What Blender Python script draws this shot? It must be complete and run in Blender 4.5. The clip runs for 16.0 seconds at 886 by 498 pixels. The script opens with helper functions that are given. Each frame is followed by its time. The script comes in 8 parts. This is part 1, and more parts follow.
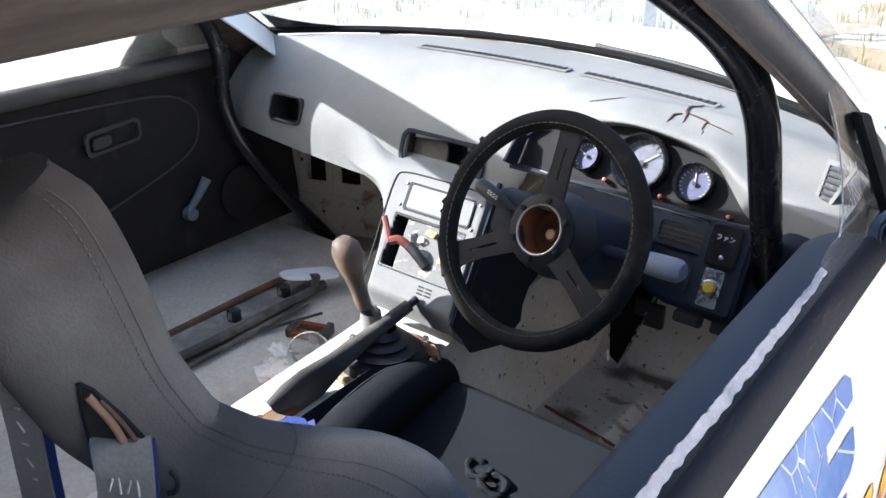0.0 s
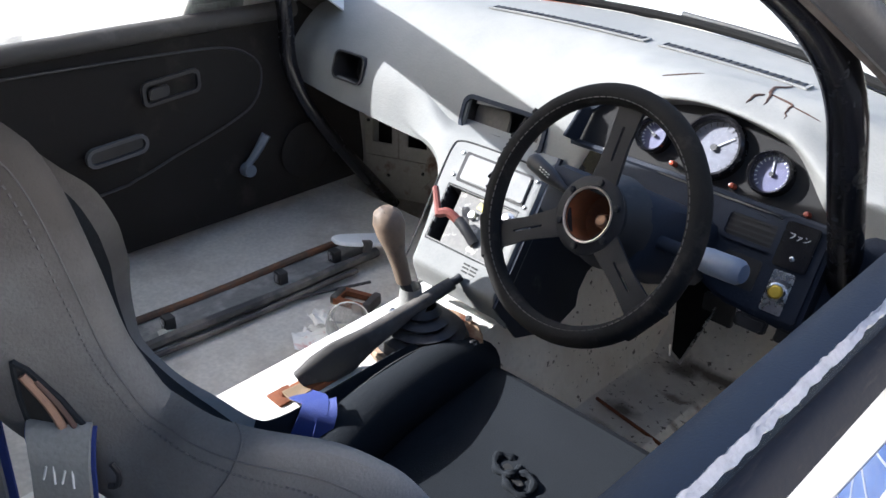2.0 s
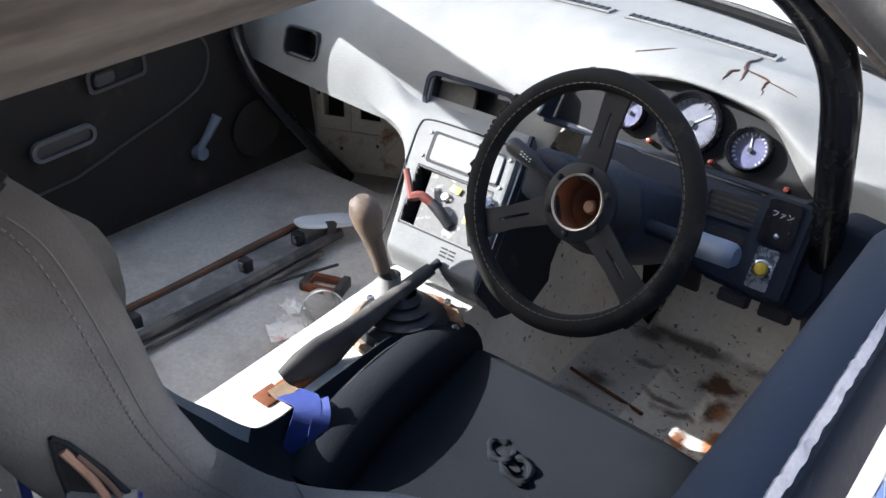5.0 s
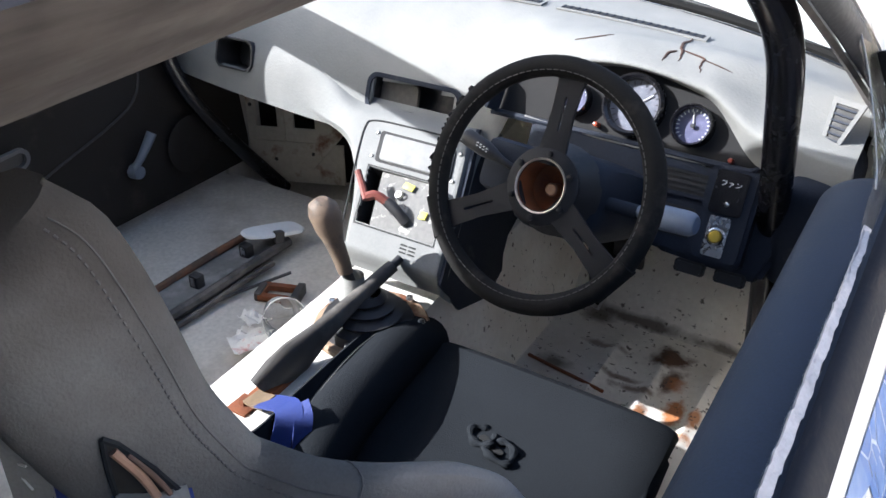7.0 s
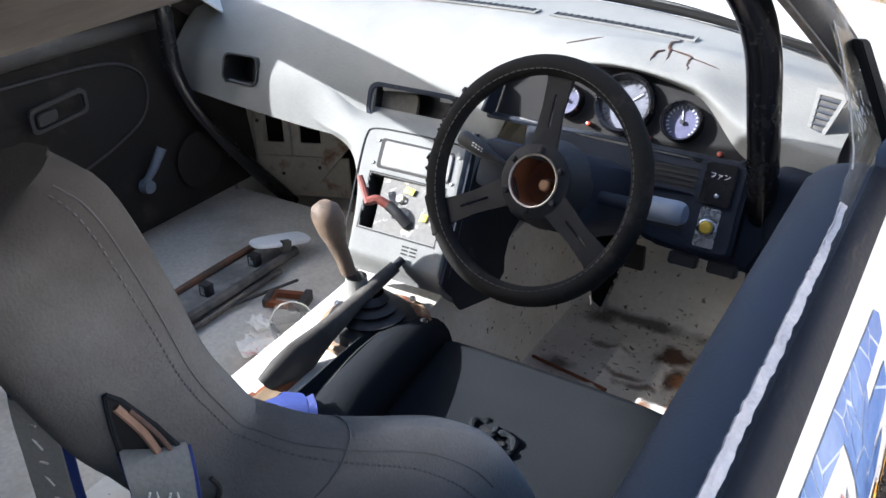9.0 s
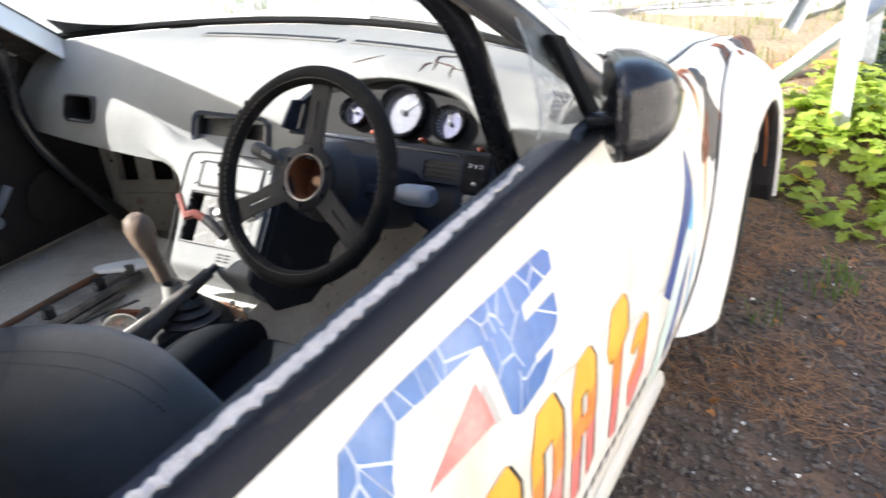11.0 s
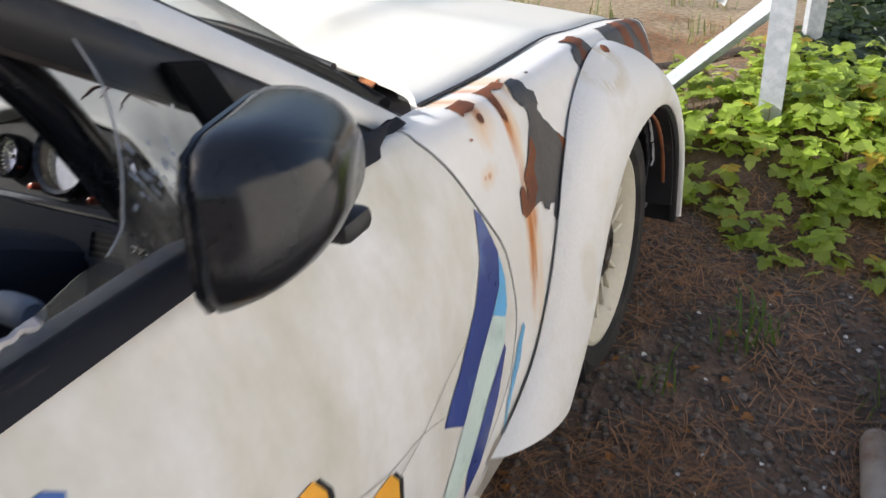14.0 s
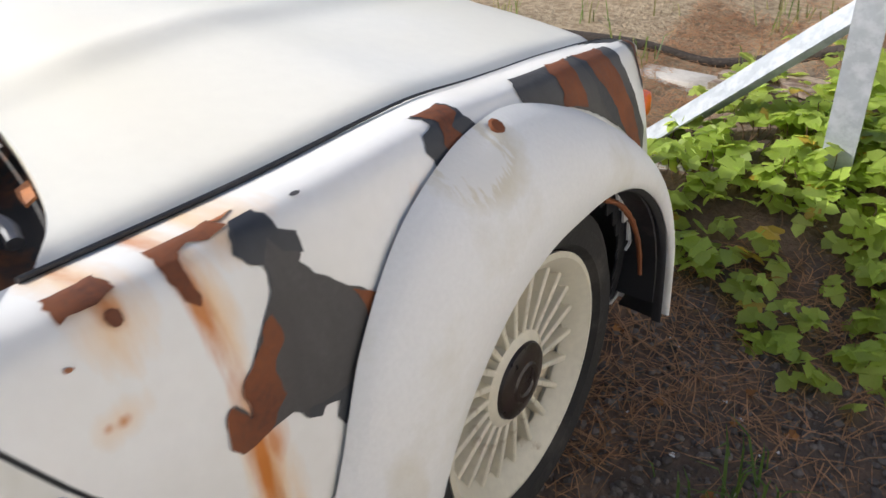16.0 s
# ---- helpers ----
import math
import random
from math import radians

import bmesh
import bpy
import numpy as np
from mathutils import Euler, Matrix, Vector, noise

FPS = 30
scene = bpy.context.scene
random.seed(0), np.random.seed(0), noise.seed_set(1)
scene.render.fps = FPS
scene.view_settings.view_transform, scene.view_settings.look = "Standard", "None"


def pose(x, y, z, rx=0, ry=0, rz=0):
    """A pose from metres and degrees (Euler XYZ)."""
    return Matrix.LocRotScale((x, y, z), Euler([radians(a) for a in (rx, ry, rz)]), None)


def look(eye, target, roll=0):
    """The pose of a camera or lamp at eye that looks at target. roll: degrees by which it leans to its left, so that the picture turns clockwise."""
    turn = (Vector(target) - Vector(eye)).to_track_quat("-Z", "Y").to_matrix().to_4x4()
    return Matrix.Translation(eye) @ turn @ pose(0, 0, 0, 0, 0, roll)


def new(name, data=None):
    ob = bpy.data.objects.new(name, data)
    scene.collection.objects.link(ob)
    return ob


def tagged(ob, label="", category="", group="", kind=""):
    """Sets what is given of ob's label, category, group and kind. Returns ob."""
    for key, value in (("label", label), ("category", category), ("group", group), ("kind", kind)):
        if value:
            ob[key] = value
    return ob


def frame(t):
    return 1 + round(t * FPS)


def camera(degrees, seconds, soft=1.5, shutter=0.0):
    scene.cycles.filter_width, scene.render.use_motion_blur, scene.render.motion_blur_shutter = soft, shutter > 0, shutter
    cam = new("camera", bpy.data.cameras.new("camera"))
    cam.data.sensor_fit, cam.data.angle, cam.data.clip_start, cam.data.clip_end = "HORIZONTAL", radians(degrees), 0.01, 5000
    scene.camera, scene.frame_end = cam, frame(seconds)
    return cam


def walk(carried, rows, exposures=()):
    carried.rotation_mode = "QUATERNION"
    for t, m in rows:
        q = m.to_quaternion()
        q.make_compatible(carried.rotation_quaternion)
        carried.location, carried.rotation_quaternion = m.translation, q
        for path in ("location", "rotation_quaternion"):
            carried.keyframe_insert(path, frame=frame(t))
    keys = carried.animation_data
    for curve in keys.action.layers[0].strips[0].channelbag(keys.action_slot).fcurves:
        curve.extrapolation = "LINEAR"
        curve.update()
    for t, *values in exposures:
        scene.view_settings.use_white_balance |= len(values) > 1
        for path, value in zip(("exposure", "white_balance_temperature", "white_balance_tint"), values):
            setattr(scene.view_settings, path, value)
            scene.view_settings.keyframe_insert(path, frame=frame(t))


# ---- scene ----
cam = camera(54.3, 16.0, 1.5, 0.5)
PATH = [
    (0, (0.906, -0.979, 1.288), (0.252, -0.121, 0.764), 0.5),
    (0.5, (0.909, -0.939, 1.277), (0.233, -0.108, 0.736), 0.1),
    (1, (0.908, -0.899, 1.268), (0.202, -0.101, 0.716), -0.0),
    (1.5, (0.909, -0.874, 1.263), (0.181, -0.104, 0.700), 0.6),
    (2, (0.908, -0.858, 1.267), (0.171, -0.103, 0.696), 1.3),
    (2.5, (0.901, -0.849, 1.262), (0.165, -0.101, 0.680), 1.2),
    (3, (0.891, -0.840, 1.271), (0.177, -0.090, 0.665), 1.7),
    (5.3, (0.801, -0.896, 1.313), (0.185, -0.086, 0.676), 1.1),
    (5.5, (0.795, -0.908, 1.312), (0.193, -0.087, 0.676), 1.1),
    (6, (0.782, -0.930, 1.311), (0.205, -0.092, 0.674), 0.8),
    (6.5, (0.767, -0.945, 1.306), (0.217, -0.086, 0.673), 0.1),
    (7, (0.765, -0.950, 1.300), (0.226, -0.076, 0.679), 0.2),
    (7.5, (0.769, -0.954, 1.291), (0.231, -0.078, 0.673), -0.3),
    (8, (0.780, -0.960, 1.286), (0.236, -0.085, 0.670), -0.7),
    (8.2, (0.785, -0.963, 1.287), (0.240, -0.088, 0.672), -0.8),
    (10.3, (0.986, -1.020, 1.256), (0.389, -0.126, 0.724), -2.9),
    (10.5, (1.033, -1.023, 1.251), (0.451, -0.117, 0.721), -2.8),
    (11, (1.127, -1.012, 1.239), (0.606, -0.062, 0.724), -3.2),
    (11.5, (1.222, -0.971, 1.220), (0.745, 0.000, 0.702), -4.0),
    (12, (1.280, -0.900, 1.216), (0.809, 0.074, 0.696), -3.8),
    (12.5, (1.301, -0.834, 1.220), (0.815, 0.142, 0.719), -4.3),
    (13, (1.291, -0.761, 1.214), (0.802, 0.210, 0.706), -4.8),
    (13.5, (1.256, -0.597, 1.184), (0.772, 0.360, 0.646), -4.9),
    (14, (1.212, -0.396, 1.171), (0.719, 0.541, 0.607), -3.7),
    (14.5, (1.202, -0.231, 1.188), (0.695, 0.689, 0.608), -2.9),
    (15, (1.214, -0.073, 1.179), (0.699, 0.833, 0.583), -2.4),
    (15.5, (1.244, 0.130, 1.170), (0.683, 0.987, 0.546), -2.4),
    (16, (1.258, 0.277, 1.160), (0.657, 1.089, 0.513), -2.7),
]
walk(cam, [(t, look(e, g, r)) for t, e, g, r in PATH], [(0, 1.45, 5600, 12), (8.2, 1.45, 5600, 12), (10.3, 1.65, 5750, 11), (11.2, 1.50, 6000, 11), (12.3, 0.68, 5950, 11), (14, 0.31, 5900, 11), (16, 0.03, 5900, 11)])

# ---- world, sun, exposure ----
SUN = Vector((0.49, 0.31, -0.35)).normalized()
wd = bpy.data.worlds.new("sky")
scene.world = wd
wd.use_nodes = True
wn = wd.node_tree.nodes
sky = wn.new("ShaderNodeTexSky")
sky.sky_type = "NISHITA"
sky.sun_disc = False
sky.dust_density, sky.ozone_density = 5.0, 0.4
sky.sun_elevation = math.asin(-SUN.z)
sky.sun_rotation = math.atan2(-SUN.x, -SUN.y)
wd.node_tree.links.new(sky.outputs[0], wn["Background"].inputs[0])
wn["Background"].inputs[1].default_value = 0.15
sun_data = bpy.data.lights.new("sun", "SUN")
sun_data.energy, sun_data.angle, sun_data.color = 5.0, radians(0.5), (1.0, 0.93, 0.82)
sun_ob = new("sun", sun_data)
sun_ob.matrix_world = look((-8, -5, 8), tuple(Vector((-8, -5, 8)) + SUN))


# ---- small helpers ----
def itp(x, xs, ys):
    """Smooth interpolation through control values."""
    if x <= xs[0]:
        return ys[0]
    if x >= xs[-1]:
        return ys[-1]
    i = max(k for k in range(len(xs) - 1) if xs[k] <= x)
    d = [(ys[k + 1] - ys[k]) / (xs[k + 1] - xs[k]) for k in range(len(xs) - 1)]

    def slope(k):
        if k == 0:
            return d[0]
        if k == len(xs) - 1:
            return d[-1]
        a, b = d[k - 1], d[k]
        return 0 if a * b <= 0 else 2 * a * b / (a + b)
    h = xs[i + 1] - xs[i]
    u = (x - xs[i]) / h
    return ((2 * u ** 3 - 3 * u ** 2 + 1) * ys[i] + (u ** 3 - 2 * u ** 2 + u) * h * slope(i)
            + (-2 * u ** 3 + 3 * u ** 2) * ys[i + 1] + (u ** 3 - u ** 2) * h * slope(i + 1))


def smooth(a, b, x):
    u = min(1, max(0, (x - a) / (b - a)))
    return u * u * (3 - 2 * u)


def catmull(pts, n=8):
    pts = [Vector(p) for p in pts]
    if len(pts) < 3:
        return pts
    out = []
    for i in range(len(pts) - 1):
        p0 = pts[i - 1] if i else pts[0] * 2 - pts[1]
        p3 = pts[i + 2] if i + 2 < len(pts) else pts[-1] * 2 - pts[-2]
        p1, p2 = pts[i], pts[i + 1]
        for k in range(n):
            u = k / n
            out.append(0.5 * (2 * p1 + (p2 - p0) * u + (2 * p0 - 5 * p1 + 4 * p2 - p3) * u * u + (3 * p1 - p0 - 3 * p2 + p3) * u ** 3))
    return out + [pts[-1]]


def thing(name, label, category, group="", kind="", at=(0, 0, 0)):
    ob = new(name)
    ob.location = at
    ob.empty_display_size = 0.05
    return tagged(ob, label, category, group, kind)


def part(name, bm, material, parent=None, label="", flat=False):
    me = bpy.data.meshes.new(name)
    bmesh.ops.recalc_face_normals(bm, faces=bm.faces)
    if not flat:
        for f in bm.faces:
            f.smooth = True
        for e in bm.edges:
            if len(e.link_faces) == 2 and e.calc_face_angle(0) > 0.65:
                e.smooth = False
    bm.to_mesh(me)
    bm.free()
    for m in material if isinstance(material, (list, tuple)) else (material,):
        me.materials.append(m)
    ob = new(name, me)
    if parent is not None:
        ob.parent = parent
        p = parent
        off = Vector((0, 0, 0))
        while p is not None:
            off += p.location
            p = p.parent
        me.transform(Matrix.Translation(-off))
    if label:
        ob["label"] = label
    return ob


def grid(fn, nu, nv, closed_u=False, closed_v=False, thick=0.0, keep=None, bm=None, out=None):
    """A sheet from fn(u, v), u and v from 0 to 1."""
    bm = bm or bmesh.new()
    mu, mv = nu + (0 if closed_u else 1), nv + (0 if closed_v else 1)
    vs = [[bm.verts.new(fn(i / nu, j / nv)) for j in range(mv)] for i in range(mu)]
    faces = []
    for i in range(nu):
        for j in range(nv):
            a, b = (i + 1) % mu, (j + 1) % mv
            quad = (vs[i][j], vs[a][j], vs[a][b], vs[i][b])
            if keep is None or keep((i + .5) / nu, (j + .5) / nv):
                try:
                    faces.append(bm.faces.new(quad))
                except ValueError:
                    pass
    loose = [v for v in bm.verts if not v.link_faces]
    bmesh.ops.delete(bm, geom=loose, context="VERTS")
    if thick:
        thicken(bm, thick, out)
    return bm


def thicken(bm, thick, out=None):
    """A back face along the vertex normals and a rim round the edge; out: the way that the front faces."""
    bmesh.ops.recalc_face_normals(bm, faces=bm.faces)
    bm.normal_update()
    if out is not None and sum(f.normal.dot(Vector(out)) * f.calc_area() for f in bm.faces) < 0:
        bmesh.ops.reverse_faces(bm, faces=bm.faces)
        bm.normal_update()
    front, rim = bm.faces[:], [e for e in bm.edges if len(e.link_faces) == 1]
    back = {v: bm.verts.new(v.co - v.normal * thick) for v in bm.verts[:]}
    for f in front:
        bm.faces.new([back[v] for v in reversed(f.verts)])
    for e in rim:
        a, c = e.verts
        try:
            bm.faces.new((a, c, back[c], back[a]))
        except ValueError:
            pass


def loft(rings, cap=True, bm=None):
    """Closed rings of equal length joined into one skin."""
    bm = bm or bmesh.new()
    vs = [[bm.verts.new(p) for p in r] for r in rings]
    n = len(vs[0])
    for a, b in zip(vs, vs[1:]):
        for k in range(n):
            bm.faces.new((a[k], a[(k + 1) % n], b[(k + 1) % n], b[k]))
    if cap:
        bm.faces.new(vs[0])
        bm.faces.new(vs[-1])
    return bm


def tube(pts, r, seg=12, n=6, closed=False, bm=None, curve=True):
    """A round bar along points; r is a number or a function of 0..1."""
    pts = catmull(pts, n) if curve else [Vector(p) for p in pts]
    rings = []
    side = None
    for i, p in enumerate(pts):
        t = (pts[(i + 1) % len(pts)] - pts[i - 1]) if closed else (pts[min(i + 1, len(pts) - 1)] - pts[max(i - 1, 0)])
        t.normalize()
        if side is None:
            side = t.orthogonal().normalized()
        side = (side - t * side.dot(t)).normalized()
        up = t.cross(side)
        rad = r(i / max(1, len(pts) - 1)) if callable(r) else r
        rings.append([p + side * (rad * math.cos(a)) + up * (rad * math.sin(a)) for a in (2 * math.pi * k / seg for k in range(seg))])
    return loft(rings, True, bm)


def box(x0, x1, y0, y1, z0, z1, bevel=0.0, m=None, bm=None, seg=2):
    own = bmesh.new()
    bmesh.ops.create_cube(own, size=1)
    bmesh.ops.scale(own, vec=(x1 - x0, y1 - y0, z1 - z0), verts=own.verts)
    bmesh.ops.translate(own, vec=((x0 + x1) / 2, (y0 + y1) / 2, (z0 + z1) / 2), verts=own.verts)
    if bevel:
        bmesh.ops.bevel(own, geom=own.edges[:], offset=bevel, segments=seg, affect="EDGES", profile=0.5)
    if m is not None:
        own.transform(m)
    return merge(bm, own)


def merge(bm, other):
    if bm is None:
        return other
    me = bpy.data.meshes.new("join")
    other.to_mesh(me)
    other.free()
    bm.from_mesh(me)
    bpy.data.meshes.remove(me)
    return bm


def prism(poly, place, depth, bevel=0.0, bm=None):
    """A flat polygon (2D points) as a plate; place(x, y, h) gives the 3D point at height h."""
    own = bmesh.new()
    lo = [own.verts.new(place(x, y, 0)) for x, y in poly]
    hi = [own.verts.new(place(x, y, depth)) for x, y in poly]
    own.faces.new(lo)
    own.faces.new(hi)
    n = len(poly)
    for k in range(n):
        own.faces.new((lo[k], lo[(k + 1) % n], hi[(k + 1) % n], hi[k]))
    if bevel:
        bmesh.ops.recalc_face_normals(own, faces=own.faces)
        bmesh.ops.bevel(own, geom=own.edges[:], offset=bevel, segments=2, affect="EDGES")
    return merge(bm, own)


def lathe(profile, m, seg=32, bm=None, cap=False):
    """profile: (radius, height) pairs turned round the local z axis."""
    own = bmesh.new()
    loft([[m @ Vector((r * math.cos(a), r * math.sin(a), h)) for a in (2 * math.pi * k / seg for k in range(seg))] for r, h in profile], cap, own)
    return merge(bm, own)


def frame_at(p, normal, up=(0, 0, 1)):
    """A matrix whose z is the normal and whose y leans to up."""
    z = Vector(normal).normalized()
    x = Vector(up).cross(z).normalized()
    y = z.cross(x)
    return Matrix.Translation(p) @ Matrix((x, y, z)).transposed().to_4x4()


def rounded(w, h, r, n=5):
    """A rounded rectangle round the origin, as 2D points."""
    out = []
    for cx, cy, a0 in ((w / 2 - r, h / 2 - r, 0), (-w / 2 + r, h / 2 - r, 90), (-w / 2 + r, -h / 2 + r, 180), (w / 2 - r, -h / 2 + r, 270)):
        for k in range(n + 1):
            a = radians(a0 + 90 * k / n)
            out.append((cx + r * math.cos(a), cy + r * math.sin(a)))
    return out


def ring_plate(outer, inner, place, depth, bm=None):
    """A plate with a hole: two outlines with as many points each."""
    own = bmesh.new()
    n = len(outer)
    q = [[own.verts.new(place(x, y, h)) for x, y in o] for o, h in ((outer, 0), (outer, depth), (inner, depth), (inner, 0))]
    for a, b in ((0, 1), (1, 2), (2, 3), (3, 0)):
        for k in range(n):
            own.faces.new((q[a][k], q[a][(k + 1) % n], q[b][(k + 1) % n], q[b][k]))
    return merge(bm, own)


# ---- materials ----
def mat(name, base, rough=0.6, metal=0.0, vary=0.15, scale=6.0, fine=120.0, bump=0.0, spot=None, spot_at=0.62, spot_scale=4.0, spot_soft=0.06,
        coat=0.0, rough_vary=0.15, streak=None, bump_scale=None, spec=0.5, spot_detail=8):
    """A surface with grain at two sizes; spot: a second colour in patches with a shape of their own; streak: scale per axis of the patches."""
    m = bpy.data.materials.new(name)
    m.use_nodes = True
    nt = m.node_tree
    N, L = nt.nodes, nt.links
    b = N["Principled BSDF"]
    b.inputs["Metallic"].default_value = metal
    b.inputs["Coat Weight"].default_value = coat
    b.inputs["Specular IOR Level"].default_value = spec
    tc = N.new("ShaderNodeTexCoord")
    n1 = N.new("ShaderNodeTexNoise")
    n1.inputs["Scale"].default_value, n1.inputs["Detail"].default_value = scale, 6
    n2 = N.new("ShaderNodeTexNoise")
    n2.inputs["Scale"].default_value, n2.inputs["Detail"].default_value = fine, 3
    for n in (n1, n2):
        L.new(tc.outputs["Object"], n.inputs["Vector"])
    add = N.new("ShaderNodeMath")
    add.operation = "ADD"
    L.new(n1.outputs["Fac"], add.inputs[0])
    L.new(n2.outputs["Fac"], add.inputs[1])
    rmp = N.new("ShaderNodeMapRange")
    rmp.inputs["From Min"].default_value, rmp.inputs["From Max"].default_value = 0.6, 1.4
    rmp.inputs["To Min"].default_value, rmp.inputs["To Max"].default_value = 1 - vary, 1 + vary
    L.new(add.outputs[0], rmp.inputs["Value"])
    mul = N.new("ShaderNodeVectorMath")
    mul.operation = "SCALE"
    mul.inputs[0].default_value = base
    L.new(rmp.outputs[0], mul.inputs["Scale"])
    colour = mul.outputs[0]
    if spot is not None:
        n3 = N.new("ShaderNodeTexNoise")
        n3.inputs["Scale"].default_value, n3.inputs["Detail"].default_value, n3.inputs["Roughness"].default_value = spot_scale, spot_detail, 0.62
        if streak is not None:
            mp = N.new("ShaderNodeMapping")
            mp.inputs["Scale"].default_value = streak
            L.new(tc.outputs["Object"], mp.inputs[0])
            L.new(mp.outputs[0], n3.inputs["Vector"])
        else:
            L.new(tc.outputs["Object"], n3.inputs["Vector"])
        ms = N.new("ShaderNodeMapRange")
        ms.inputs["From Min"].default_value, ms.inputs["From Max"].default_value = spot_at - spot_soft, spot_at + spot_soft
        L.new(n3.outputs["Fac"], ms.inputs["Value"])
        mx = N.new("ShaderNodeMix")
        mx.data_type = "RGBA"
        L.new(ms.outputs[0], mx.inputs["Factor"])
        L.new(colour, mx.inputs["A"])
        mx.inputs["B"].default_value = (*spot, 1)
        colour = mx.outputs["Result"]
    L.new(colour, b.inputs["Base Color"])
    rr = N.new("ShaderNodeMapRange")
    rr.inputs["From Min"].default_value, rr.inputs["From Max"].default_value = 0.6, 1.4
    rr.inputs["To Min"].default_value, rr.inputs["To Max"].default_value = max(0.02, rough - rough_vary), min(1, rough + rough_vary)
    L.new(add.outputs[0], rr.inputs["Value"])
    L.new(rr.outputs[0], b.inputs["Roughness"])
    if bump:
        bp = N.new("ShaderNodeBump")
        bp.inputs["Strength"].default_value, bp.inputs["Distance"].default_value = 1.0, bump
        if bump_scale:
            n4 = N.new("ShaderNodeTexNoise")
            n4.inputs["Scale"].default_value, n4.inputs["Detail"].default_value = bump_scale, 4
            L.new(tc.outputs["Object"], n4.inputs["Vector"])
            L.new(n4.outputs["Fac"], bp.inputs["Height"])
        else:
            L.new(add.outputs[0], bp.inputs["Height"])
        L.new(bp.outputs[0], b.inputs["Normal"])
    return m


def stain_or_shade(m, colour, blobs, scale=14.0, ragged=0.7, soft=0.5, stretch=(1, 1, 1), detail=5, rare=0.0):
    """Lays a stain of its own shape, or a painted shade, into a surface: blobs are (x, y, z, rx, ry, rz, strength) with
    ragged, fading edges.
    """
    N, L = m.node_tree.nodes, m.node_tree.links
    b = N["Principled BSDF"]
    base = b.inputs["Base Color"].links[0].from_socket
    tc, mp, nz = N.new("ShaderNodeTexCoord"), N.new("ShaderNodeMapping"), N.new("ShaderNodeTexNoise")
    mp.inputs["Scale"].default_value = stretch
    nz.inputs["Scale"].default_value, nz.inputs["Detail"].default_value, nz.inputs["Roughness"].default_value = scale, detail, 0.6
    L.new(tc.outputs["Object"], mp.inputs["Vector"])
    L.new(mp.outputs["Vector"], nz.inputs["Vector"])
    last = None
    for x, y, z, rx, ry, rz, strength in blobs:
        at, ln, ad, mr = N.new("ShaderNodeMapping"), N.new("ShaderNodeVectorMath"), N.new("ShaderNodeMath"), N.new("ShaderNodeMapRange")
        at.inputs["Scale"].default_value = (1 / rx, 1 / ry, 1 / rz)
        at.inputs["Location"].default_value = (-x / rx, -y / ry, -z / rz)
        L.new(tc.outputs["Object"], at.inputs["Vector"])
        ln.operation = "LENGTH"
        L.new(at.outputs["Vector"], ln.inputs[0])
        ad.operation = "MULTIPLY_ADD"
        L.new(nz.outputs["Fac"], ad.inputs[0])
        ad.inputs[1].default_value = 2 * ragged
        L.new(ln.outputs["Value"], ad.inputs[2])
        mr.inputs["From Min"].default_value, mr.inputs["From Max"].default_value = 1.0 + ragged - rare, 1.0 + ragged - rare - soft
        mr.inputs["To Max"].default_value = strength
        L.new(ad.outputs[0], mr.inputs["Value"])
        if last is None:
            last = mr.outputs[0]
        else:
            top = N.new("ShaderNodeMath")
            top.operation = "MAXIMUM"
            L.new(last, top.inputs[0])
            L.new(mr.outputs[0], top.inputs[1])
            last = top.outputs[0]
    mx = N.new("ShaderNodeMix")
    mx.data_type = "RGBA"
    L.new(last, mx.inputs["Factor"])
    L.new(base, mx.inputs["A"])
    mx.inputs["B"].default_value = (*colour, 1)
    L.new(mx.outputs["Result"], b.inputs["Base Color"])
    return m


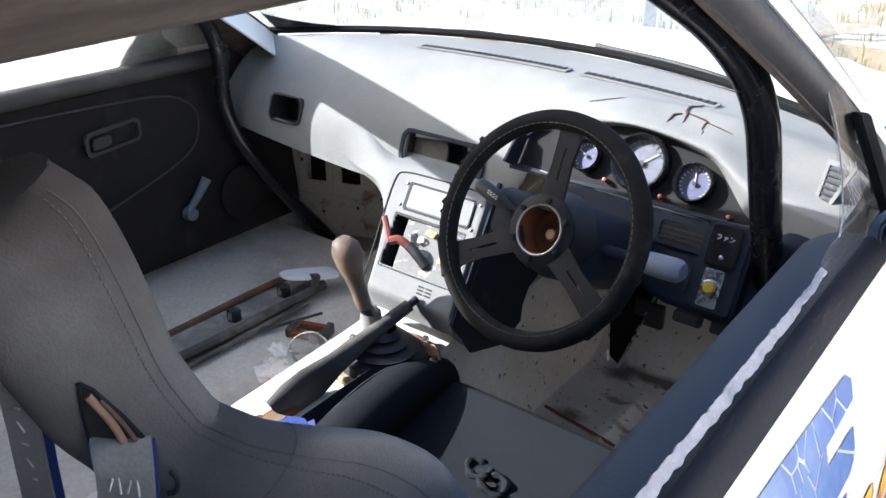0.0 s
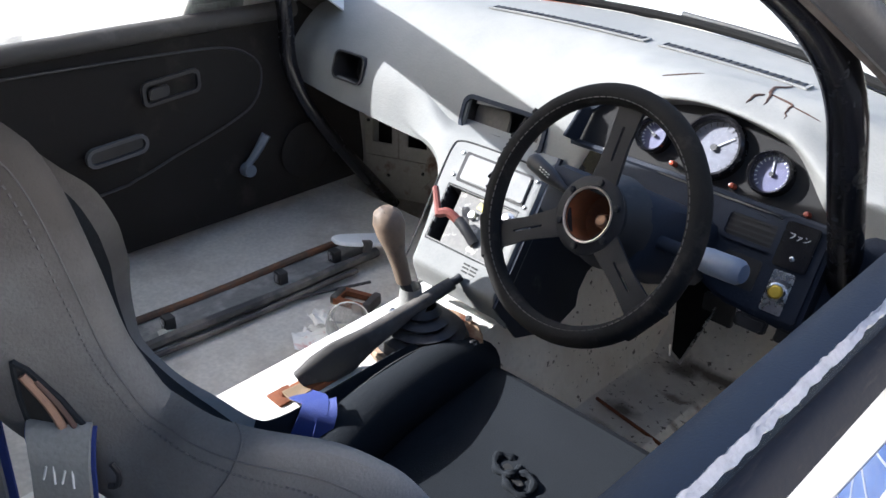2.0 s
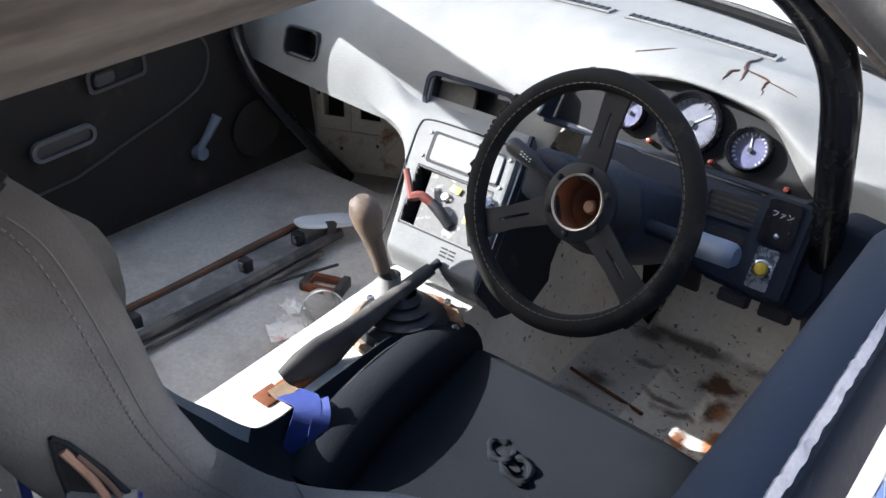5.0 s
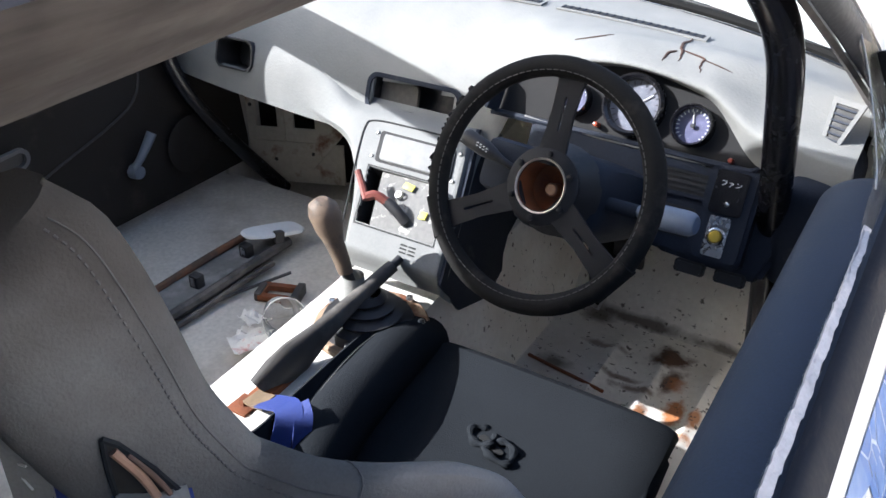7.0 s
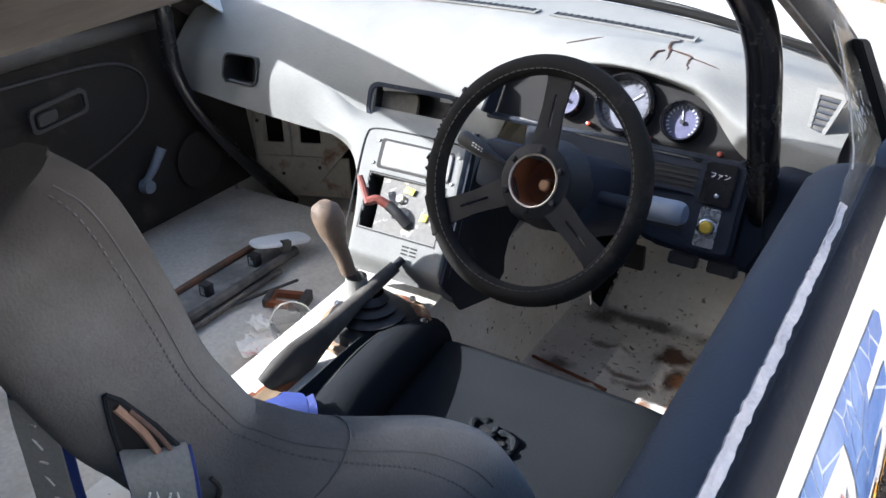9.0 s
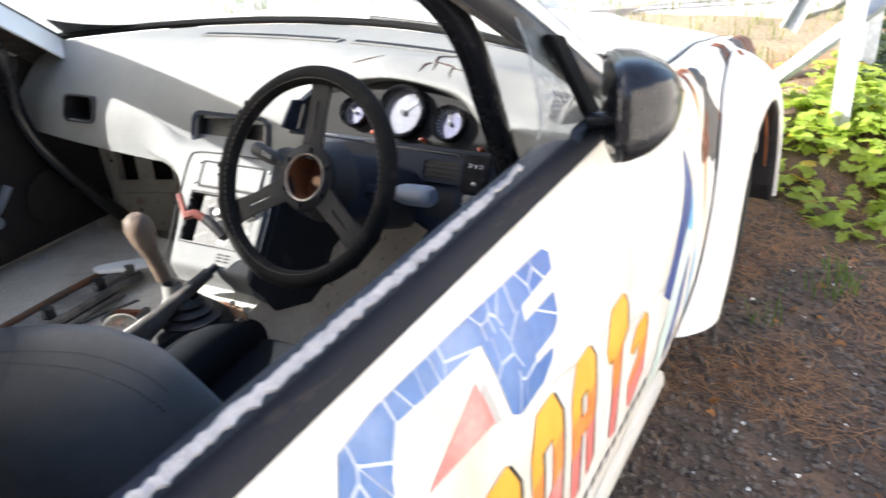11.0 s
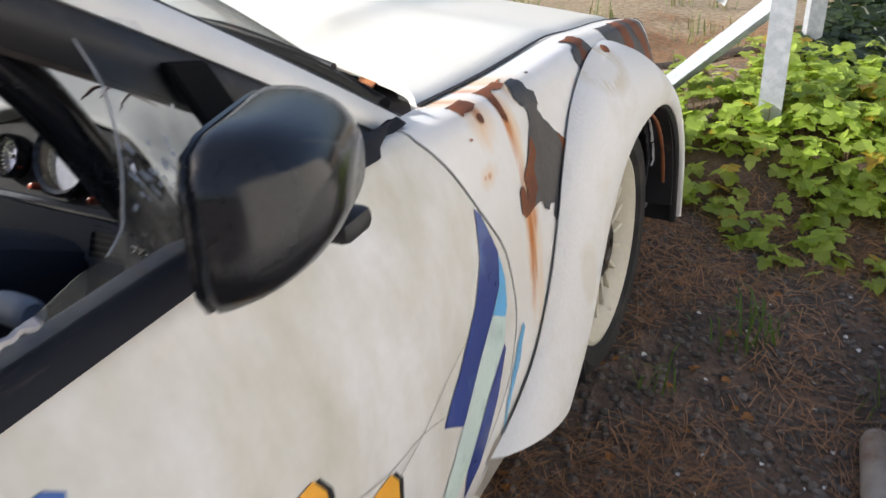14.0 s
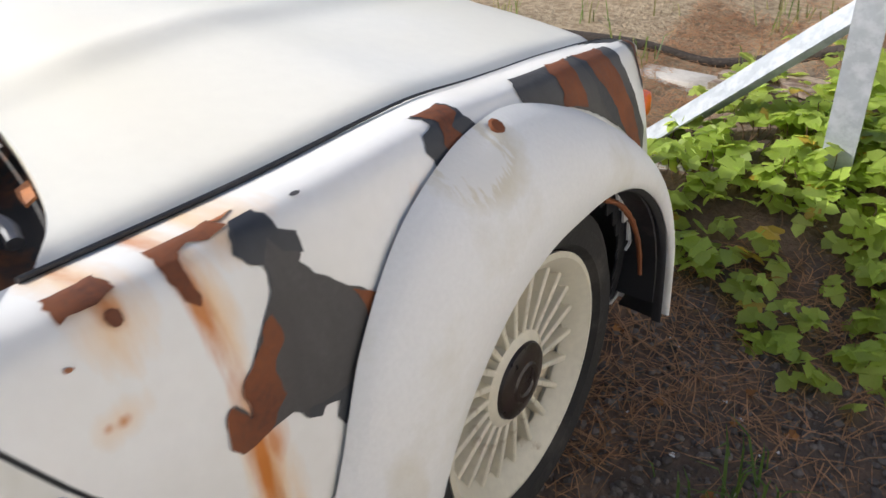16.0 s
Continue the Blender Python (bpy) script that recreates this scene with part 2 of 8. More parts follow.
def glass_mat(name, tint, rough=0.02, cover=0.1, ior=1.45, through_dust=False, streak=None):
    """Thin glass with dust: a clear pane with gloss, and a share of pale film."""
    m = bpy.data.materials.new(name)
    m.use_nodes = True
    nt = m.node_tree
    N, L = nt.nodes, nt.links
    N.remove(N["Principled BSDF"])
    clear = N.new("ShaderNodeBsdfTransparent")
    clear.inputs[0].default_value = (*tint, 1)
    gloss = N.new("ShaderNodeBsdfGlossy")
    gloss.inputs["Roughness"].default_value = rough
    lw = N.new("ShaderNodeLayerWeight")
    lw.inputs["Blend"].default_value = 0.5
    rise = N.new("ShaderNodeMath")
    rise.operation = "POWER"
    rise.inputs[1].default_value = 5.0
    L.new(lw.outputs["Facing"], rise.inputs[0])
    f0 = ((ior - 1) / (ior + 1)) ** 2
    fr = N.new("ShaderNodeMath")
    fr.operation = "MULTIPLY_ADD"
    fr.inputs[1].default_value, fr.inputs[2].default_value = 1 - f0, f0
    L.new(rise.outputs[0], fr.inputs[0])
    mx = N.new("ShaderNodeMixShader")
    L.new(fr.outputs[0], mx.inputs[0])
    L.new(clear.outputs[0], mx.inputs[1])
    L.new(gloss.outputs[0], mx.inputs[2])
    dust = N.new("ShaderNodeBsdfTranslucent" if through_dust else "ShaderNodeBsdfDiffuse")
    dust.inputs[0].default_value = (0.6, 0.6, 0.58, 1)
    tc = N.new("ShaderNodeTexCoord")
    nz = N.new("ShaderNodeTexNoise")
    nz.inputs["Scale"].default_value, nz.inputs["Detail"].default_value = 9, 9
    if streak is None:
        L.new(tc.outputs["Object"], nz.inputs["Vector"])
    else:
        mp = N.new("ShaderNodeMapping")
        mp.inputs["Scale"].default_value = streak
        mp.inputs["Rotation"].default_value = (radians(35), 0, 0)
        L.new(tc.outputs["Object"], mp.inputs["Vector"])
        L.new(mp.outputs["Vector"], nz.inputs["Vector"])
    mr = N.new("ShaderNodeMapRange")
    mr.inputs["From Min"].default_value, mr.inputs["From Max"].default_value = 0.4, 0.75
    mr.inputs["To Min"].default_value, mr.inputs["To Max"].default_value = cover * 0.4, cover * 2
    L.new(nz.outputs["Fac"], mr.inputs["Value"])
    m2 = N.new("ShaderNodeMixShader")
    L.new(mr.outputs[0], m2.inputs[0])
    L.new(mx.outputs[0], m2.inputs[1])
    L.new(dust.outputs[0], m2.inputs[2])
    L.new(m2.outputs[0], N["Material Output"].inputs["Surface"])
    return m


WHITE = mat("white_car_paint", (0.79, 0.78, 0.75), 0.32, vary=0.04, scale=3, fine=60, spot=(0.66, 0.64, 0.57), spot_at=0.66, spot_scale=3.0, spot_soft=0.25, coat=0.25, rough_vary=0.05, spot_detail=3)
FENDERWHITE = mat("chalky_white_fender_paint", (0.79, 0.78, 0.755), 0.36, vary=0.04, scale=4, fine=70, spot=(0.68, 0.66, 0.60), spot_at=0.64, spot_scale=4.0, spot_soft=0.25, coat=0.2, rough_vary=0.05, spot_detail=4)
DOORWHITE = mat("dirty_white_door_paint", (0.765, 0.757, 0.735), 0.42, vary=0.05, scale=4, fine=70, spot=(0.50, 0.475, 0.36), spot_at=0.62, spot_scale=4.5, spot_soft=0.2, streak=(1, 1.4, 0.9), spot_detail=5)
FLAREWHITE = mat("hand_painted_white_flare", (0.75, 0.745, 0.72), 0.5, vary=0.05, scale=7, fine=180, bump=0.0006, spot=(0.60, 0.575, 0.48), spot_at=0.68, spot_scale=7, spot_soft=0.16, spot_detail=5)
HOODWHITE = mat("sun_bleached_white_hood", (0.84, 0.825, 0.76), 0.35, vary=0.04, scale=2, fine=50, spot=(0.80, 0.75, 0.60), spot_at=0.62, spot_scale=1.6, spot_soft=0.3, coat=0.2, rough_vary=0.05, spot_detail=2)
RUST = mat("rust", (0.130, 0.040, 0.015), 0.8, vary=0.45, scale=10, fine=160, bump=0.0005, spot=(0.25, 0.080, 0.021), spot_at=0.56, spot_scale=11, spot_soft=0.2)
RUSTLIGHT = mat("orange_rust_stain", (0.42, 0.16, 0.05), 0.7, vary=0.3, scale=20, fine=150, spot=(0.30, 0.11, 0.04), spot_at=0.55, spot_scale=18)
PRIMER = mat("grey_bare_primer", (0.064, 0.061, 0.059), 0.55, vary=0.4, scale=16, fine=140, spot=(0.040, 0.036, 0.034), spot_at=0.55, spot_scale=7, spot_soft=0.2, streak=(1, 3, 1), bump=0.0004)
BLACK = mat("black_rubber", (0.018, 0.018, 0.02), 0.55, vary=0.35, scale=12, fine=150, spot=(0.07, 0.06, 0.055), spot_at=0.66, spot_scale=12)
BLACKGLOSS = mat("black_gloss_paint", (0.010, 0.010, 0.012), 0.22, vary=0.12, scale=14, fine=120, spot=(0.035, 0.032, 0.028), spot_at=0.74, spot_scale=25, rough_vary=0.12)
MIRRORBLACK = mat("scuffed_black_mirror_plastic", (0.013, 0.014, 0.017), 0.16, vary=0.3, scale=9, fine=130, spot=(0.045, 0.042, 0.04), spot_at=0.74, spot_scale=5, rough_vary=0.08, spot_detail=5)
PLASTIC = mat("dark_blue_grey_plastic", (0.021, 0.026, 0.038), 0.65, spec=0.15, vary=0.25, scale=7, fine=260, bump=0.0004, spot=(0.10, 0.10, 0.10), spot_at=0.68, spot_scale=9)
DOORPAD = mat("dark_door_pad", (0.040, 0.050, 0.074), 0.6, spec=0.3, vary=0.3, scale=8, fine=300, bump=0.0004, spot=(0.11, 0.11, 0.12), spot_at=0.71, spot_scale=16)
DASH = mat("dusty_grey_dash_vinyl", (0.172, 0.177, 0.172), 0.75, vary=0.14, scale=5, fine=240, bump=0.0006, spot=(0.23, 0.23, 0.219), spot_at=0.55, spot_scale=4, spot_soft=0.15)
CARDTRIM = mat("dark_brown_door_card", (0.013, 0.0115, 0.0105), 0.9, spec=0.25, vary=0.25, scale=6, fine=300, bump=0.0005, spot=(0.032, 0.028, 0.024), spot_at=0.66, spot_scale=6)
FLOORGREY = mat("dusty_grey_painted_floor", (0.44, 0.42, 0.38), 0.65, vary=0.12, scale=7, fine=110, spot=(0.24, 0.22, 0.19), spot_at=0.60, spot_scale=6, spot_soft=0.14)
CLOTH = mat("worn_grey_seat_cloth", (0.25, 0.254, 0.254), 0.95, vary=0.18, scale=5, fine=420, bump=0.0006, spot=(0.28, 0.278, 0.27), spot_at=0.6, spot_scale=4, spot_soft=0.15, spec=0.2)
# roof shade at the head and wing put into the colour, with brown grime
stain_or_shade(CLOTH, (0.052, 0.046, 0.041), [(-0.06, -0.36, 0.80, 0.62, 0.42, 0.44, 0.9), (-0.18, -0.24, 0.55, 0.16, 0.22, 0.28, 0.75)], 6, 0.45, 0.85)
CLOTHDARK = mat("black_seat_cloth", (0.016, 0.0185, 0.022), 0.95, vary=0.25, scale=6, fine=420, bump=0.0006, spec=0.1)
LEATHER = mat("worn_black_suede", (0.014, 0.0135, 0.013), 0.85, spec=0.15, vary=0.3, scale=20, fine=260, bump=0.0005, spot=(0.034, 0.030, 0.027), spot_at=0.62, spot_scale=18)
ALLOYBLACK = mat("black_anodised_spoke", (0.011, 0.012, 0.015), 0.55, spec=0.2, vary=0.2, scale=10, fine=160)
STEEL = mat("galvanised_steel", (0.36, 0.39, 0.42), 0.5, metal=0.35, vary=0.14, scale=9, fine=60, spot=(0.47, 0.50, 0.53), spot_at=0.55, spot_scale=30, spot_soft=0.1)
CHROME = mat("dull_bright_metal", (0.5, 0.5, 0.5), 0.3, metal=0.9, vary=0.2, scale=20)
BROWNKNOB = mat("sun_faded_brown_knob", (0.16, 0.115, 0.080), 0.65, vary=0.2, scale=12, fine=200, spot=(0.07, 0.055, 0.045), spot_at=0.62, spot_scale=14)
SLOTBLACK = mat("matt_black_sealant", (0.010, 0.010, 0.010), 0.9, vary=0.2, spec=0.1)
TYRE = mat("grey_black_tyre", (0.020, 0.019, 0.018), 0.85, vary=0.3, scale=12, fine=180, bump=0.0006, spot=(0.05, 0.045, 0.04), spot_at=0.6, spot_scale=8)
RIMWHITE = mat("cream_wheel_paint", (0.66, 0.62, 0.50), 0.42, vary=0.1, scale=9, fine=80, spot=(0.36, 0.28, 0.17), spot_at=0.66, spot_scale=14)
WOOD = mat("weathered_sleeper_wood", (0.56, 0.50, 0.42), 0.9, vary=0.3, scale=4, fine=40, bump=0.003, spot=(0.20, 0.16, 0.12), spot_at=0.58, spot_scale=4, streak=(6, 0.7, 6))
BELTBLUE = mat("blue_belt_webbing", (0.022, 0.040, 0.19), 0.7, vary=0.25, scale=10, fine=500, bump=0.0006)
BELTPAD = mat("grey_belt_pad", (0.25, 0.25, 0.235), 0.85, vary=0.2, scale=8, fine=300, bump=0.0005)
LETTER_W = mat("faded_white_print", (0.72, 0.72, 0.70), 0.6, vary=0.15, scale=40)
GLASS = glass_mat("windscreen_glass", (0.93, 0.96, 0.95), 0.02, 0.012)
PERSPEX = glass_mat("scuffed_clear_plastic", (0.97, 0.98, 0.99), 0.10, 0.09, 1.30, True, (2, 9, 2.5))

# ---- body side: section along the car, s from the top edge (0) to the sill (1) ----
TOP_Y = (0.40, 0.50, 0.60, 0.72, 0.95, 1.06, 1.27, 1.50, 1.66, 1.80)
TOP_Z = (0.830, 0.824, 0.815, 0.806, 0.795, 0.778, 0.745, 0.692, 0.610, 0.52)
S_K = (0, 0.08, 0.14, 0.19, 0.28, 0.38, 0.50, 0.62, 0.76, 0.90, 1.0)


def surf(y, s, out=0.0):
    """A point of the right flank, out metres proud of it."""
    zt = itp(y, TOP_Y, TOP_Z)
    fen_x = (0.715, 0.755, 0.777, 0.793, 0.809, 0.822, 0.831, 0.834, 0.831, 0.818, 0.790)
    fen_z = (zt, zt + 0.005, zt + 0.001, zt - 0.018, zt - 0.065, zt - 0.125, zt - 0.20, zt - 0.29, 0.42, 0.32, 0.26)
    dor_x = (0.748, 0.762, 0.772, 0.781, 0.800, 0.817, 0.830, 0.834, 0.830, 0.818, 0.795)
    dor_z = (0.848, 0.842, 0.826, 0.805, 0.765, 0.715, 0.64, 0.56, 0.43, 0.32, 0.265)
    w = smooth(0.28, 0.50, y)
    nose = itp(y, (1.15, 1.4, 1.6, 1.75, 1.85), (1.0, 0.985, 0.95, 0.90, 0.80))
    turn_in = itp(y, (1.15, 1.38, 1.5, 1.6, 1.675), (1.0, 0.982, 0.938, 0.882, 0.828))
    X = [(a + (b - a) * w) * (nose + (turn_in - nose) * min(1, k / 3)) for k, (a, b) in enumerate(zip(dor_x, fen_x))]
    Z = [a + (b - a) * w for a, b in zip(dor_z, fen_z)]
    for k in range(3, 11):
        Z[k] = min(Z[k], Z[k - 1] - 0.012)
    p = Vector((itp(s, S_K, X), y, itp(s, S_K, Z)))
    if out:
        e = 0.004
        a = surf(y, max(0, s - e)) - surf(y, min(1, s + e))
        n = a.cross(surf(y + e, s) - surf(y - e, s)).normalized()
        n = -n if n.x < 0 else n
        p += n * out
    return p


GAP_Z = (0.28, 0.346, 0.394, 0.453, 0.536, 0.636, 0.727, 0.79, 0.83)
GAP_Y = (0.30, 0.361, 0.439, 0.500, 0.522, 0.502, 0.447, 0.412, 0.385)


def gap(s):
    y = 0.42
    for _ in range(8):
        y = itp(surf(y, s).z, GAP_Z, GAP_Y)
    return y


def outline(poly, wobble=0.0, step=0.012, seed=0):
    """Closed outline cut into short steps, with a ragged edge."""
    out = []
    n = len(poly)
    for i in range(n):
        a, b = Vector(poly[i]), Vector(poly[(i + 1) % n])
        k = max(1, int((b - a).length / step))
        for j in range(k):
            p = a.lerp(b, j / k)
            if wobble:
                q = noise.noise_vector(Vector((p.x * 60, p.y * 60, seed))) + noise.noise_vector(Vector((p.x * 17, p.y * 17, seed + 5))) * 1.6
                p = p + Vector((q.x, q.y)) * wobble
            out.append((p.x, p.y))
    return out


def decal(name, poly, place, material, parent, lift=0.0012, wobble=0.0, step=0.012, label="", seed=0, cell=0.015):
    """A thin skin in the outline poly laid on a surface place(a, b, lift)."""
    bm = bmesh.new()
    pts = outline(poly, wobble, step, seed)
    vs = [bm.verts.new((x, y, 0)) for x, y in pts]
    bm.faces.new(vs)
    xs, ys = [p[0] for p in pts], [p[1] for p in pts]
    for k in range(int(min(xs) / cell), int(max(xs) / cell) + 1):
        bmesh.ops.bisect_plane(bm, geom=bm.verts[:] + bm.edges[:] + bm.faces[:], plane_co=(k * cell, 0, 0), plane_no=(1, 0, 0))
    for k in range(int(min(ys) / cell), int(max(ys) / cell) + 1):
        bmesh.ops.bisect_plane(bm, geom=bm.verts[:] + bm.edges[:] + bm.faces[:], plane_co=(0, k * cell, 0), plane_no=(0, 1, 0))
    bmesh.ops.triangulate(bm, faces=bm.faces)
    for v in bm.verts:
        v.co = place(v.co.x, v.co.y, lift)
    return part(name, bm, material, parent, label)


# ---- the car ----
car = thing("rally_car", "abandoned white rally car with rust, peeling paint and faded stickers", "car")

# hood
HOOD_Y1 = 1.60


def hood_back(x):
    return itp(abs(x), (0, 0.26, 0.50, 0.62, 0.68, 0.712), (0.728, 0.693, 0.632, 0.588, 0.552, 0.512))


def hood_pt(u, v):
    x = (u * 2 - 1) * 0.709
    a = abs(x) / 0.709
    y0 = hood_back(x)
    y1 = HOOD_Y1 - 0.10 * a ** 3
    y = y0 + (y1 - y0) * v
    xs = x * itp(y, (1.15, 1.4, 1.6, 1.75), (1.0, 0.985, 0.95, 0.90))
    crown = 0.045 * (1 - a ** 2.2) + 0.010 * smooth(0.66, 0.54, a)
    lip = -0.012 * smooth(0.97, 1.0, a)
    crown += 0.0035 * smooth(0.055, 0.0, abs(a - 0.56)) * smooth(0.04, 0.15, v) * smooth(1.0, 0.85, v)
    return Vector((xs, y, itp(y, TOP_Y, TOP_Z) + 0.004 + crown * itp(v, (0, 0.15, 0.8, 1), (0.75, 1, 1, 0.5)) + lip - 0.02 * smooth(0.93, 1, v)))


hood = part("hood", grid(hood_pt, 96, 40, thick=0.012, out=(0, 0, 1)), HOODWHITE, car, "bleached white hood with yellowed lacquer")
part("hood_seal", tube([surf(0.505 + 0.05 * k, 0.0) + Vector((0.002, 0, 0.0032)) for k in range(23)], lambda u: 0.0028 - 0.0019 * smooth(0.2, 0.6, u), 8, 2), BLACK, car, "black gap seal along the hood edge")

# front fender (both sides) and wings
ARCH_C = (1.065, 0.35)


def fender_pt(u, v):
    y0 = gap(v) + 0.005
    y = y0 + (1.610 - y0) * u
    return surf(y, v)


def open_arch(u, v):
    p = fender_pt(u, v)
    if 0.43 < p.y < 0.80 and p.z < 0.372 - 0.22 * (p.y - 0.43):
        return False
    return not (math.hypot(p.y - ARCH_C[0], p.z - ARCH_C[1]) < 0.30 or (abs(p.y - ARCH_C[0]) < 0.30 and p.z < ARCH_C[1]) or (ARCH_C[0] < p.y < 1.40 and p.z < 0.42))


fender = part("front_fender", grid(fender_pt, 90, 36, thick=0.004, keep=open_arch, out=(1, 0, 0.2)), FENDERWHITE, car, "white front fender with peeled paint and rust")
def inner_arch(u, v):
    p = fender_pt(u, v)
    return 1.12 < p.y < 1.56 and p.z < 0.72 and math.hypot(p.y - ARCH_C[0], p.z - ARCH_C[1]) > 0.275


part("inner_wing", grid(lambda u, v: fender_pt(u, v) - Vector((0.008, 0, 0)), 90, 36, thick=0.003, keep=inner_arch, out=(1, 0, 0.2)), BLACK, car, "black skin inside the wing")
bm = grid(lambda u, v: Vector((-fender_pt(u, v).x, *fender_pt(u, v).yz)), 60, 24, thick=0.004, keep=open_arch, out=(-1, 0, 0.2))
part("front_fender", bm, WHITE, car)

# nose and bumper
def nose_pt(u, v):
    x = (u * 2 - 1)
    a = abs(x)
    z = 0.59 - 0.38 * v
    y = 1.53 + 0.10 * math.sin(math.pi * min(1, v * 0.8 + 0.1)) - 0.16 * a ** 4
    return Vector((x * (0.700 + 0.02 * v), y, z - 0.03 * a ** 2))


bumper = part("front_bumper", grid(nose_pt, 40, 14, thick=0.006, out=(0, 1, 0)), WHITE, car, "white front bumper")
part("indicator_lamp", box(0.655, 0.720, 1.590, 1.655, 0.512, 0.560, 0.012), mat("amber_lens", (0.75, 0.13, 0.02), 0.15, vary=0.1, scale=30), car, "amber corner indicator lens")

# driver door skin
DOOR_Y0 = -0.92


def door_pt(u, v):
    y1 = gap(v)
    return surf(DOOR_Y0 + (y1 - DOOR_Y0) * u, v)


door = part("driver_door", grid(door_pt, 70, 36, thick=0.005, out=(1, 0, 0.2)), DOORWHITE, car, "dirty white driver door with cracked stickers")
part("passenger_door", grid(lambda u, v: Vector((-door_pt(u, v).x, *door_pt(u, v).yz)), 40, 20, thick=0.005, out=(-1, 0, 0.2)), WHITE, car)
part("door_shut_line", tube([surf(gap(0.06 + 0.047 * k) + 0.002, 0.06 + 0.047 * k, -0.0040) for k in range(20)], 0.0032, 6, 2), BLACK, car, "dark gap at the door's front edge")

# rear quarter, closing the shell behind the camera's view
for sx in (1, -1):
    part("rear_quarter", grid(lambda u, v: Vector((sx * surf(-0.5, v).x * (1 - 0.08 * u * u), -0.925 - 1.3 * u, surf(-0.5, v).z)), 16, 16, thick=0.005, out=(sx, 0, 0.2)), WHITE, car)
    part("sill", box(sx * 0.80 - 0.03, sx * 0.80 + 0.016, -1.2, 0.44, 0.235, 0.275, 0.012), WHITE, car, "white sill under the door")

# roof, rails, pillars and windscreen
def pil_line(y):
    """Edge of the windscreen along the right pillar."""
    return Vector((0.62 + 0.2 * y, y, 1.125 - 0.6375 * y + 0.012 * math.sin(math.pi * (y + 0.22) / 0.72)))


def roof_pt(u, v):
    x = (u * 2 - 1)
    y = -0.24 - 1.1 * v - 0.04 * x * x + 0.04
    return Vector((x * 0.572, y, 1.262 + 0.035 * (1 - x * x) - 0.03 * v * v))


part("roof", grid(roof_pt, 20, 14, thick=0.012, out=(0, 0, 1)), WHITE, car)
RAILMAT = mat("dusty_brown_roof_rail", (0.042, 0.035, 0.031), 0.65, vary=0.4, scale=9, fine=90, spot=(0.10, 0.088, 0.078), spot_at=0.58, spot_scale=13, spot_soft=0.15, streak=(4, 0.6, 4))
for sx in (1, -1):
    f = Vector((sx, 1, 1))
    part("roof_rail", tube([Vector(p) * f for p in ((0.470, -1.30, 1.205), (0.482, -0.8, 1.216), (0.492, -0.42, 1.222), (0.500, -0.22, 1.215))], 0.032, 14, 8), RAILMAT, car, "dusty brown roof rail with worn trim")
    part("roof_side", grid(lambda u, v: Vector((0.572 - 0.06 * v + 0.008 * math.sin(math.pi * v), -0.24 - 1.1 * u, 1.262 - 0.05 * v - 0.03 * u * u)) * f, 12, 5, thick=0.012), RAILMAT, car)

    def strip(x0, z0, x1, z1, bulge, ya=0.50, yb=-0.24, f=f):
        def pt(u, v):
            p = pil_line(ya + (yb - ya) * u)
            k = bulge * math.sin(math.pi * v)
            return Vector((p.x + x0 + (x1 - x0) * v + k, p.y, p.z + z0 + (z1 - z0) * v)) * f
        return grid(pt, 26, 6, thick=0.006)
    part("windscreen_pillar", strip(0.001, -0.006, 0.023, -0.046, 0.006), WHITE, car, "white windscreen pillar")
    part("pillar_rubber", strip(-0.014, 0.001, 0.0005, -0.0045, 0.003, 0.47), BLACK, car, "black rubber strip along the glass")
    part("window_frame", strip(0.020, -0.047, 0.026, -0.100, 0.012, 0.44), BLACK, car, "black rubber window frame")
    part("pillar_trim", strip(-0.040, -0.030, 0.022, -0.100, -0.006, 0.44), RAILMAT, car, "dusty worn pillar trim")


# bare metal inside of the passenger's pillar, with clip holes
def bare_pt(u, v, h=0.0):
    q = pil_line(0.47 - 0.66 * u)
    return Vector((-(q.x - 0.012 - 0.085 * v), q.y - 0.01 * v, q.z - 0.004 - 0.055 * v - 0.02 * v * v - h))


bare = part("bare_pillar_metal", grid(bare_pt, 24, 6, thick=0.004, out=(1, -0.3, -0.3)), WHITE, car, "bare white pillar metal with clip holes")
for u_, v_ in ((0.10, 0.5), (0.16, 0.75), (0.20, 0.45), (0.30, 0.6), (0.45, 0.55), (0.62, 0.6), (0.13, 0.3)):
    q = bare_pt(u_, v_)
    nrm = (bare_pt(u_ + 0.01, v_) - q).cross(bare_pt(u_, v_ + 0.01) - q).normalized()
    nrm = -nrm if nrm.z > 0 else nrm
    part("clip_hole", lathe([(0.0, 0.0012), (0.0065, 0.0012), (0.0075, 0.0)], frame_at(q + nrm * 0.004, nrm, (0, 1, 0)), 12), BLACK, bare)

# unseen opaque walls above the belt line, added to keep light out of the cabin
for sx, ya in ((1, -1.04), (-1, -0.80)):
    part("rear_side_blank", grid(lambda u, v: Vector((sx * (0.735 - 0.185 * v), ya - 0.10 * v * (sx < 0) - (1.66 + ya) * u, 0.835 + 0.40 * v)), 6, 6, thick=0.02, out=(sx, 0, 0.3)), BLACKGLOSS, car, "unseen opaque panel in place of the rear side window")
part("tailgate_blank", grid(lambda u, v: Vector(((u * 2 - 1) * (0.72 - 0.16 * v), -1.62 + 0.32 * v, 0.86 + 0.40 * v)), 8, 6, thick=0.02, out=(0, -1, 0)), BLACKGLOSS, car, "unseen opaque panel in place of the rear window")

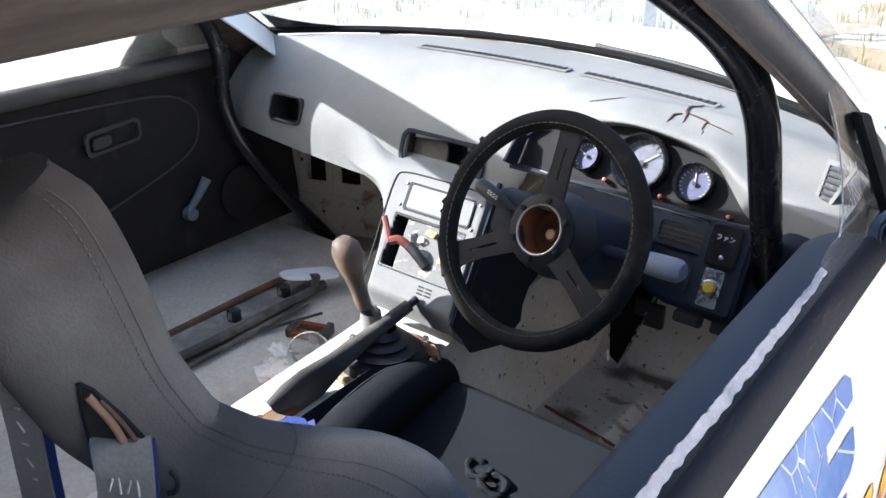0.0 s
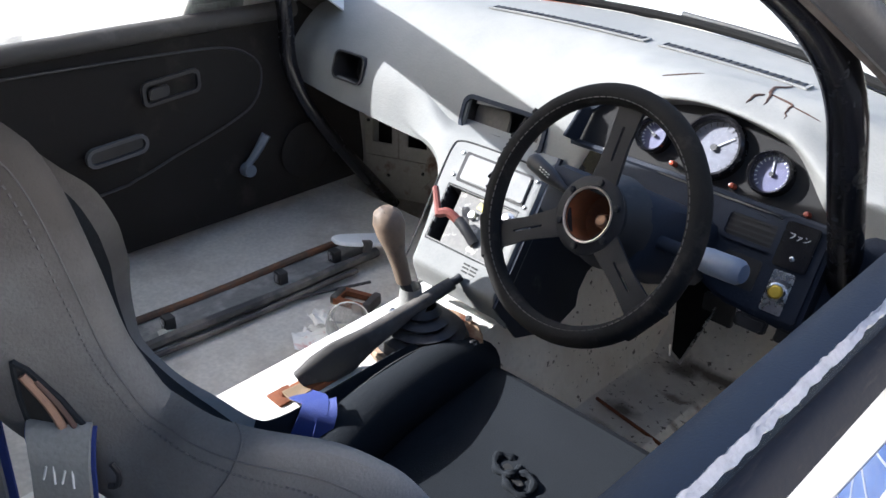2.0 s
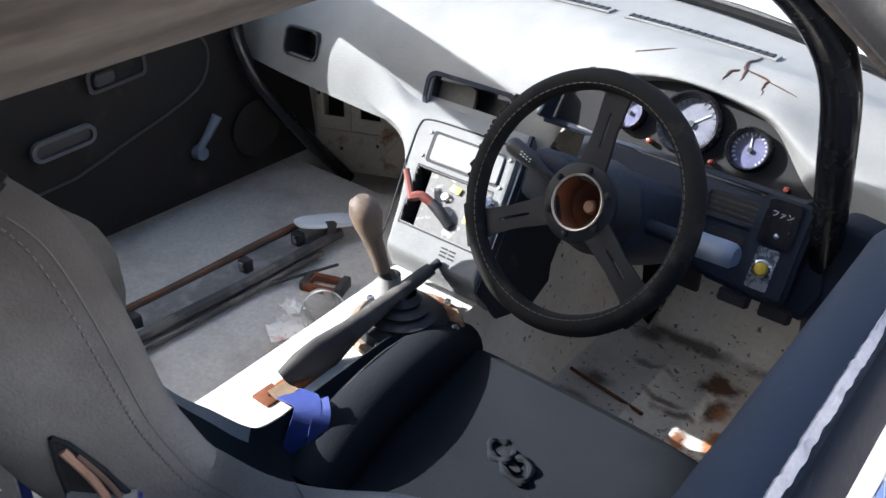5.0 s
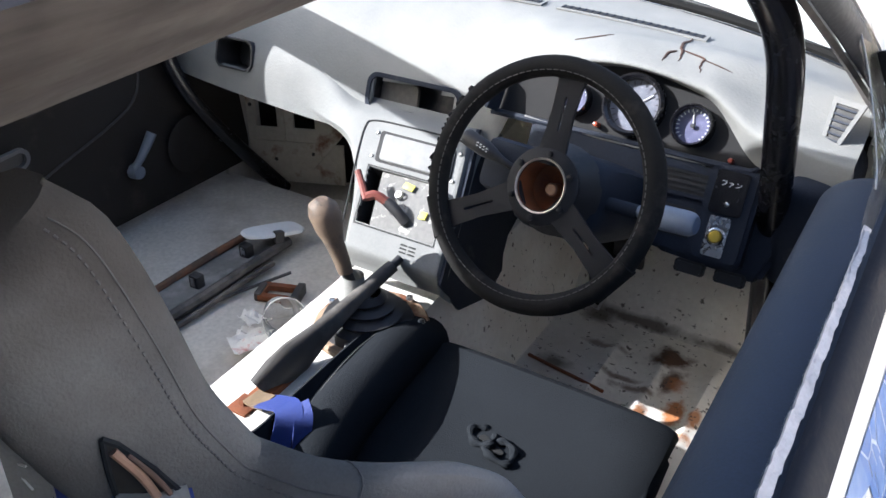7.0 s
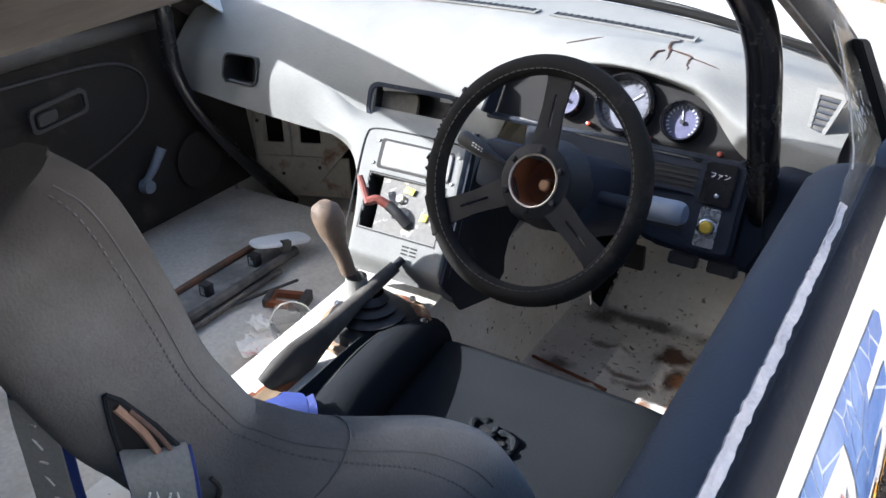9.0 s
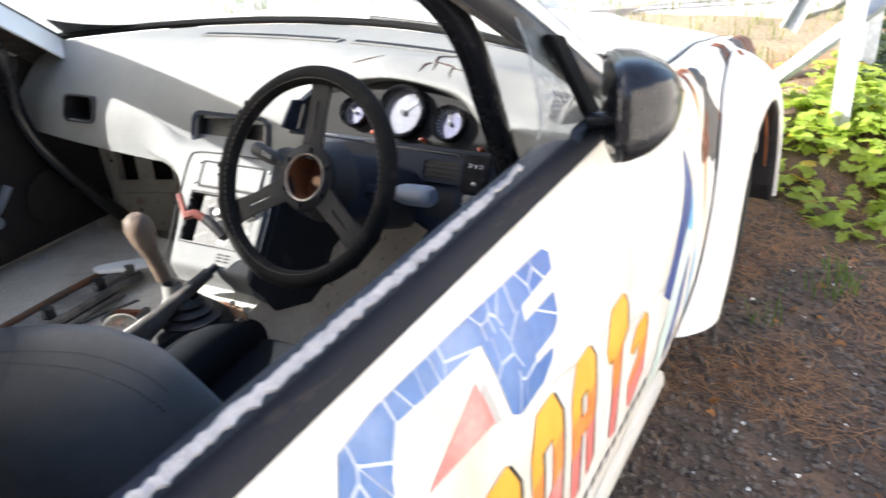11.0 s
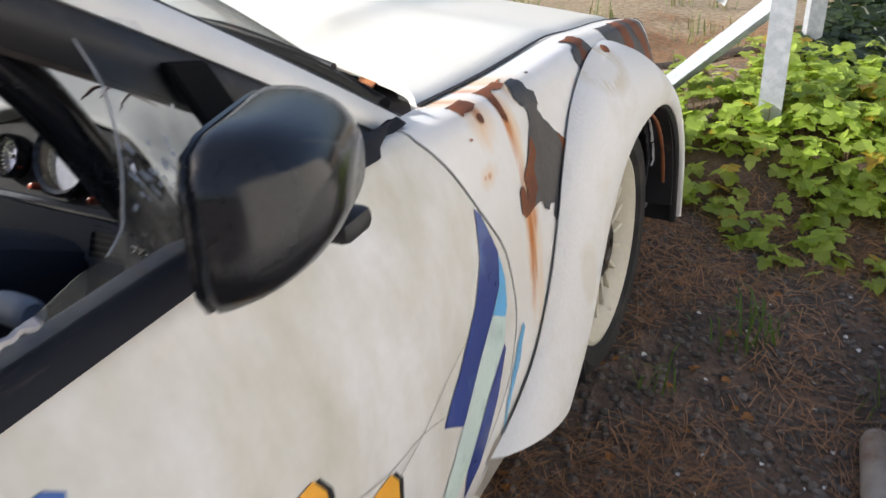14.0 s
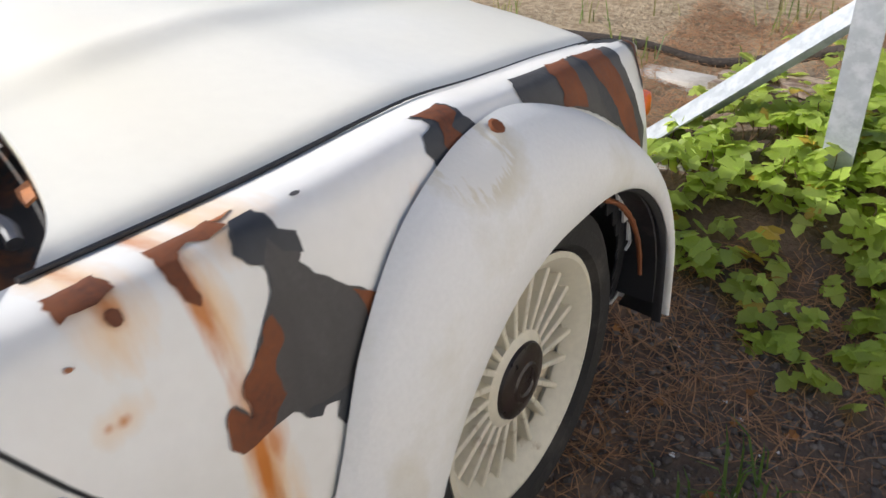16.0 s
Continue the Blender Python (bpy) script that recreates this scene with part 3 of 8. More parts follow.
# boot deck and tail
part("boot_lid", grid(lambda u, v: Vector(((u * 2 - 1) * 0.742 * (1 - 0.08 * v * v), -1.60 - 0.625 * v, 0.852 + 0.02 * (1 - (u * 2 - 1) ** 2) - 0.03 * v * v)), 16, 10, thick=0.01, out=(0, 0, 1)), WHITE, car)
part("tail_panel", grid(lambda u, v: Vector(((u * 2 - 1) * (0.69 + 0.05 * math.sin(math.pi * v)), -2.222 - 0.05 * math.sin(math.pi * v), 0.832 - 0.56 * v)), 16, 12, thick=0.01, out=(0, -1, 0)), WHITE, car)


def screen_pt(u, v):
    x = (u * 2 - 1)
    base = Vector((x * 0.708, 0.657 - 0.20 * x ** 2 - 0.012 * x ** 6, 0.870 - 0.026 * x ** 2))
    top = Vector((x * 0.570, -0.17 - 0.05 * x ** 2, 1.292 - 0.030 * x ** 2))
    return base.lerp(top, v) + Vector((0, 0.02, 0.03)) * math.sin(math.pi * v)


windscreen = part("windscreen", grid(screen_pt, 30, 16), GLASS, car, "dusty windscreen glass")
windscreen.visible_shadow = False
part("windscreen_seal", tube([screen_pt(k / 24, 0.008) for k in range(25)], 0.0085, 8, 2), SLOTBLACK, car, "black windscreen seal")

# cowl between hood and windscreen
def cowl_pt(u, v):
    x = (u * 2 - 1) * 0.70
    y0 = screen_pt(u, 0).y + 0.0
    y1 = hood_back(x) + 0.03
    return Vector((x, y0 + (y1 - y0) * v, 0.835 - 0.035 * (x / 0.7) ** 2 - 0.03 * math.sin(math.pi * v)))


COWL = mat("rusty_dark_cowl", (0.035, 0.032, 0.030), 0.7, vary=0.4, scale=10, fine=90, spot=(0.22, 0.085, 0.03), spot_at=0.55, spot_scale=8)
part("cowl_tray", grid(cowl_pt, 40, 6, thick=0.004, out=(0, 0, 1)), COWL, car, "black cowl tray with rust")
part("cowl_rust", box(-0.30, 0.12, 0.672, 0.700, 0.842, 0.848, 0.002), RUST, car, "rusty cowl flange")


def cowl_lip(x0, x1, d0, d1, drop):
    """A strip of the scuttle along the hood's rear edge, from d0 to d1 behind it."""
    def pt(u, v):
        x = x0 + (x1 - x0) * u
        w = 0.003 * noise.noise(Vector((x * 40, d1 * 90, 3)))
        return Vector((x, hood_back(x) - d0 - (d1 + w - d0) * v, hood_pt((x / 0.709 + 1) / 2, 0).z - drop - 0.004 * v))
    return grid(pt, 40, 3, thick=0.003, out=(0, 0, 1))


part("cowl_edge", cowl_lip(0.10, 0.505, 0.007, 0.027, 0.003), WHITE, car, "white painted cowl edge")
part("cowl_rust", cowl_lip(-0.05, 0.53, 0.022, 0.037, 0.006), RUST, car, "rusty cowl flange")
part("cowl_rust", cowl_lip(0.575, 0.605, 0.004, 0.016, 0.008), RUSTLIGHT, car)
part("hood_hinge", tube([(0.535, 0.525, 0.808), (0.570, 0.545, 0.815), (0.600, 0.560, 0.806), (0.62, 0.555, 0.798)], 0.008, 8, 5), mat("grey_hinge_arm", (0.20, 0.20, 0.21), 0.5, metal=0.3, vary=0.2), car, "grey hood hinge arm")
def cowl_rubber(u, v):
    q = screen_pt(0.02 + 0.96 * u, 0.0)
    return Vector((q.x, q.y + 0.004 + 0.030 * v, q.z - 0.010 - 0.012 * v + 0.003 * math.sin(math.pi * v)))


part("cowl_rubber", grid(cowl_rubber, 48, 4, thick=0.004, out=(0, 0, 1)), mat("dull_black_cowl_rubber", (0.030, 0.030, 0.031), 0.75, vary=0.3, scale=12, spot=(0.09, 0.082, 0.075), spot_at=0.6, spot_scale=9), car, "dull black cowl rubber under the glass")
def border_pt(u, v):
    k = 0.01 + 0.98 * u
    return screen_pt(k, v * (0.010 + 0.11 * abs(2 * k - 1) ** 9)) + Vector((0, 0.0015, 0.0025))


part("glass_border", grid(border_pt, 48, 4, thick=0.001, out=(0, 0.3, 1)), BLACK, car, "black border along the foot of the windscreen")
part("wiper_arm", tube([(0.55, 0.575, 0.842), (0.30, 0.650, 0.868), (0.05, 0.672, 0.880)], 0.006, 8), BLACK, car, "black wiper arm")
part("wiper_arm", tube([(-0.02, 0.682, 0.862), (-0.25, 0.652, 0.870), (-0.48, 0.585, 0.852)], 0.006, 8), BLACK, car)

# wheel flare, wheel arch and wheel
FL_OUT = catmull([(0.43, 0.358, 0), (0.520, 0.385, 0), (0.598, 0.44, 0), (0.66, 0.545, 0), (0.715, 0.655, 0), (0.80, 0.735, 0), (0.91, 0.775, 0), (1.02, 0.778, 0), (1.12, 0.748, 0), (1.23, 0.69, 0), (1.34, 0.60, 0), (1.41, 0.45, 0), (1.43, 0.275, 0)], 5)
FL_IN = catmull([(0.650, 0.302, 0), (0.712, 0.352, 0), (0.760, 0.405, 0), (0.80, 0.48, 0), (0.85, 0.545, 0), (0.92, 0.60, 0), (1.00, 0.628, 0), (1.08, 0.632, 0), (1.165, 0.625, 0), (1.255, 0.59, 0), (1.335, 0.52, 0), (1.388, 0.42, 0), (1.408, 0.28, 0)], 5)


def side_x(y, z):
    lo, hi = 0.0, 1.0
    for _ in range(18):
        mid = (lo + hi) / 2
        if surf(y, mid).z > z and mid < 0.999:
            lo = mid
        else:
            hi = mid
    return surf(y, max(lo, 0.12)).x


def flare_pt(u, v):
    k = u * (len(FL_OUT) - 1)
    i = min(int(k), len(FL_OUT) - 2)
    o, n = FL_OUT[i].lerp(FL_OUT[i + 1], k - i), FL_IN[i].lerp(FL_IN[i + 1], k - i)
    x0 = max(side_x(o.x, o.y), 0.78 * (1 - 0.5 * max(0, o.x - 1.3))) + 0.006
    if v < 0.8:
        w = v / 0.8
        x = x0 + (0.872 - x0) * math.sin(w * math.pi / 2) ** 0.6 + 0.012 * math.sin(w * math.pi) ** 0.7
        p = o.lerp(n, w)
        return Vector((x, p.x, p.y))
    w = (v - 0.8) / 0.2
    cx = Vector((ARCH_C[0], ARCH_C[1], 0))
    p = n + (n - cx).normalized() * (0.006 * w)
    return Vector((0.872 - 0.012 * math.sin(w * math.pi / 2) - 0.02 * w, p.x, p.y))


stain_or_shade(FLAREWHITE, (0.60, 0.55, 0.42), [(0.80, 0.93, 0.765, 0.2, 0.075, 0.05, 0.8), (0.86, 0.72, 0.50, 0.2, 0.03, 0.06, 0.4)], 26, 0.35, 0.35)
stain_or_shade(FLAREWHITE, (0.76, 0.755, 0.735), [(0.83, 0.92, 0.765, 0.2, 0.05, 0.03, 0.7)], 40, 1.2, 0.2, (1, 5, 1))
flare = part("wheel_flare", grid(flare_pt, 72, 20, thick=0.005, out=(1, 0, 0.3)), FLAREWHITE, car, "brush-painted white bolt-on wheel flare")
def flare_inside(u, v):
    q = flare_pt(0.04 + 0.96 * u, 0.02 + 0.83 * v)
    return Vector((q.x - 0.009, q.y + (ARCH_C[0] - q.y) * 0.035, q.z + (ARCH_C[1] - q.z) * 0.02 - 0.012 * smooth(0.9, 1, u)))


part("flare_inner", grid(flare_inside, 60, 14, thick=0.002), BLACK, flare, "black skin inside the flare")
part("wheel_arch_liner", grid(lambda u, v: Vector((0.36 + 0.50 * v, ARCH_C[0] + 0.315 * math.cos(math.pi * (1.10 - 1.13 * u)), ARCH_C[1] + 0.30 * math.sin(math.pi * (1.10 - 1.13 * u)))), 24, 4, thick=0.005), BLACK, car, "dark wheel arch liner")
part("arch_rust_lip", tube([(0.845, ARCH_C[0] + 0.285 * math.cos(a), ARCH_C[1] + 0.275 * math.sin(a)) for a in (radians(8 + 11 * k) for k in range(6))], lambda u: 0.0035 + 0.004 * abs(noise.noise(Vector((u * 9, 3, 1)))), 8, 4), RUST, car, "rusty inner arch lip")

WC = Vector((0.796, 1.065, 0.357))
wheel = thing("road_wheel", "cream-painted multi-spoke alloy wheel with a flat black tyre", "wheel", at=tuple(WC))
wm = Matrix.Translation(WC) @ Matrix.Rotation(radians(90), 4, "Y")
tyre_prof = [(0.1834, -0.155), (0.2244, -0.165), (0.2502, -0.155), (0.2598, -0.12), (0.2598, -0.02), (0.2502, 0.012), (0.2273, 0.026), (0.2025, 0.022), (0.1910, 0.006)]
part("tyre", lathe(tyre_prof, wm, 48), TYRE, wheel, "soft black tyre")
rim_prof = [(0.1823, -0.15), (0.1767, -0.13), (0.1628, -0.10), (0.1637, -0.02), (0.1730, -0.006), (0.1888, 0.006), (0.1906, 0.014), (0.1823, 0.016), (0.1637, 0.000), (0.1562, -0.018)]
part("rim", lathe(rim_prof, wm, 64), RIMWHITE, wheel)
part("wheel_disc", lathe([(0.166, -0.026), (0.12, -0.030), (0.02, -0.034)], wm, 32), mat("dirty_cream_wheel_disc", (0.50, 0.44, 0.33), 0.6, vary=0.25, scale=14, spot=(0.12, 0.09, 0.06), spot_at=0.6, spot_scale=16, spot_soft=0.1), wheel)
spoke = box(0.060, 0.176, -0.0048, 0.0048, -0.040, -0.005, 0.002, seg=1)
spoke_me = None
for k in range(22):
    m = wm @ Matrix.Rotation(2 * math.pi * k / 22, 4, "Z")
    if spoke_me is None:
        ob = part("spoke", spoke, RIMWHITE, wheel)
        spoke_me = ob.data
        spoke_me.transform(Matrix.Translation(WC))
    else:
        ob = new("spoke", spoke_me)
        ob.parent = wheel
    ob.matrix_local = Matrix.Translation(-WC) @ m
part("hub_plate", lathe([(0.0, 0.0), (0.064, 0.0), (0.072, -0.006), (0.074, -0.03)], wm, 40), RIMWHITE, wheel)
part("centre_cap", lathe([(0.0, 0.009), (0.018, 0.010), (0.021, 0.013), (0.028, 0.013), (0.031, 0.010), (0.048, 0.008), (0.056, 0.005), (0.059, -0.002)], wm, 40), mat("dull_brown_black_cap", (0.030, 0.022, 0.018), 0.35, vary=0.4, scale=20), wheel, "dark centre cap")


# ---- peeled paint, rust and stickers on the flank ----
def patch(name, poly, material, lift, wobble=0.004, label="", seed=0, parent=None):
    return decal(name, poly, surf, material, parent or fender, lift, wobble, 0.006, label, seed)


INKGREY = mat("blue_black_primer", (0.035, 0.037, 0.042), 0.55, vary=0.3, scale=12)
patch("peeled_patch", [(0.655, 0.113), (0.678, 0.110), (0.683, 0.143), (0.684, 0.173), (0.698, 0.190), (0.698, 0.220), (0.692, 0.233), (0.705, 0.263), (0.724, 0.300), (0.754, 0.337), (0.777, 0.383), (0.767, 0.413), (0.747, 0.443), (0.728, 0.467), (0.708, 0.480), (0.689, 0.510), (0.684, 0.490), (0.690, 0.467), (0.671, 0.457), (0.665, 0.470), (0.649, 0.457), (0.636, 0.433), (0.603, 0.437), (0.577, 0.440), (0.570, 0.423), (0.574, 0.380), (0.582, 0.367), (0.595, 0.398), (0.600, 0.347), (0.621, 0.317), (0.640, 0.280), (0.653, 0.250), (0.658, 0.213), (0.645, 0.197), (0.637, 0.177)], PRIMER, 0.0012, 0.003, "dark grey peeled-paint patch")
patch("rust_edge", [(0.644, 0.283), (0.648, 0.323), (0.628, 0.357), (0.630, 0.400), (0.610, 0.433), (0.577, 0.440), (0.570, 0.423), (0.574, 0.380), (0.582, 0.367), (0.595, 0.398), (0.600, 0.347), (0.621, 0.317), (0.637, 0.287)], RUST, 0.0018, 0.004, "brown rust along the peeled edge", 3)
patch("rust_edge", [(0.738, 0.320), (0.754, 0.337), (0.777, 0.383), (0.764, 0.417), (0.747, 0.427), (0.749, 0.387), (0.742, 0.353)], RUST, 0.0018, 0.004, "", 4)
patch("rust_patch", [(0.581, 0.067), (0.592, 0.030), (0.605, 0.035), (0.627, 0.022), (0.640, 0.060), (0.648, 0.117), (0.628, 0.137), (0.611, 0.117), (0.597, 0.130), (0.593, 0.163), (0.592, 0.200), (0.588, 0.222), (0.580, 0.203), (0.577, 0.167), (0.577, 0.130), (0.575, 0.097)], RUST, 0.0013, 0.003, "brown rust patch on the fender top", 5)
patch("rust_patch", [(0.630, 0.060), (0.655, 0.028), (0.690, 0.018), (0.664, 0.050), (0.668, 0.082), (0.650, 0.098), (0.640, 0.090)], RUSTLIGHT, 0.0012, 0.004, "", 39)
patch("rust_patch", [(0.513, 0.022), (0.530, 0.018), (0.541, 0.050), (0.536, 0.083), (0.542, 0.140), (0.522, 0.153), (0.502, 0.147), (0.493, 0.156), (0.493, 0.120), (0.496, 0.060)], RUST, 0.0013, 0.003, "", 6)
patch("peeled_patch", [(0.898, 0.047), (0.922, 0.035), (0.950, 0.047), (0.960, 0.110), (0.962, 0.157), (0.977, 0.190), (0.996, 0.217), (1.041, 0.207), (1.017, 0.225), (0.981, 0.235), (0.931, 0.258), (0.903, 0.268), (0.894, 0.227), (0.886, 0.187), (0.895, 0.157), (0.911, 0.147), (0.910, 0.103)], INKGREY, 0.0013, 0.003, "", 7)
patch("rust_stripe", [(0.904, 0.050), (0.948, 0.050), (0.958, 0.113), (0.954, 0.150), (0.936, 0.166), (0.956, 0.210), (0.964, 0.230), (0.928, 0.243), (0.917, 0.213), (0.915, 0.183), (0.920, 0.150), (0.914, 0.097)], RUST, 0.0018, 0.003, "brown rust stripe", 8)
patch("peeled_patch", [(1.115, 0.020), (1.153, 0.012), (1.170, 0.060), (1.222, 0.033), (1.282, 0.016), (1.357, 0.043), (1.372, 0.100), (1.372, 0.190), (1.392, 0.273), (1.422, 0.367), (1.399, 0.430), (1.339, 0.360), (1.277, 0.297), (1.206, 0.250), (1.142, 0.217), (1.078, 0.207), (1.075, 0.160), (1.091, 0.110), (1.108, 0.053)], PRIMER, 0.0012, 0.004, "", 9)
patch("rust_stripe", [(1.213, 0.045), (1.254, 0.050), (1.226, 0.130), (1.221, 0.187), (1.223, 0.250), (1.160, 0.221), (1.167, 0.180), (1.170, 0.120)], RUST, 0.0018, 0.004, "brown rust stripe", 10)
patch("rust_stripe", [(1.299, 0.030), (1.345, 0.053), (1.330, 0.147), (1.342, 0.203), (1.362, 0.270), (1.385, 0.363), (1.392, 0.413), (1.330, 0.343), (1.312, 0.280), (1.282, 0.213), (1.263, 0.160), (1.264, 0.080)], RUST, 0.0018, 0.004, "", 11)
patch("dark_stripe", [(1.256, 0.055), (1.268, 0.050), (1.272, 0.160), (1.292, 0.220), (1.318, 0.290), (1.330, 0.345), (1.290, 0.305), (1.262, 0.230), (1.250, 0.150)], INKGREY, 0.0016, 0.003, "blue-black primer stripe", 41)
patch("peeled_patch", [(1.447, 0.06), (1.50, 0.08), (1.512, 0.193), (1.50, 0.28), (1.478, 0.282), (1.470, 0.207), (1.445, 0.15)], PRIMER, 0.0012, 0.004, "", 32)
patch("rust_stripe", [(1.462, 0.08), (1.490, 0.10), (1.494, 0.18), (1.488, 0.25), (1.476, 0.20)], RUST, 0.0018, 0.003, "", 33)
# rust that has run and bled into the fender's paint
def bleed(y, s, ry, rz, strength):
    p = surf(y, s)
    return (p.x, y, p.z, 0.6, ry, rz, strength)


stain_or_shade(FENDERWHITE, (0.72, 0.47, 0.22), [bleed(0.600, 0.50, 0.030, 0.15, 0.75), bleed(0.525, 0.175, 0.036, 0.045, 0.85), bleed(0.600, 0.235, 0.022, 0.085, 0.8), bleed(0.640, 0.135, 0.032, 0.026, 0.7), bleed(0.66, 0.05, 0.05, 0.012, 0.6), bleed(0.500, 0.30, 0.030, 0.018, 0.55), bleed(0.855, 0.30, 0.018, 0.05, 0.7), bleed(0.805, 0.35, 0.016, 0.04, 0.7), bleed(0.62, 0.60, 0.018, 0.11, 0.5)], 24, 0.55, 0.9, (1, 3, 0.8))
stain_or_shade(FENDERWHITE, (0.52, 0.175, 0.025), [bleed(0.594, 0.49, 0.017, 0.135, 1.0), bleed(0.589, 0.215, 0.014, 0.068, 1.0), bleed(0.527, 0.165, 0.013, 0.016, 0.85), bleed(0.610, 0.455, 0.016, 0.03, 0.8), bleed(0.500, 0.302, 0.008, 0.006, 0.8), bleed(0.488, 0.30, 0.005, 0.005, 0.7)], 34, 0.5, 0.8, (1, 4, 0.7))
patch("dark_peel_edge", [(0.655, 0.113), (0.678, 0.110), (0.684, 0.152), (0.684, 0.176), (0.699, 0.190), (0.698, 0.226), (0.680, 0.210), (0.668, 0.178), (0.659, 0.213), (0.645, 0.197), (0.637, 0.177)], INKGREY, 0.0016, 0.003, "blue-black peeled edge", 37)
patch("dark_peel_edge", [(0.650, 0.445), (0.690, 0.455), (0.722, 0.452), (0.752, 0.425), (0.766, 0.414), (0.747, 0.446), (0.728, 0.470), (0.708, 0.483), (0.689, 0.512), (0.684, 0.490), (0.690, 0.467), (0.671, 0.459), (0.665, 0.472), (0.649, 0.459)], INKGREY, 0.0016, 0.003, "", 38)
for k, (yy, ss, r_) in enumerate(((0.722, 0.130, 0.006), (0.527, 0.177, 0.008), (0.483, 0.210, 0.004), (0.866, 0.282, 0.010), (0.843, 0.305, 0.009), (0.812, 0.335, 0.008), (0.804, 0.352, 0.010), (0.60, 0.86, 0.004))):
    patch("rust_spot", [(yy + r_ * math.cos(a), ss + 1.4 * r_ * math.sin(a)) for a in (0.7 * j for j in range(9))], (PRIMER, RUST, RUSTLIGHT, RUST, RUST, RUST, RUST, RUST)[k], 0.0014, 0.003, "", 20 + k)
for yy, ss in ((0.725, 0.487), (0.615, 0.745), (0.915, 0.245)):
    q = surf(yy, ss, 0.002)
    part("flare_bolt", lathe([(0, 0.006), (0.005, 0.005), (0.007, 0.0)], frame_at(q, (1, 0, 0.1)), 10), BLACK, flare, "dark flare bolt")
part("flare_dent", lathe([(0, 0.001), (0.008, 0.002), (0.011, 0.0)], frame_at(flare_pt(0.555, 0.03), (0.6, 0, 0.8)), 10), RUST, flare)

# stickers on the driver door
PALEBLUE = mat("bleached_sticker_backing", (0.56, 0.61, 0.70), 0.5, vary=0.12, scale=30)
FADEDBLUE = mat("faded_blue_sticker", (0.065, 0.16, 0.39), 0.4, vary=0.2, scale=7, fine=80, spot=(0.24, 0.33, 0.55), spot_at=0.60, spot_scale=9, spot_soft=0.15)
BLUE = mat("cracked_blue_sticker", (0.026, 0.105, 0.36), 0.4, vary=0.2, scale=7, fine=80, spot=(0.16, 0.27, 0.52), spot_at=0.58, spot_scale=6, spot_soft=0.15)
NAVY = mat("navy_stripe", (0.035, 0.06, 0.24), 0.4, vary=0.25, scale=10, fine=80, spot=(0.10, 0.16, 0.36), spot_at=0.62, spot_scale=9)
SKYBLUE = mat("light_blue_stripe", (0.14, 0.42, 0.72), 0.4, vary=0.15, scale=12)
MINT = mat("pale_mint_stripe", (0.58, 0.70, 0.66), 0.5, vary=0.08, scale=9, spot=(0.45, 0.56, 0.54), spot_at=0.62, spot_scale=14)
ORANGE = mat("orange_yellow_letter", (0.85, 0.42, 0.045), 0.45, vary=0.12, scale=9, fine=90, spot=(0.88, 0.55, 0.12), spot_at=0.6, spot_scale=8)
DEEPOR = mat("orange_letter", (0.85, 0.27, 0.06), 0.45, vary=0.12, scale=9)
PINK = mat("faded_pink_letter", (0.72, 0.20, 0.18), 0.5, vary=0.15, scale=9, spot=(0.76, 0.36, 0.32), spot_at=0.58, spot_scale=9)
INK = mat("black_letter_edge", (0.018, 0.018, 0.018), 0.5, vary=0.2)
SHADEGREY = mat("grey_sticker_shadow", (0.46, 0.45, 0.43), 0.6, vary=0.15, scale=10)


def zs(y, z):
    """The section parameter at a height of the door."""
    lo, hi = 0.06, 1.0
    for _ in range(18):
        mid = (lo + hi) / 2
        if surf(y, mid).z > z:
            lo = mid
        else:
            hi = mid
    return (lo + hi) / 2


def on_door(y, z, lift):
    return surf(y, zs(y, z), lift)


def cut_by(p, q, poly):
    """The part of a convex piece on the left of the line p to q."""
    out = []
    n = len(poly)
    d = q - p
    side = lambda a: d.x * (a.y - p.y) - d.y * (a.x - p.x)
    for i in range(n):
        a, c = poly[i], poly[(i + 1) % n]
        if side(a) >= 0:
            out.append(a)
        if side(a) * side(c) < 0:
            out.append(a.lerp(c, side(a) / (side(a) - side(c))))
    return out


def shards(poly, n, seed, gap_w):
    """A convex sticker field broken into cells with pale cracks between them."""
    rnd = random.Random(seed)
    xs, zz = [p[0] for p in poly], [p[1] for p in poly]
    seeds = []
    while len(seeds) < n:
        seeds.append(Vector((rnd.uniform(min(xs), max(xs)), rnd.uniform(min(zz), max(zz)))))
    for i, s in enumerate(seeds):
        cell = [Vector(p) for p in poly]
        for j, t in enumerate(seeds):
            if i != j and len(cell) > 2:
                m = (s + t) / 2
                d = (t - s).normalized()
                m = m - d * gap_w * rnd.uniform(0.3, 1.0) / 2
                cell = cut_by(m, m + Vector((-d.y, d.x)), cell)
        if len(cell) > 2:
            yield [(p.x, p.y) for p in cell]


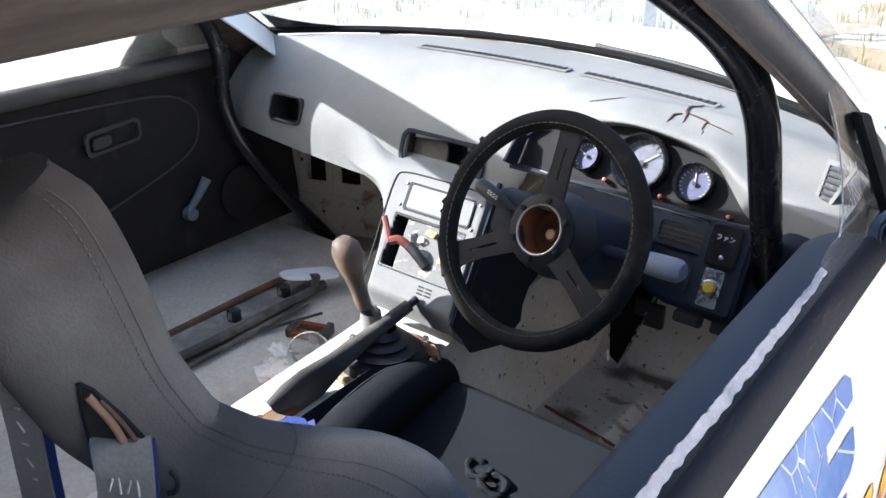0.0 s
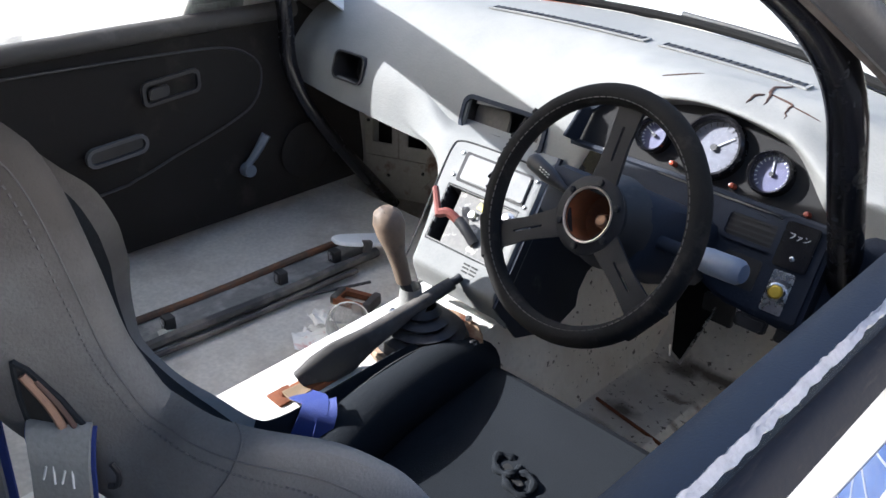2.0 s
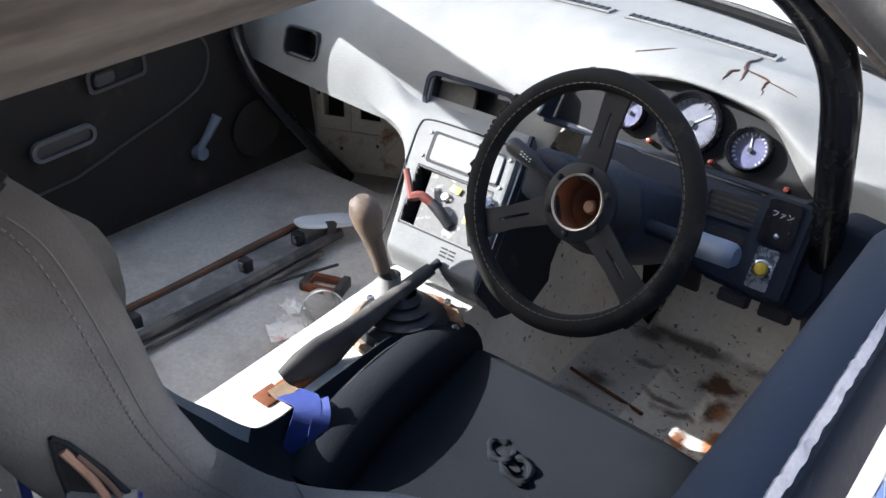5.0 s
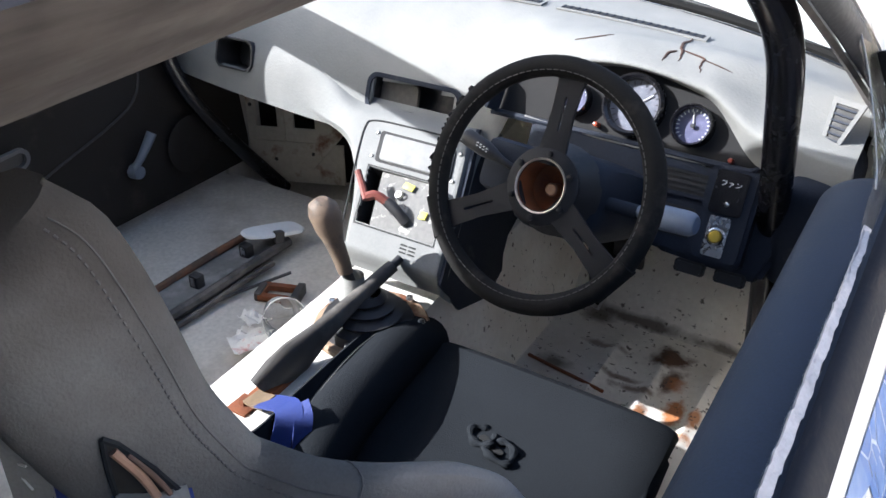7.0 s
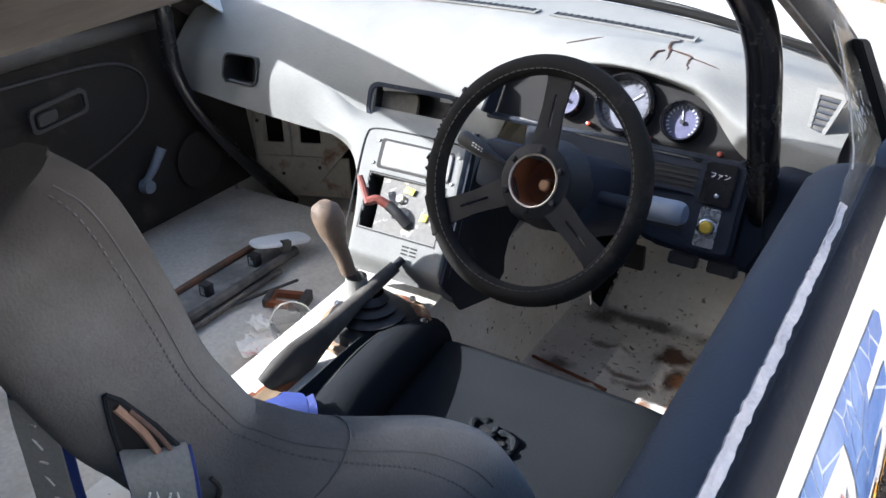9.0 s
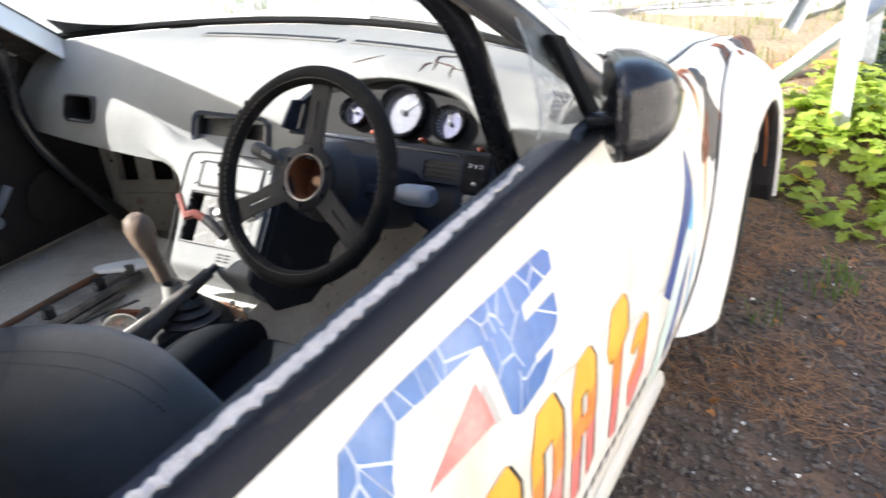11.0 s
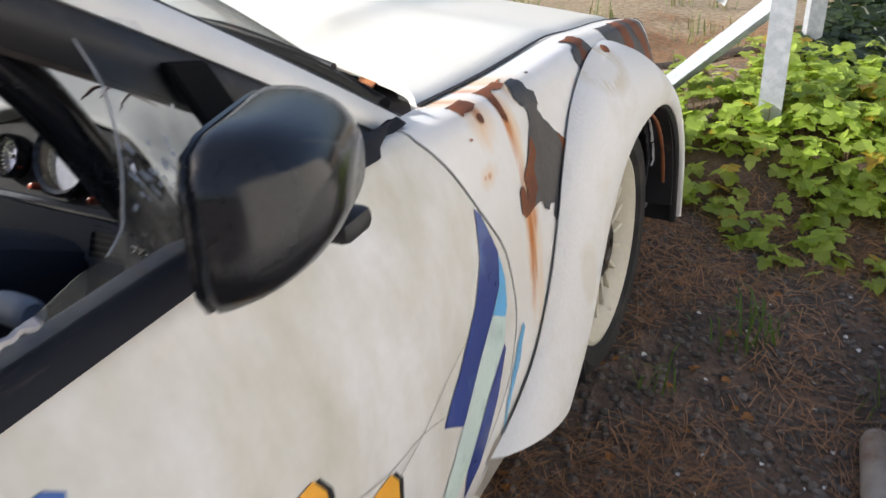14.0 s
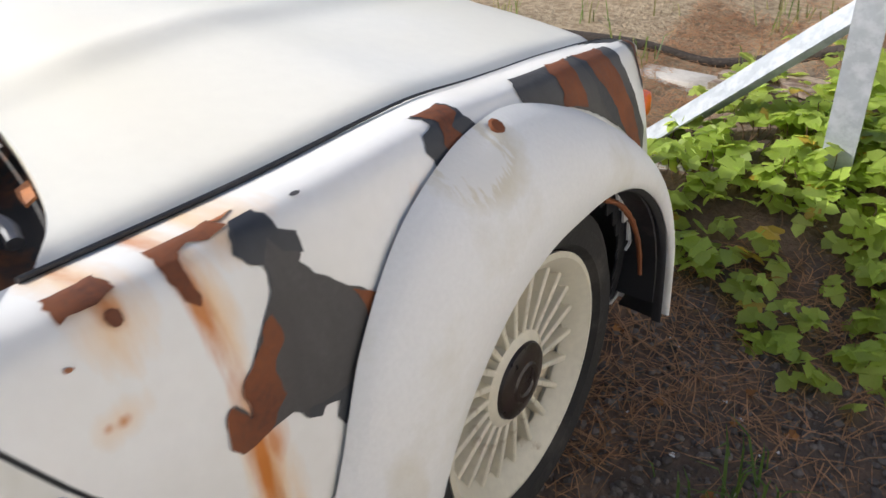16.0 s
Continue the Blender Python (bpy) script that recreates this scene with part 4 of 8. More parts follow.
# emblem: a sweeping arm and a block with two notches, as convex fields
fields = [([(-0.60, 0.775), (-0.575, 0.803), (-0.515, 0.808), (-0.50, 0.785), (-0.535, 0.755), (-0.56, 0.70), (-0.60, 0.70)], 9),
          ([(-0.515, 0.808), (-0.345, 0.803), (-0.340, 0.774), (-0.50, 0.785)], 9),
          ([(-0.345, 0.803), (-0.150, 0.795), (-0.138, 0.786), (-0.148, 0.770), (-0.242, 0.768), (-0.341, 0.772)], 12),
          ([(-0.341, 0.772), (-0.242, 0.768), (-0.248, 0.752), (-0.249, 0.712), (-0.335, 0.725)], 7),
          ([(-0.248, 0.752), (-0.163, 0.749), (-0.170, 0.722), (-0.190, 0.712), (-0.249, 0.712)], 6),
          ([(-0.335, 0.725), (-0.249, 0.712), (-0.247, 0.702), (-0.202, 0.698), (-0.209, 0.687), (-0.244, 0.675), (-0.308, 0.675), (-0.328, 0.687)], 6)]
for k, (poly, n) in enumerate(fields):
    decal("emblem_backing", poly, on_door, PALEBLUE, door, 0.0008, 0, 0.02, "bleached sticker backing" if not k else "", cell=0.025)
    for cell in shards(poly, max(4, n - 2), 11 + k, 0.0042):
        decal("emblem_shard", cell, on_door, FADEDBLUE if k < 2 else BLUE, door, 0.0012, 0, 0.02, cell=0.025)
decal("emblem_triangle", [(-0.376, 0.752), (-0.365, 0.701), (-0.499, 0.715)], on_door, PINK, door, 0.0012, 0, 0.02, "faded red triangle", cell=0.03)
decal("emblem_shadow", [(-0.360, 0.745), (-0.350, 0.695), (-0.365, 0.697), (-0.372, 0.738)], on_door, SHADEGREY, door, 0.0010, 0, 0.02, cell=0.03)

# block letters, each with a black right edge and three bands of colour
def letter(name, strokes, y0, z0, w, h):
    for st_ in strokes:
        for dx, lift, kind in ((0.010, 0.0010, INK), (0.0, 0.0016, None)):
            poly = [(y0 + a * w + dx, z0 + b_ * h - dx * 0.5) for a, b_ in st_]
            if kind is not None:
                decal(name + "_edge", poly, on_door, kind, door, lift, 0, 0.02, cell=0.03)
                continue
            zmin, zmax = min(p[1] for p in poly), max(p[1] for p in poly)
            for lo, hi, mm in ((0.60, 1.2, ORANGE), (0.34, 0.60, DEEPOR), (-0.2, 0.34, PINK)):
                band = [Vector(p) for p in poly]
                za, zb = z0 + lo * h, z0 + hi * h
                slope = 0.10 * h
                band = cut_by(Vector((y0, za)), Vector((y0 + w, za + slope)), band)
                if len(band) > 2:
                    band = cut_by(Vector((y0 + w, zb + slope)), Vector((y0, zb)), band)
                if len(band) > 2:
                    decal(name, [(p.x, p.y) for p in band], on_door, mm, door, lift, 0, 0.02, cell=0.03)


LT = [[(0.0, 0.78), (0.25, 1.0), (0.85, 1.0), (1.0, 0.9), (1.0, 0.72), (0.72, 0.66), (0.1, 0.66)], [(0.32, 0.66), (0.72, 0.66), (0.66, 0.0), (0.34, 0.04)]]
LS = [[(0.0, 0.80), (0.3, 1.0), (0.85, 1.0), (1.0, 0.86), (0.55, 0.80), (0.15, 0.70)], [(0.45, 0.82), (1.0, 0.86), (0.98, 0.50), (0.55, 0.55)], [(0.0, 0.42), (0.55, 0.56), (0.98, 0.52), (0.95, 0.20), (0.2, 0.0), (0.05, 0.1)]]
LR = [[(0.0, 0.80), (0.25, 1.0), (0.75, 1.0), (0.95, 0.88), (0.95, 0.74), (0.0, 0.72)], [(0.0, 0.72), (0.34, 0.73), (0.38, 0.0), (0.08, 0.0)], [(0.62, 0.735), (0.95, 0.74), (0.92, 0.42), (0.62, 0.45)], [(0.34, 0.58), (0.36, 0.44), (0.92, 0.42), (0.80, 0.55)], [(0.62, 0.44), (0.92, 0.42), (1.0, 0.08), (0.72, 0.0)]]
LO = [[(0.0, 0.80), (0.25, 1.0), (0.75, 1.0), (1.0, 0.82), (0.66, 0.74), (0.32, 0.74)], [(0.0, 0.80), (0.32, 0.74), (0.34, 0.0), (0.0, 0.0)], [(0.66, 0.74), (1.0, 0.82), (1.0, 0.0), (0.68, 0.0)], [(0.33, 0.38), (0.34, 0.24), (0.68, 0.24), (0.67, 0.38)]]
letter("letter", LT, -0.026, 0.410, 0.095, 0.232)
letter("letter", LS, 0.095, 0.405, 0.092, 0.145)
letter("letter", LR, -0.168, 0.430, 0.095, 0.212)
letter("letter", LO, -0.300, 0.430, 0.098, 0.222)
letter("letter", LO, -0.435, 0.430, 0.100, 0.215)
letter("letter", LR, -0.565, 0.430, 0.100, 0.215)
# small unreadable line under the letters
for k in range(16):
    y_ = -0.30 + 0.034 * k
    decal("small_print", [(y_, 0.372), (y_ + 0.020, 0.376), (y_ + 0.020, 0.392), (y_, 0.388)], on_door, INK, door, 0.0012, 0.001, 0.02, cell=0.05)
# sweeping stripes by the shut line
patch("stripe_navy", [(0.440, 0.338), (0.452, 0.36), (0.478, 0.455), (0.472, 0.52), (0.443, 0.568), (0.40, 0.63), (0.352, 0.708), (0.297, 0.672), (0.345, 0.61), (0.40, 0.52), (0.428, 0.44)], NAVY, 0.0012, 0.0, "navy stripe", 0, door)
patch("stripe_sky", [(0.478, 0.46), (0.490, 0.52), (0.490, 0.575), (0.484, 0.592), (0.445, 0.568), (0.470, 0.525)], SKYBLUE, 0.0014, 0.0, "light blue stripe", 0, door)
patch("stripe_mint", [(0.443, 0.568), (0.484, 0.592), (0.478, 0.64), (0.42, 0.71), (0.36, 0.80), (0.29, 0.86), (0.25, 0.85), (0.30, 0.77), (0.36, 0.69)], MINT, 0.0013, 0.0, "pale mint stripe", 0, door)
patch("stripe_navy", [(0.478, 0.642), (0.482, 0.655), (0.455, 0.73), (0.40, 0.83), (0.355, 0.86), (0.36, 0.80), (0.42, 0.715)], NAVY, 0.0015, 0.0, "", 0, door)
patch("torn_sky_strip", [(0.548, 0.645), (0.556, 0.66), (0.536, 0.71), (0.515, 0.76), (0.498, 0.80), (0.484, 0.84), (0.492, 0.78), (0.515, 0.70)], SKYBLUE, 0.0014, 0.004, "torn light blue strip", 30)
# scratches
SCR = mat("dark_scratch", (0.30, 0.28, 0.24), 0.7, vary=0.2)
for a, c in (((0.10, 0.50), (0.40, 0.60)), ((0.05, 0.58), (0.30, 0.53)), ((-0.25, 0.66), (0.05, 0.61))):
    n = 10
    pl = [(a[0] + (c[0] - a[0]) * i / n, a[1] + (c[1] - a[1]) * i / n + 0.004 * math.sin(i)) for i in range(n + 1)]
    decal("scratch", pl + [(y_, z_ + 0.0012) for y_, z_ in pl[::-1]], on_door, SCR, door, 0.0011, 0, 0.05, cell=0.08)

# ---- cabin shell ----
def floor_z(x, y):
    """Height of the cabin floor: footwells, tunnel and toe board."""
    tun_top = itp(y, (-0.9, -0.3, 0.1, 0.4, 0.8), (0.41, 0.425, 0.445, 0.46, 0.50))
    base = 0.205 if x > 0 else 0.355 - 0.13 * smooth(0.425, 0.47, y - 0.35 * max(0, x + 0.42) * (x < 0) + 0.12 * max(0, x + 0.36))
    c = 0.02
    wide = smooth(0.0, 0.28, y)
    a, e = (0.075 + 0.015 * wide, 0.125 + 0.035 * wide) if x > c else (0.10 + 0.01 * wide, 0.15 + 0.04 * wide)
    t = 1 - smooth(a, e, abs(x - c))
    z = base + (tun_top - base) * t
    toe = min(1.0, max(0.0, (y - 0.545) / 0.33))
    return z + (0.56 - z) * max(0, toe) * (1 if abs(x - c) > 0.1 else 0.6)


shell = thing("cabin_floor_pan", "painted steel cabin floor, dirty white with rust and oil stains", "floor", kind="structure")
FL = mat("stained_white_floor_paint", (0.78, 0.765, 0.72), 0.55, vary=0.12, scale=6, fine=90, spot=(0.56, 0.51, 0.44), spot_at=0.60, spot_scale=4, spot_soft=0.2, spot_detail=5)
stain_or_shade(FL, (0.10, 0.085, 0.07), [(0.234, 0.339, 0.21, 0.042, 0.032, 0.06, 0.95), (0.222, 0.258, 0.21, 0.046, 0.030, 0.06, 0.9), (0.34, 0.550, 0.22, 0.16, 0.016, 0.08, 0.95), (0.54, 0.548, 0.22, 0.12, 0.012, 0.08, 0.9), (0.25, 0.535, 0.22, 0.05, 0.03, 0.1, 0.9)], 22, 0.7, 0.7)
stain_or_shade(FL, (0.11, 0.055, 0.03), [(0.437, 0.465, 0.2, 0.050, 0.045, 0.1, 1.0), (0.455, 0.405, 0.2, 0.020, 0.07, 0.1, 0.95), (0.30, 0.44, 0.2, 0.06, 0.012, 0.1, 0.7), (0.40, 0.34, 0.2, 0.05, 0.016, 0.1, 0.8), (0.36, 0.36, 0.2, 0.06, 0.012, 0.1, 0.8), (0.56, 0.41, 0.2, 0.022, 0.05, 0.1, 0.9), (0.60, 0.25, 0.2, 0.04, 0.05, 0.1, 0.8)], 30, 0.9, 0.6)
stain_or_shade(FL, (0.42, 0.15, 0.035), [(0.490, 0.315, 0.2, 0.022, 0.050, 0.1, 0.95), (0.437, 0.275, 0.2, 0.022, 0.026, 0.1, 0.9), (0.53, 0.31, 0.2, 0.014, 0.04, 0.1, 0.9), (0.47, 0.40, 0.2, 0.02, 0.03, 0.1, 0.7), (0.50, 0.25, 0.2, 0.05, 0.02, 0.1, 0.8)], 42, 0.9, 0.5)
stain_or_shade(FL, (0.05, 0.04, 0.035), [(0.38, 0.40, 0.2, 1.5, 1.5, 1.5, 0.85)], 75, 3.0, 0.25, (1, 1, 1), 4, 1.60)
PFLOOR = mat("dusty_brown_grey_floor", (0.58, 0.55, 0.495), 0.75, vary=0.22, scale=5, fine=120, bump=0.0004, spot=(0.26, 0.225, 0.185), spot_at=0.62, spot_scale=5, spot_soft=0.16)


def floor_pt(u, v):
    x = -0.125 + 0.865 * u
    y = -1.2 + 2.15 * v
    rib = 0.0
    if 0.30 < x < 0.66 and -0.1 < y < 0.52:
        rib = 0.011 * max(0, math.sin((x - 0.30) * 2 * math.pi / 0.10)) ** 2 * smooth(-0.1, 0.0, y) * smooth(0.52, 0.44, y)
    return Vector((x, y, floor_z(x, y) + rib))


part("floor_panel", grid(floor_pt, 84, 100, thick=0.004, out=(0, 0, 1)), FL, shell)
part("floor_panel", grid(lambda u, v: Vector((-0.74 + 0.617 * u, -1.2 + 2.15 * v, floor_z(-0.74 + 0.617 * u, -1.2 + 2.15 * v) + 0.001)), 50, 80, thick=0.004, out=(0, 0, 1)), PFLOOR, shell, "dusty brown-grey passenger floor")
part("firewall", box(-0.67, 0.67, 0.88, 0.90, 0.1, 0.77), FLOORGREY, shell)
for sx in (1, -1):
    part("inner_sill", box(sx * 0.745 - 0.065, sx * 0.745 + 0.03, -1.2, 0.9, 0.18, 0.335 if sx > 0 else 0.40, 0.02), FLOORGREY, shell)
    part("kick_panel", box(sx * 0.69 - 0.006, sx * 0.69 + 0.006, 0.40, 0.88, 0.2, 0.765), FLOORGREY, shell)
part("rear_bulkhead", box(-0.70, 0.70, -1.6, -1.58, 0.1, 0.86), CARDTRIM, shell)
part("rear_shelf", box(-0.76, 0.76, -1.6, -1.0, 0.30, 0.33), CARDTRIM, shell)
# seam bead and stains on the driver's footwell
part("floor_seam", tube([(x_, y_, floor_z(x_, y_) + 0.008) for x_, y_ in ((0.185, 0.322), (0.24, 0.313), (0.30, 0.304), (0.358, 0.294))], 0.0035, 6), RUST, shell, "rusty weld seam")

# ---- left door seen from inside ----
ld = thing("passenger_door_card", "dark brown passenger door trim with armrest pocket and window winder", "door trim")


def ldoor_x(y, z):
    return -0.672 - 0.045 * smooth(0.62, 0.84, z) + 0.018 * smooth(0.60, 0.40, z) - 0.02 * smooth(0.45, 0.33, z)


part("trim_panel", grid(lambda u, v: Vector((ldoor_x(0, 0.385 + 0.44 * v), -1.05 + 1.50 * u, 0.385 + 0.44 * v)), 30, 20, thick=0.02, out=(1, 0, 0)), CARDTRIM, ld)
part("window_ledge", tube([(-0.712, -1.1, 0.820), (-0.712, -0.3, 0.820), (-0.712, 0.30, 0.814)], 0.020, 12, 4), mat("dusty_grey_ledge", (0.040, 0.038, 0.036), 0.7, vary=0.25, scale=9, spot=(0.09, 0.085, 0.08), spot_at=0.6, spot_scale=6), ld, "black rubber ledge along the window")
# raised padded field
fld = [(p.x, p.y) for p in catmull([(-0.80, 0.790, 0), (-0.36, 0.783, 0), (-0.036, 0.772, 0), (0.10, 0.762, 0), (0.160, 0.738, 0), (0.180, 0.700, 0), (0.148, 0.640, 0), (0.072, 0.604, 0), (-0.05, 0.570, 0), (-0.14, 0.545, 0), (-0.24, 0.532, 0), (-0.80, 0.50, 0)], 6)]
part("padded_field", prism(fld, lambda a, b, h: Vector((ldoor_x(a, b) + h - 0.004, a, b)), 0.012, 0.004), CARDTRIM, ld)
part("field_piping", tube([(ldoor_x(0, z) + 0.010, y, z) for y, z in fld], 0.0028, 6, 1), BLACK, ld)
hp = lambda a, b, h: Vector((-0.668 + h, -0.042 + a, 0.713 + b + 0.08 * a))
part("door_handle_bezel", ring_plate(rounded(0.13, 0.050, 0.014), rounded(0.115, 0.036, 0.010), hp, 0.008), BLACK, ld, "dark plastic inner door handle")
part("door_handle_lever", prism(rounded(0.045, 0.024, 0.008), lambda a, b, h: hp(a - 0.03, b, h + 0.004), 0.008, 0.002), BLACK, ld)
pk = lambda a, b, h: Vector((-0.655 + h, -0.180 + a, 0.617 + b + a * 0.06))
part("pull_pocket_rim", ring_plate(rounded(0.130, 0.040, 0.019), rounded(0.114, 0.026, 0.012), pk, 0.010), mat("grey_blue_pull_rim", (0.060, 0.064, 0.073), 0.5, vary=0.2), ld, "grey-blue pull handle rim")
part("pull_pocket", prism(rounded(0.112, 0.024, 0.011), pk, 0.003), BLACK, ld)
CRANK = mat("faded_blue_grey_winder", (0.10, 0.125, 0.165), 0.5, vary=0.15, scale=20)
part("winder_arm", tube([(-0.640, 0.100, 0.508), (-0.630, 0.118, 0.535), (-0.624, 0.146, 0.575)], lambda u: 0.007 + 0.004 * u, 10, 6), CRANK, ld, "blue-grey window winder")
part("winder_boss", lathe([(0, 0.02), (0.014, 0.02), (0.017, 0.0)], frame_at((-0.652, 0.105, 0.497), (1, 0, 0)), 16), CRANK, ld)
part("speaker_ring", lathe([(0.062, 0), (0.066, 0.006), (0.058, 0.008), (0.0, 0.004)], frame_at((-0.653, 0.265, 0.50), (1, 0, 0)), 32), CARDTRIM, ld)

RUBBER = mat("blue_black_rubber", (0.016, 0.017, 0.022), 0.75, vary=0.35, scale=9, fine=140, bump=0.0005, spot=(0.06, 0.05, 0.045), spot_at=0.64, spot_scale=8, streak=(6, 0.8, 6), spec=0.25)

# dusty passenger window
LGLASS = glass_mat("sunlit_dusty_glass", (0.9, 0.92, 0.92), 0.03, 0.30, 1.45, True)
lw = part("passenger_window", grid(lambda u, v: Vector((-0.732 + 0.40 * (0.36 * v * (1 - 0.93 * smooth(0.78, 1.0, u))), -0.80 + 0.98 * u, 0.825 + 0.36 * v * (1 - 0.93 * smooth(0.78, 1.0, u)))), 24, 8, thick=0.004, out=(-1, 0, 0.2)), LGLASS, ld, "dusty side window glass")
lw.visible_shadow = False

# ---- driver's door top ----
dd = thing("driver_door_top", "dark padded inner door top with a broken plastic window in it", "door")


def pad_pt(u, v):
    w = min(u / 0.9, 1)
    e = max(0, u - 0.9) / 0.1
    y = -1.0 + 1.085 * w + 0.07 * math.sin(e * math.pi / 2)
    k = math.cos(e * math.pi / 2) * 0.97 + 0.03
    a = v * math.pi * 0.62
    p = Vector((0.742 - 0.078 * math.sin(a) ** 0.9 - 0.008 * smooth(0.5, 1, v), y, 0.800 + 0.048 * math.cos(a) - 0.25 * smooth(0.62, 1, v)))
    c = Vector((0.715, y, 0.74))
    return c + (p - c) * k


part("door_pad", grid(pad_pt, 50, 20, thick=0.006, out=(-1, 0, 0.5)), DOORPAD, dd, "dark scuffed door-top padding")
part("inner_panel", grid(lambda u, v: Vector((0.655 + 0.03 * v, -1.0 + 1.42 * u, 0.62 - 0.30 * v)), 8, 6, thick=0.01, out=(-1, 0, 0)), CARDTRIM, dd)
part("belt_rubber", grid(lambda u, v: Vector((0.742 + 0.028 * v * (1 - 0.9 * smooth(0.93, 1.0, u)), -1.0 + 1.405 * u, 0.858 - 0.020 * v ** 2 - 0.010 * smooth(0.9, 1.0, u) + 0.004 * math.sin(math.pi * v))), 90, 6, thick=0.014, out=(0.3, 0, 1)), RUBBER, dd, "weathered black window-line rubber")


def pane_top(y):
    return 0.866 + 0.003 * noise.noise(Vector((y * 20, 0, 3))) + 0.003 * noise.noise(Vector((y * 90, 2, 3))) + 0.012 * smooth(-0.12, -0.02, y)


def on_pane(y, z):
    return Vector((0.738 - 0.42 * max(0, z - 0.85), y, z))


def pane_pt(u, v):
    y = -1.0 + 1.30 * u
    return on_pane(y, 0.835 + (pane_top(y) - 0.835) * v)


def shard_pt(u, v):
    z = pane_top(0) + 0.001 + v * 0.148
    back = itp(z, (0.875, 0.882, 0.903, 0.948, 0.991, 1.025), (-0.03, 0.005, 0.027, 0.054, 0.066, 0.062))
    return on_pane(back + (0.150 - 0.13 * (z - 0.85) - back) * u, z)


part("broken_window", grid(pane_pt, 180, 8, thick=0.004), PERSPEX, dd, "scuffed clear plastic window broken off along the sill")
part("window_shard", grid(shard_pt, 16, 24, thick=0.004), PERSPEX, dd, "scuffed clear shard left standing by the pillar")
part("shard_edge", tube([shard_pt(0, k / 14) for k in range(15)], 0.0010, 6, 2), mat("pale_broken_edge", (0.36, 0.37, 0.38), 0.4, vary=0.2, scale=60), dd, "pale broken edge of the shard")
SCUFF = mat("white_plastic_scuff", (0.62, 0.64, 0.66), 0.7, vary=0.2, scale=60)
sr = random.Random(31)
bm = None
for k in range(46):
    y, z = 0.055 + 0.04 * sr.gauss(0, 1), 0.893 + abs(sr.gauss(0, 0.022))
    if y < 0.03 + 0.5 * (z - 0.89) or y > 0.13:
        continue
    l, w = sr.uniform(0.003, 0.014), sr.uniform(0.0004, 0.0011)
    bm = prism([(-w, 0), (w, 0.2 * l), (w, l), (-w, 0.8 * l)], lambda a, b, h: on_pane(y + a - 0.35 * b, z + b) + Vector((0.0032 + h, 0, 0.0012)), 0.0003, bm=bm)
part("scuff_marks", bm, SCUFF, dd, "white scuff marks on the plastic")
EDGE = mat("white_torn_edge", (0.50, 0.485, 0.485), 0.8, vary=0.2, scale=40, fine=200, bump=0.001)
def torn_pt(u, v):
    y = -0.98 + 0.90 * u
    w = 0.010 - 0.006 * smooth(-0.3, -0.1, y) + 0.006 * noise.noise(Vector((y * 22, 1, 7))) + 0.005 * noise.noise(Vector((y * 75, 4, 7)))
    p = pane_pt((y + 1.0) / 1.30, 1)
    return p + Vector((-0.004 * math.sin(math.pi * v) - 0.001 + 0.006 * v, 0, 0.002 - w * v + 0.0015 * noise.noise(Vector((y * 130, v * 2, 9)))))


part("torn_edge", grid(torn_pt, 220, 4, thick=0.004), EDGE, dd, "white torn edge of the window film")

# mirrors
PALEGREY = mat("pale_grey_plastic", (0.27, 0.27, 0.26), 0.75, vary=0.2, scale=9, fine=120)


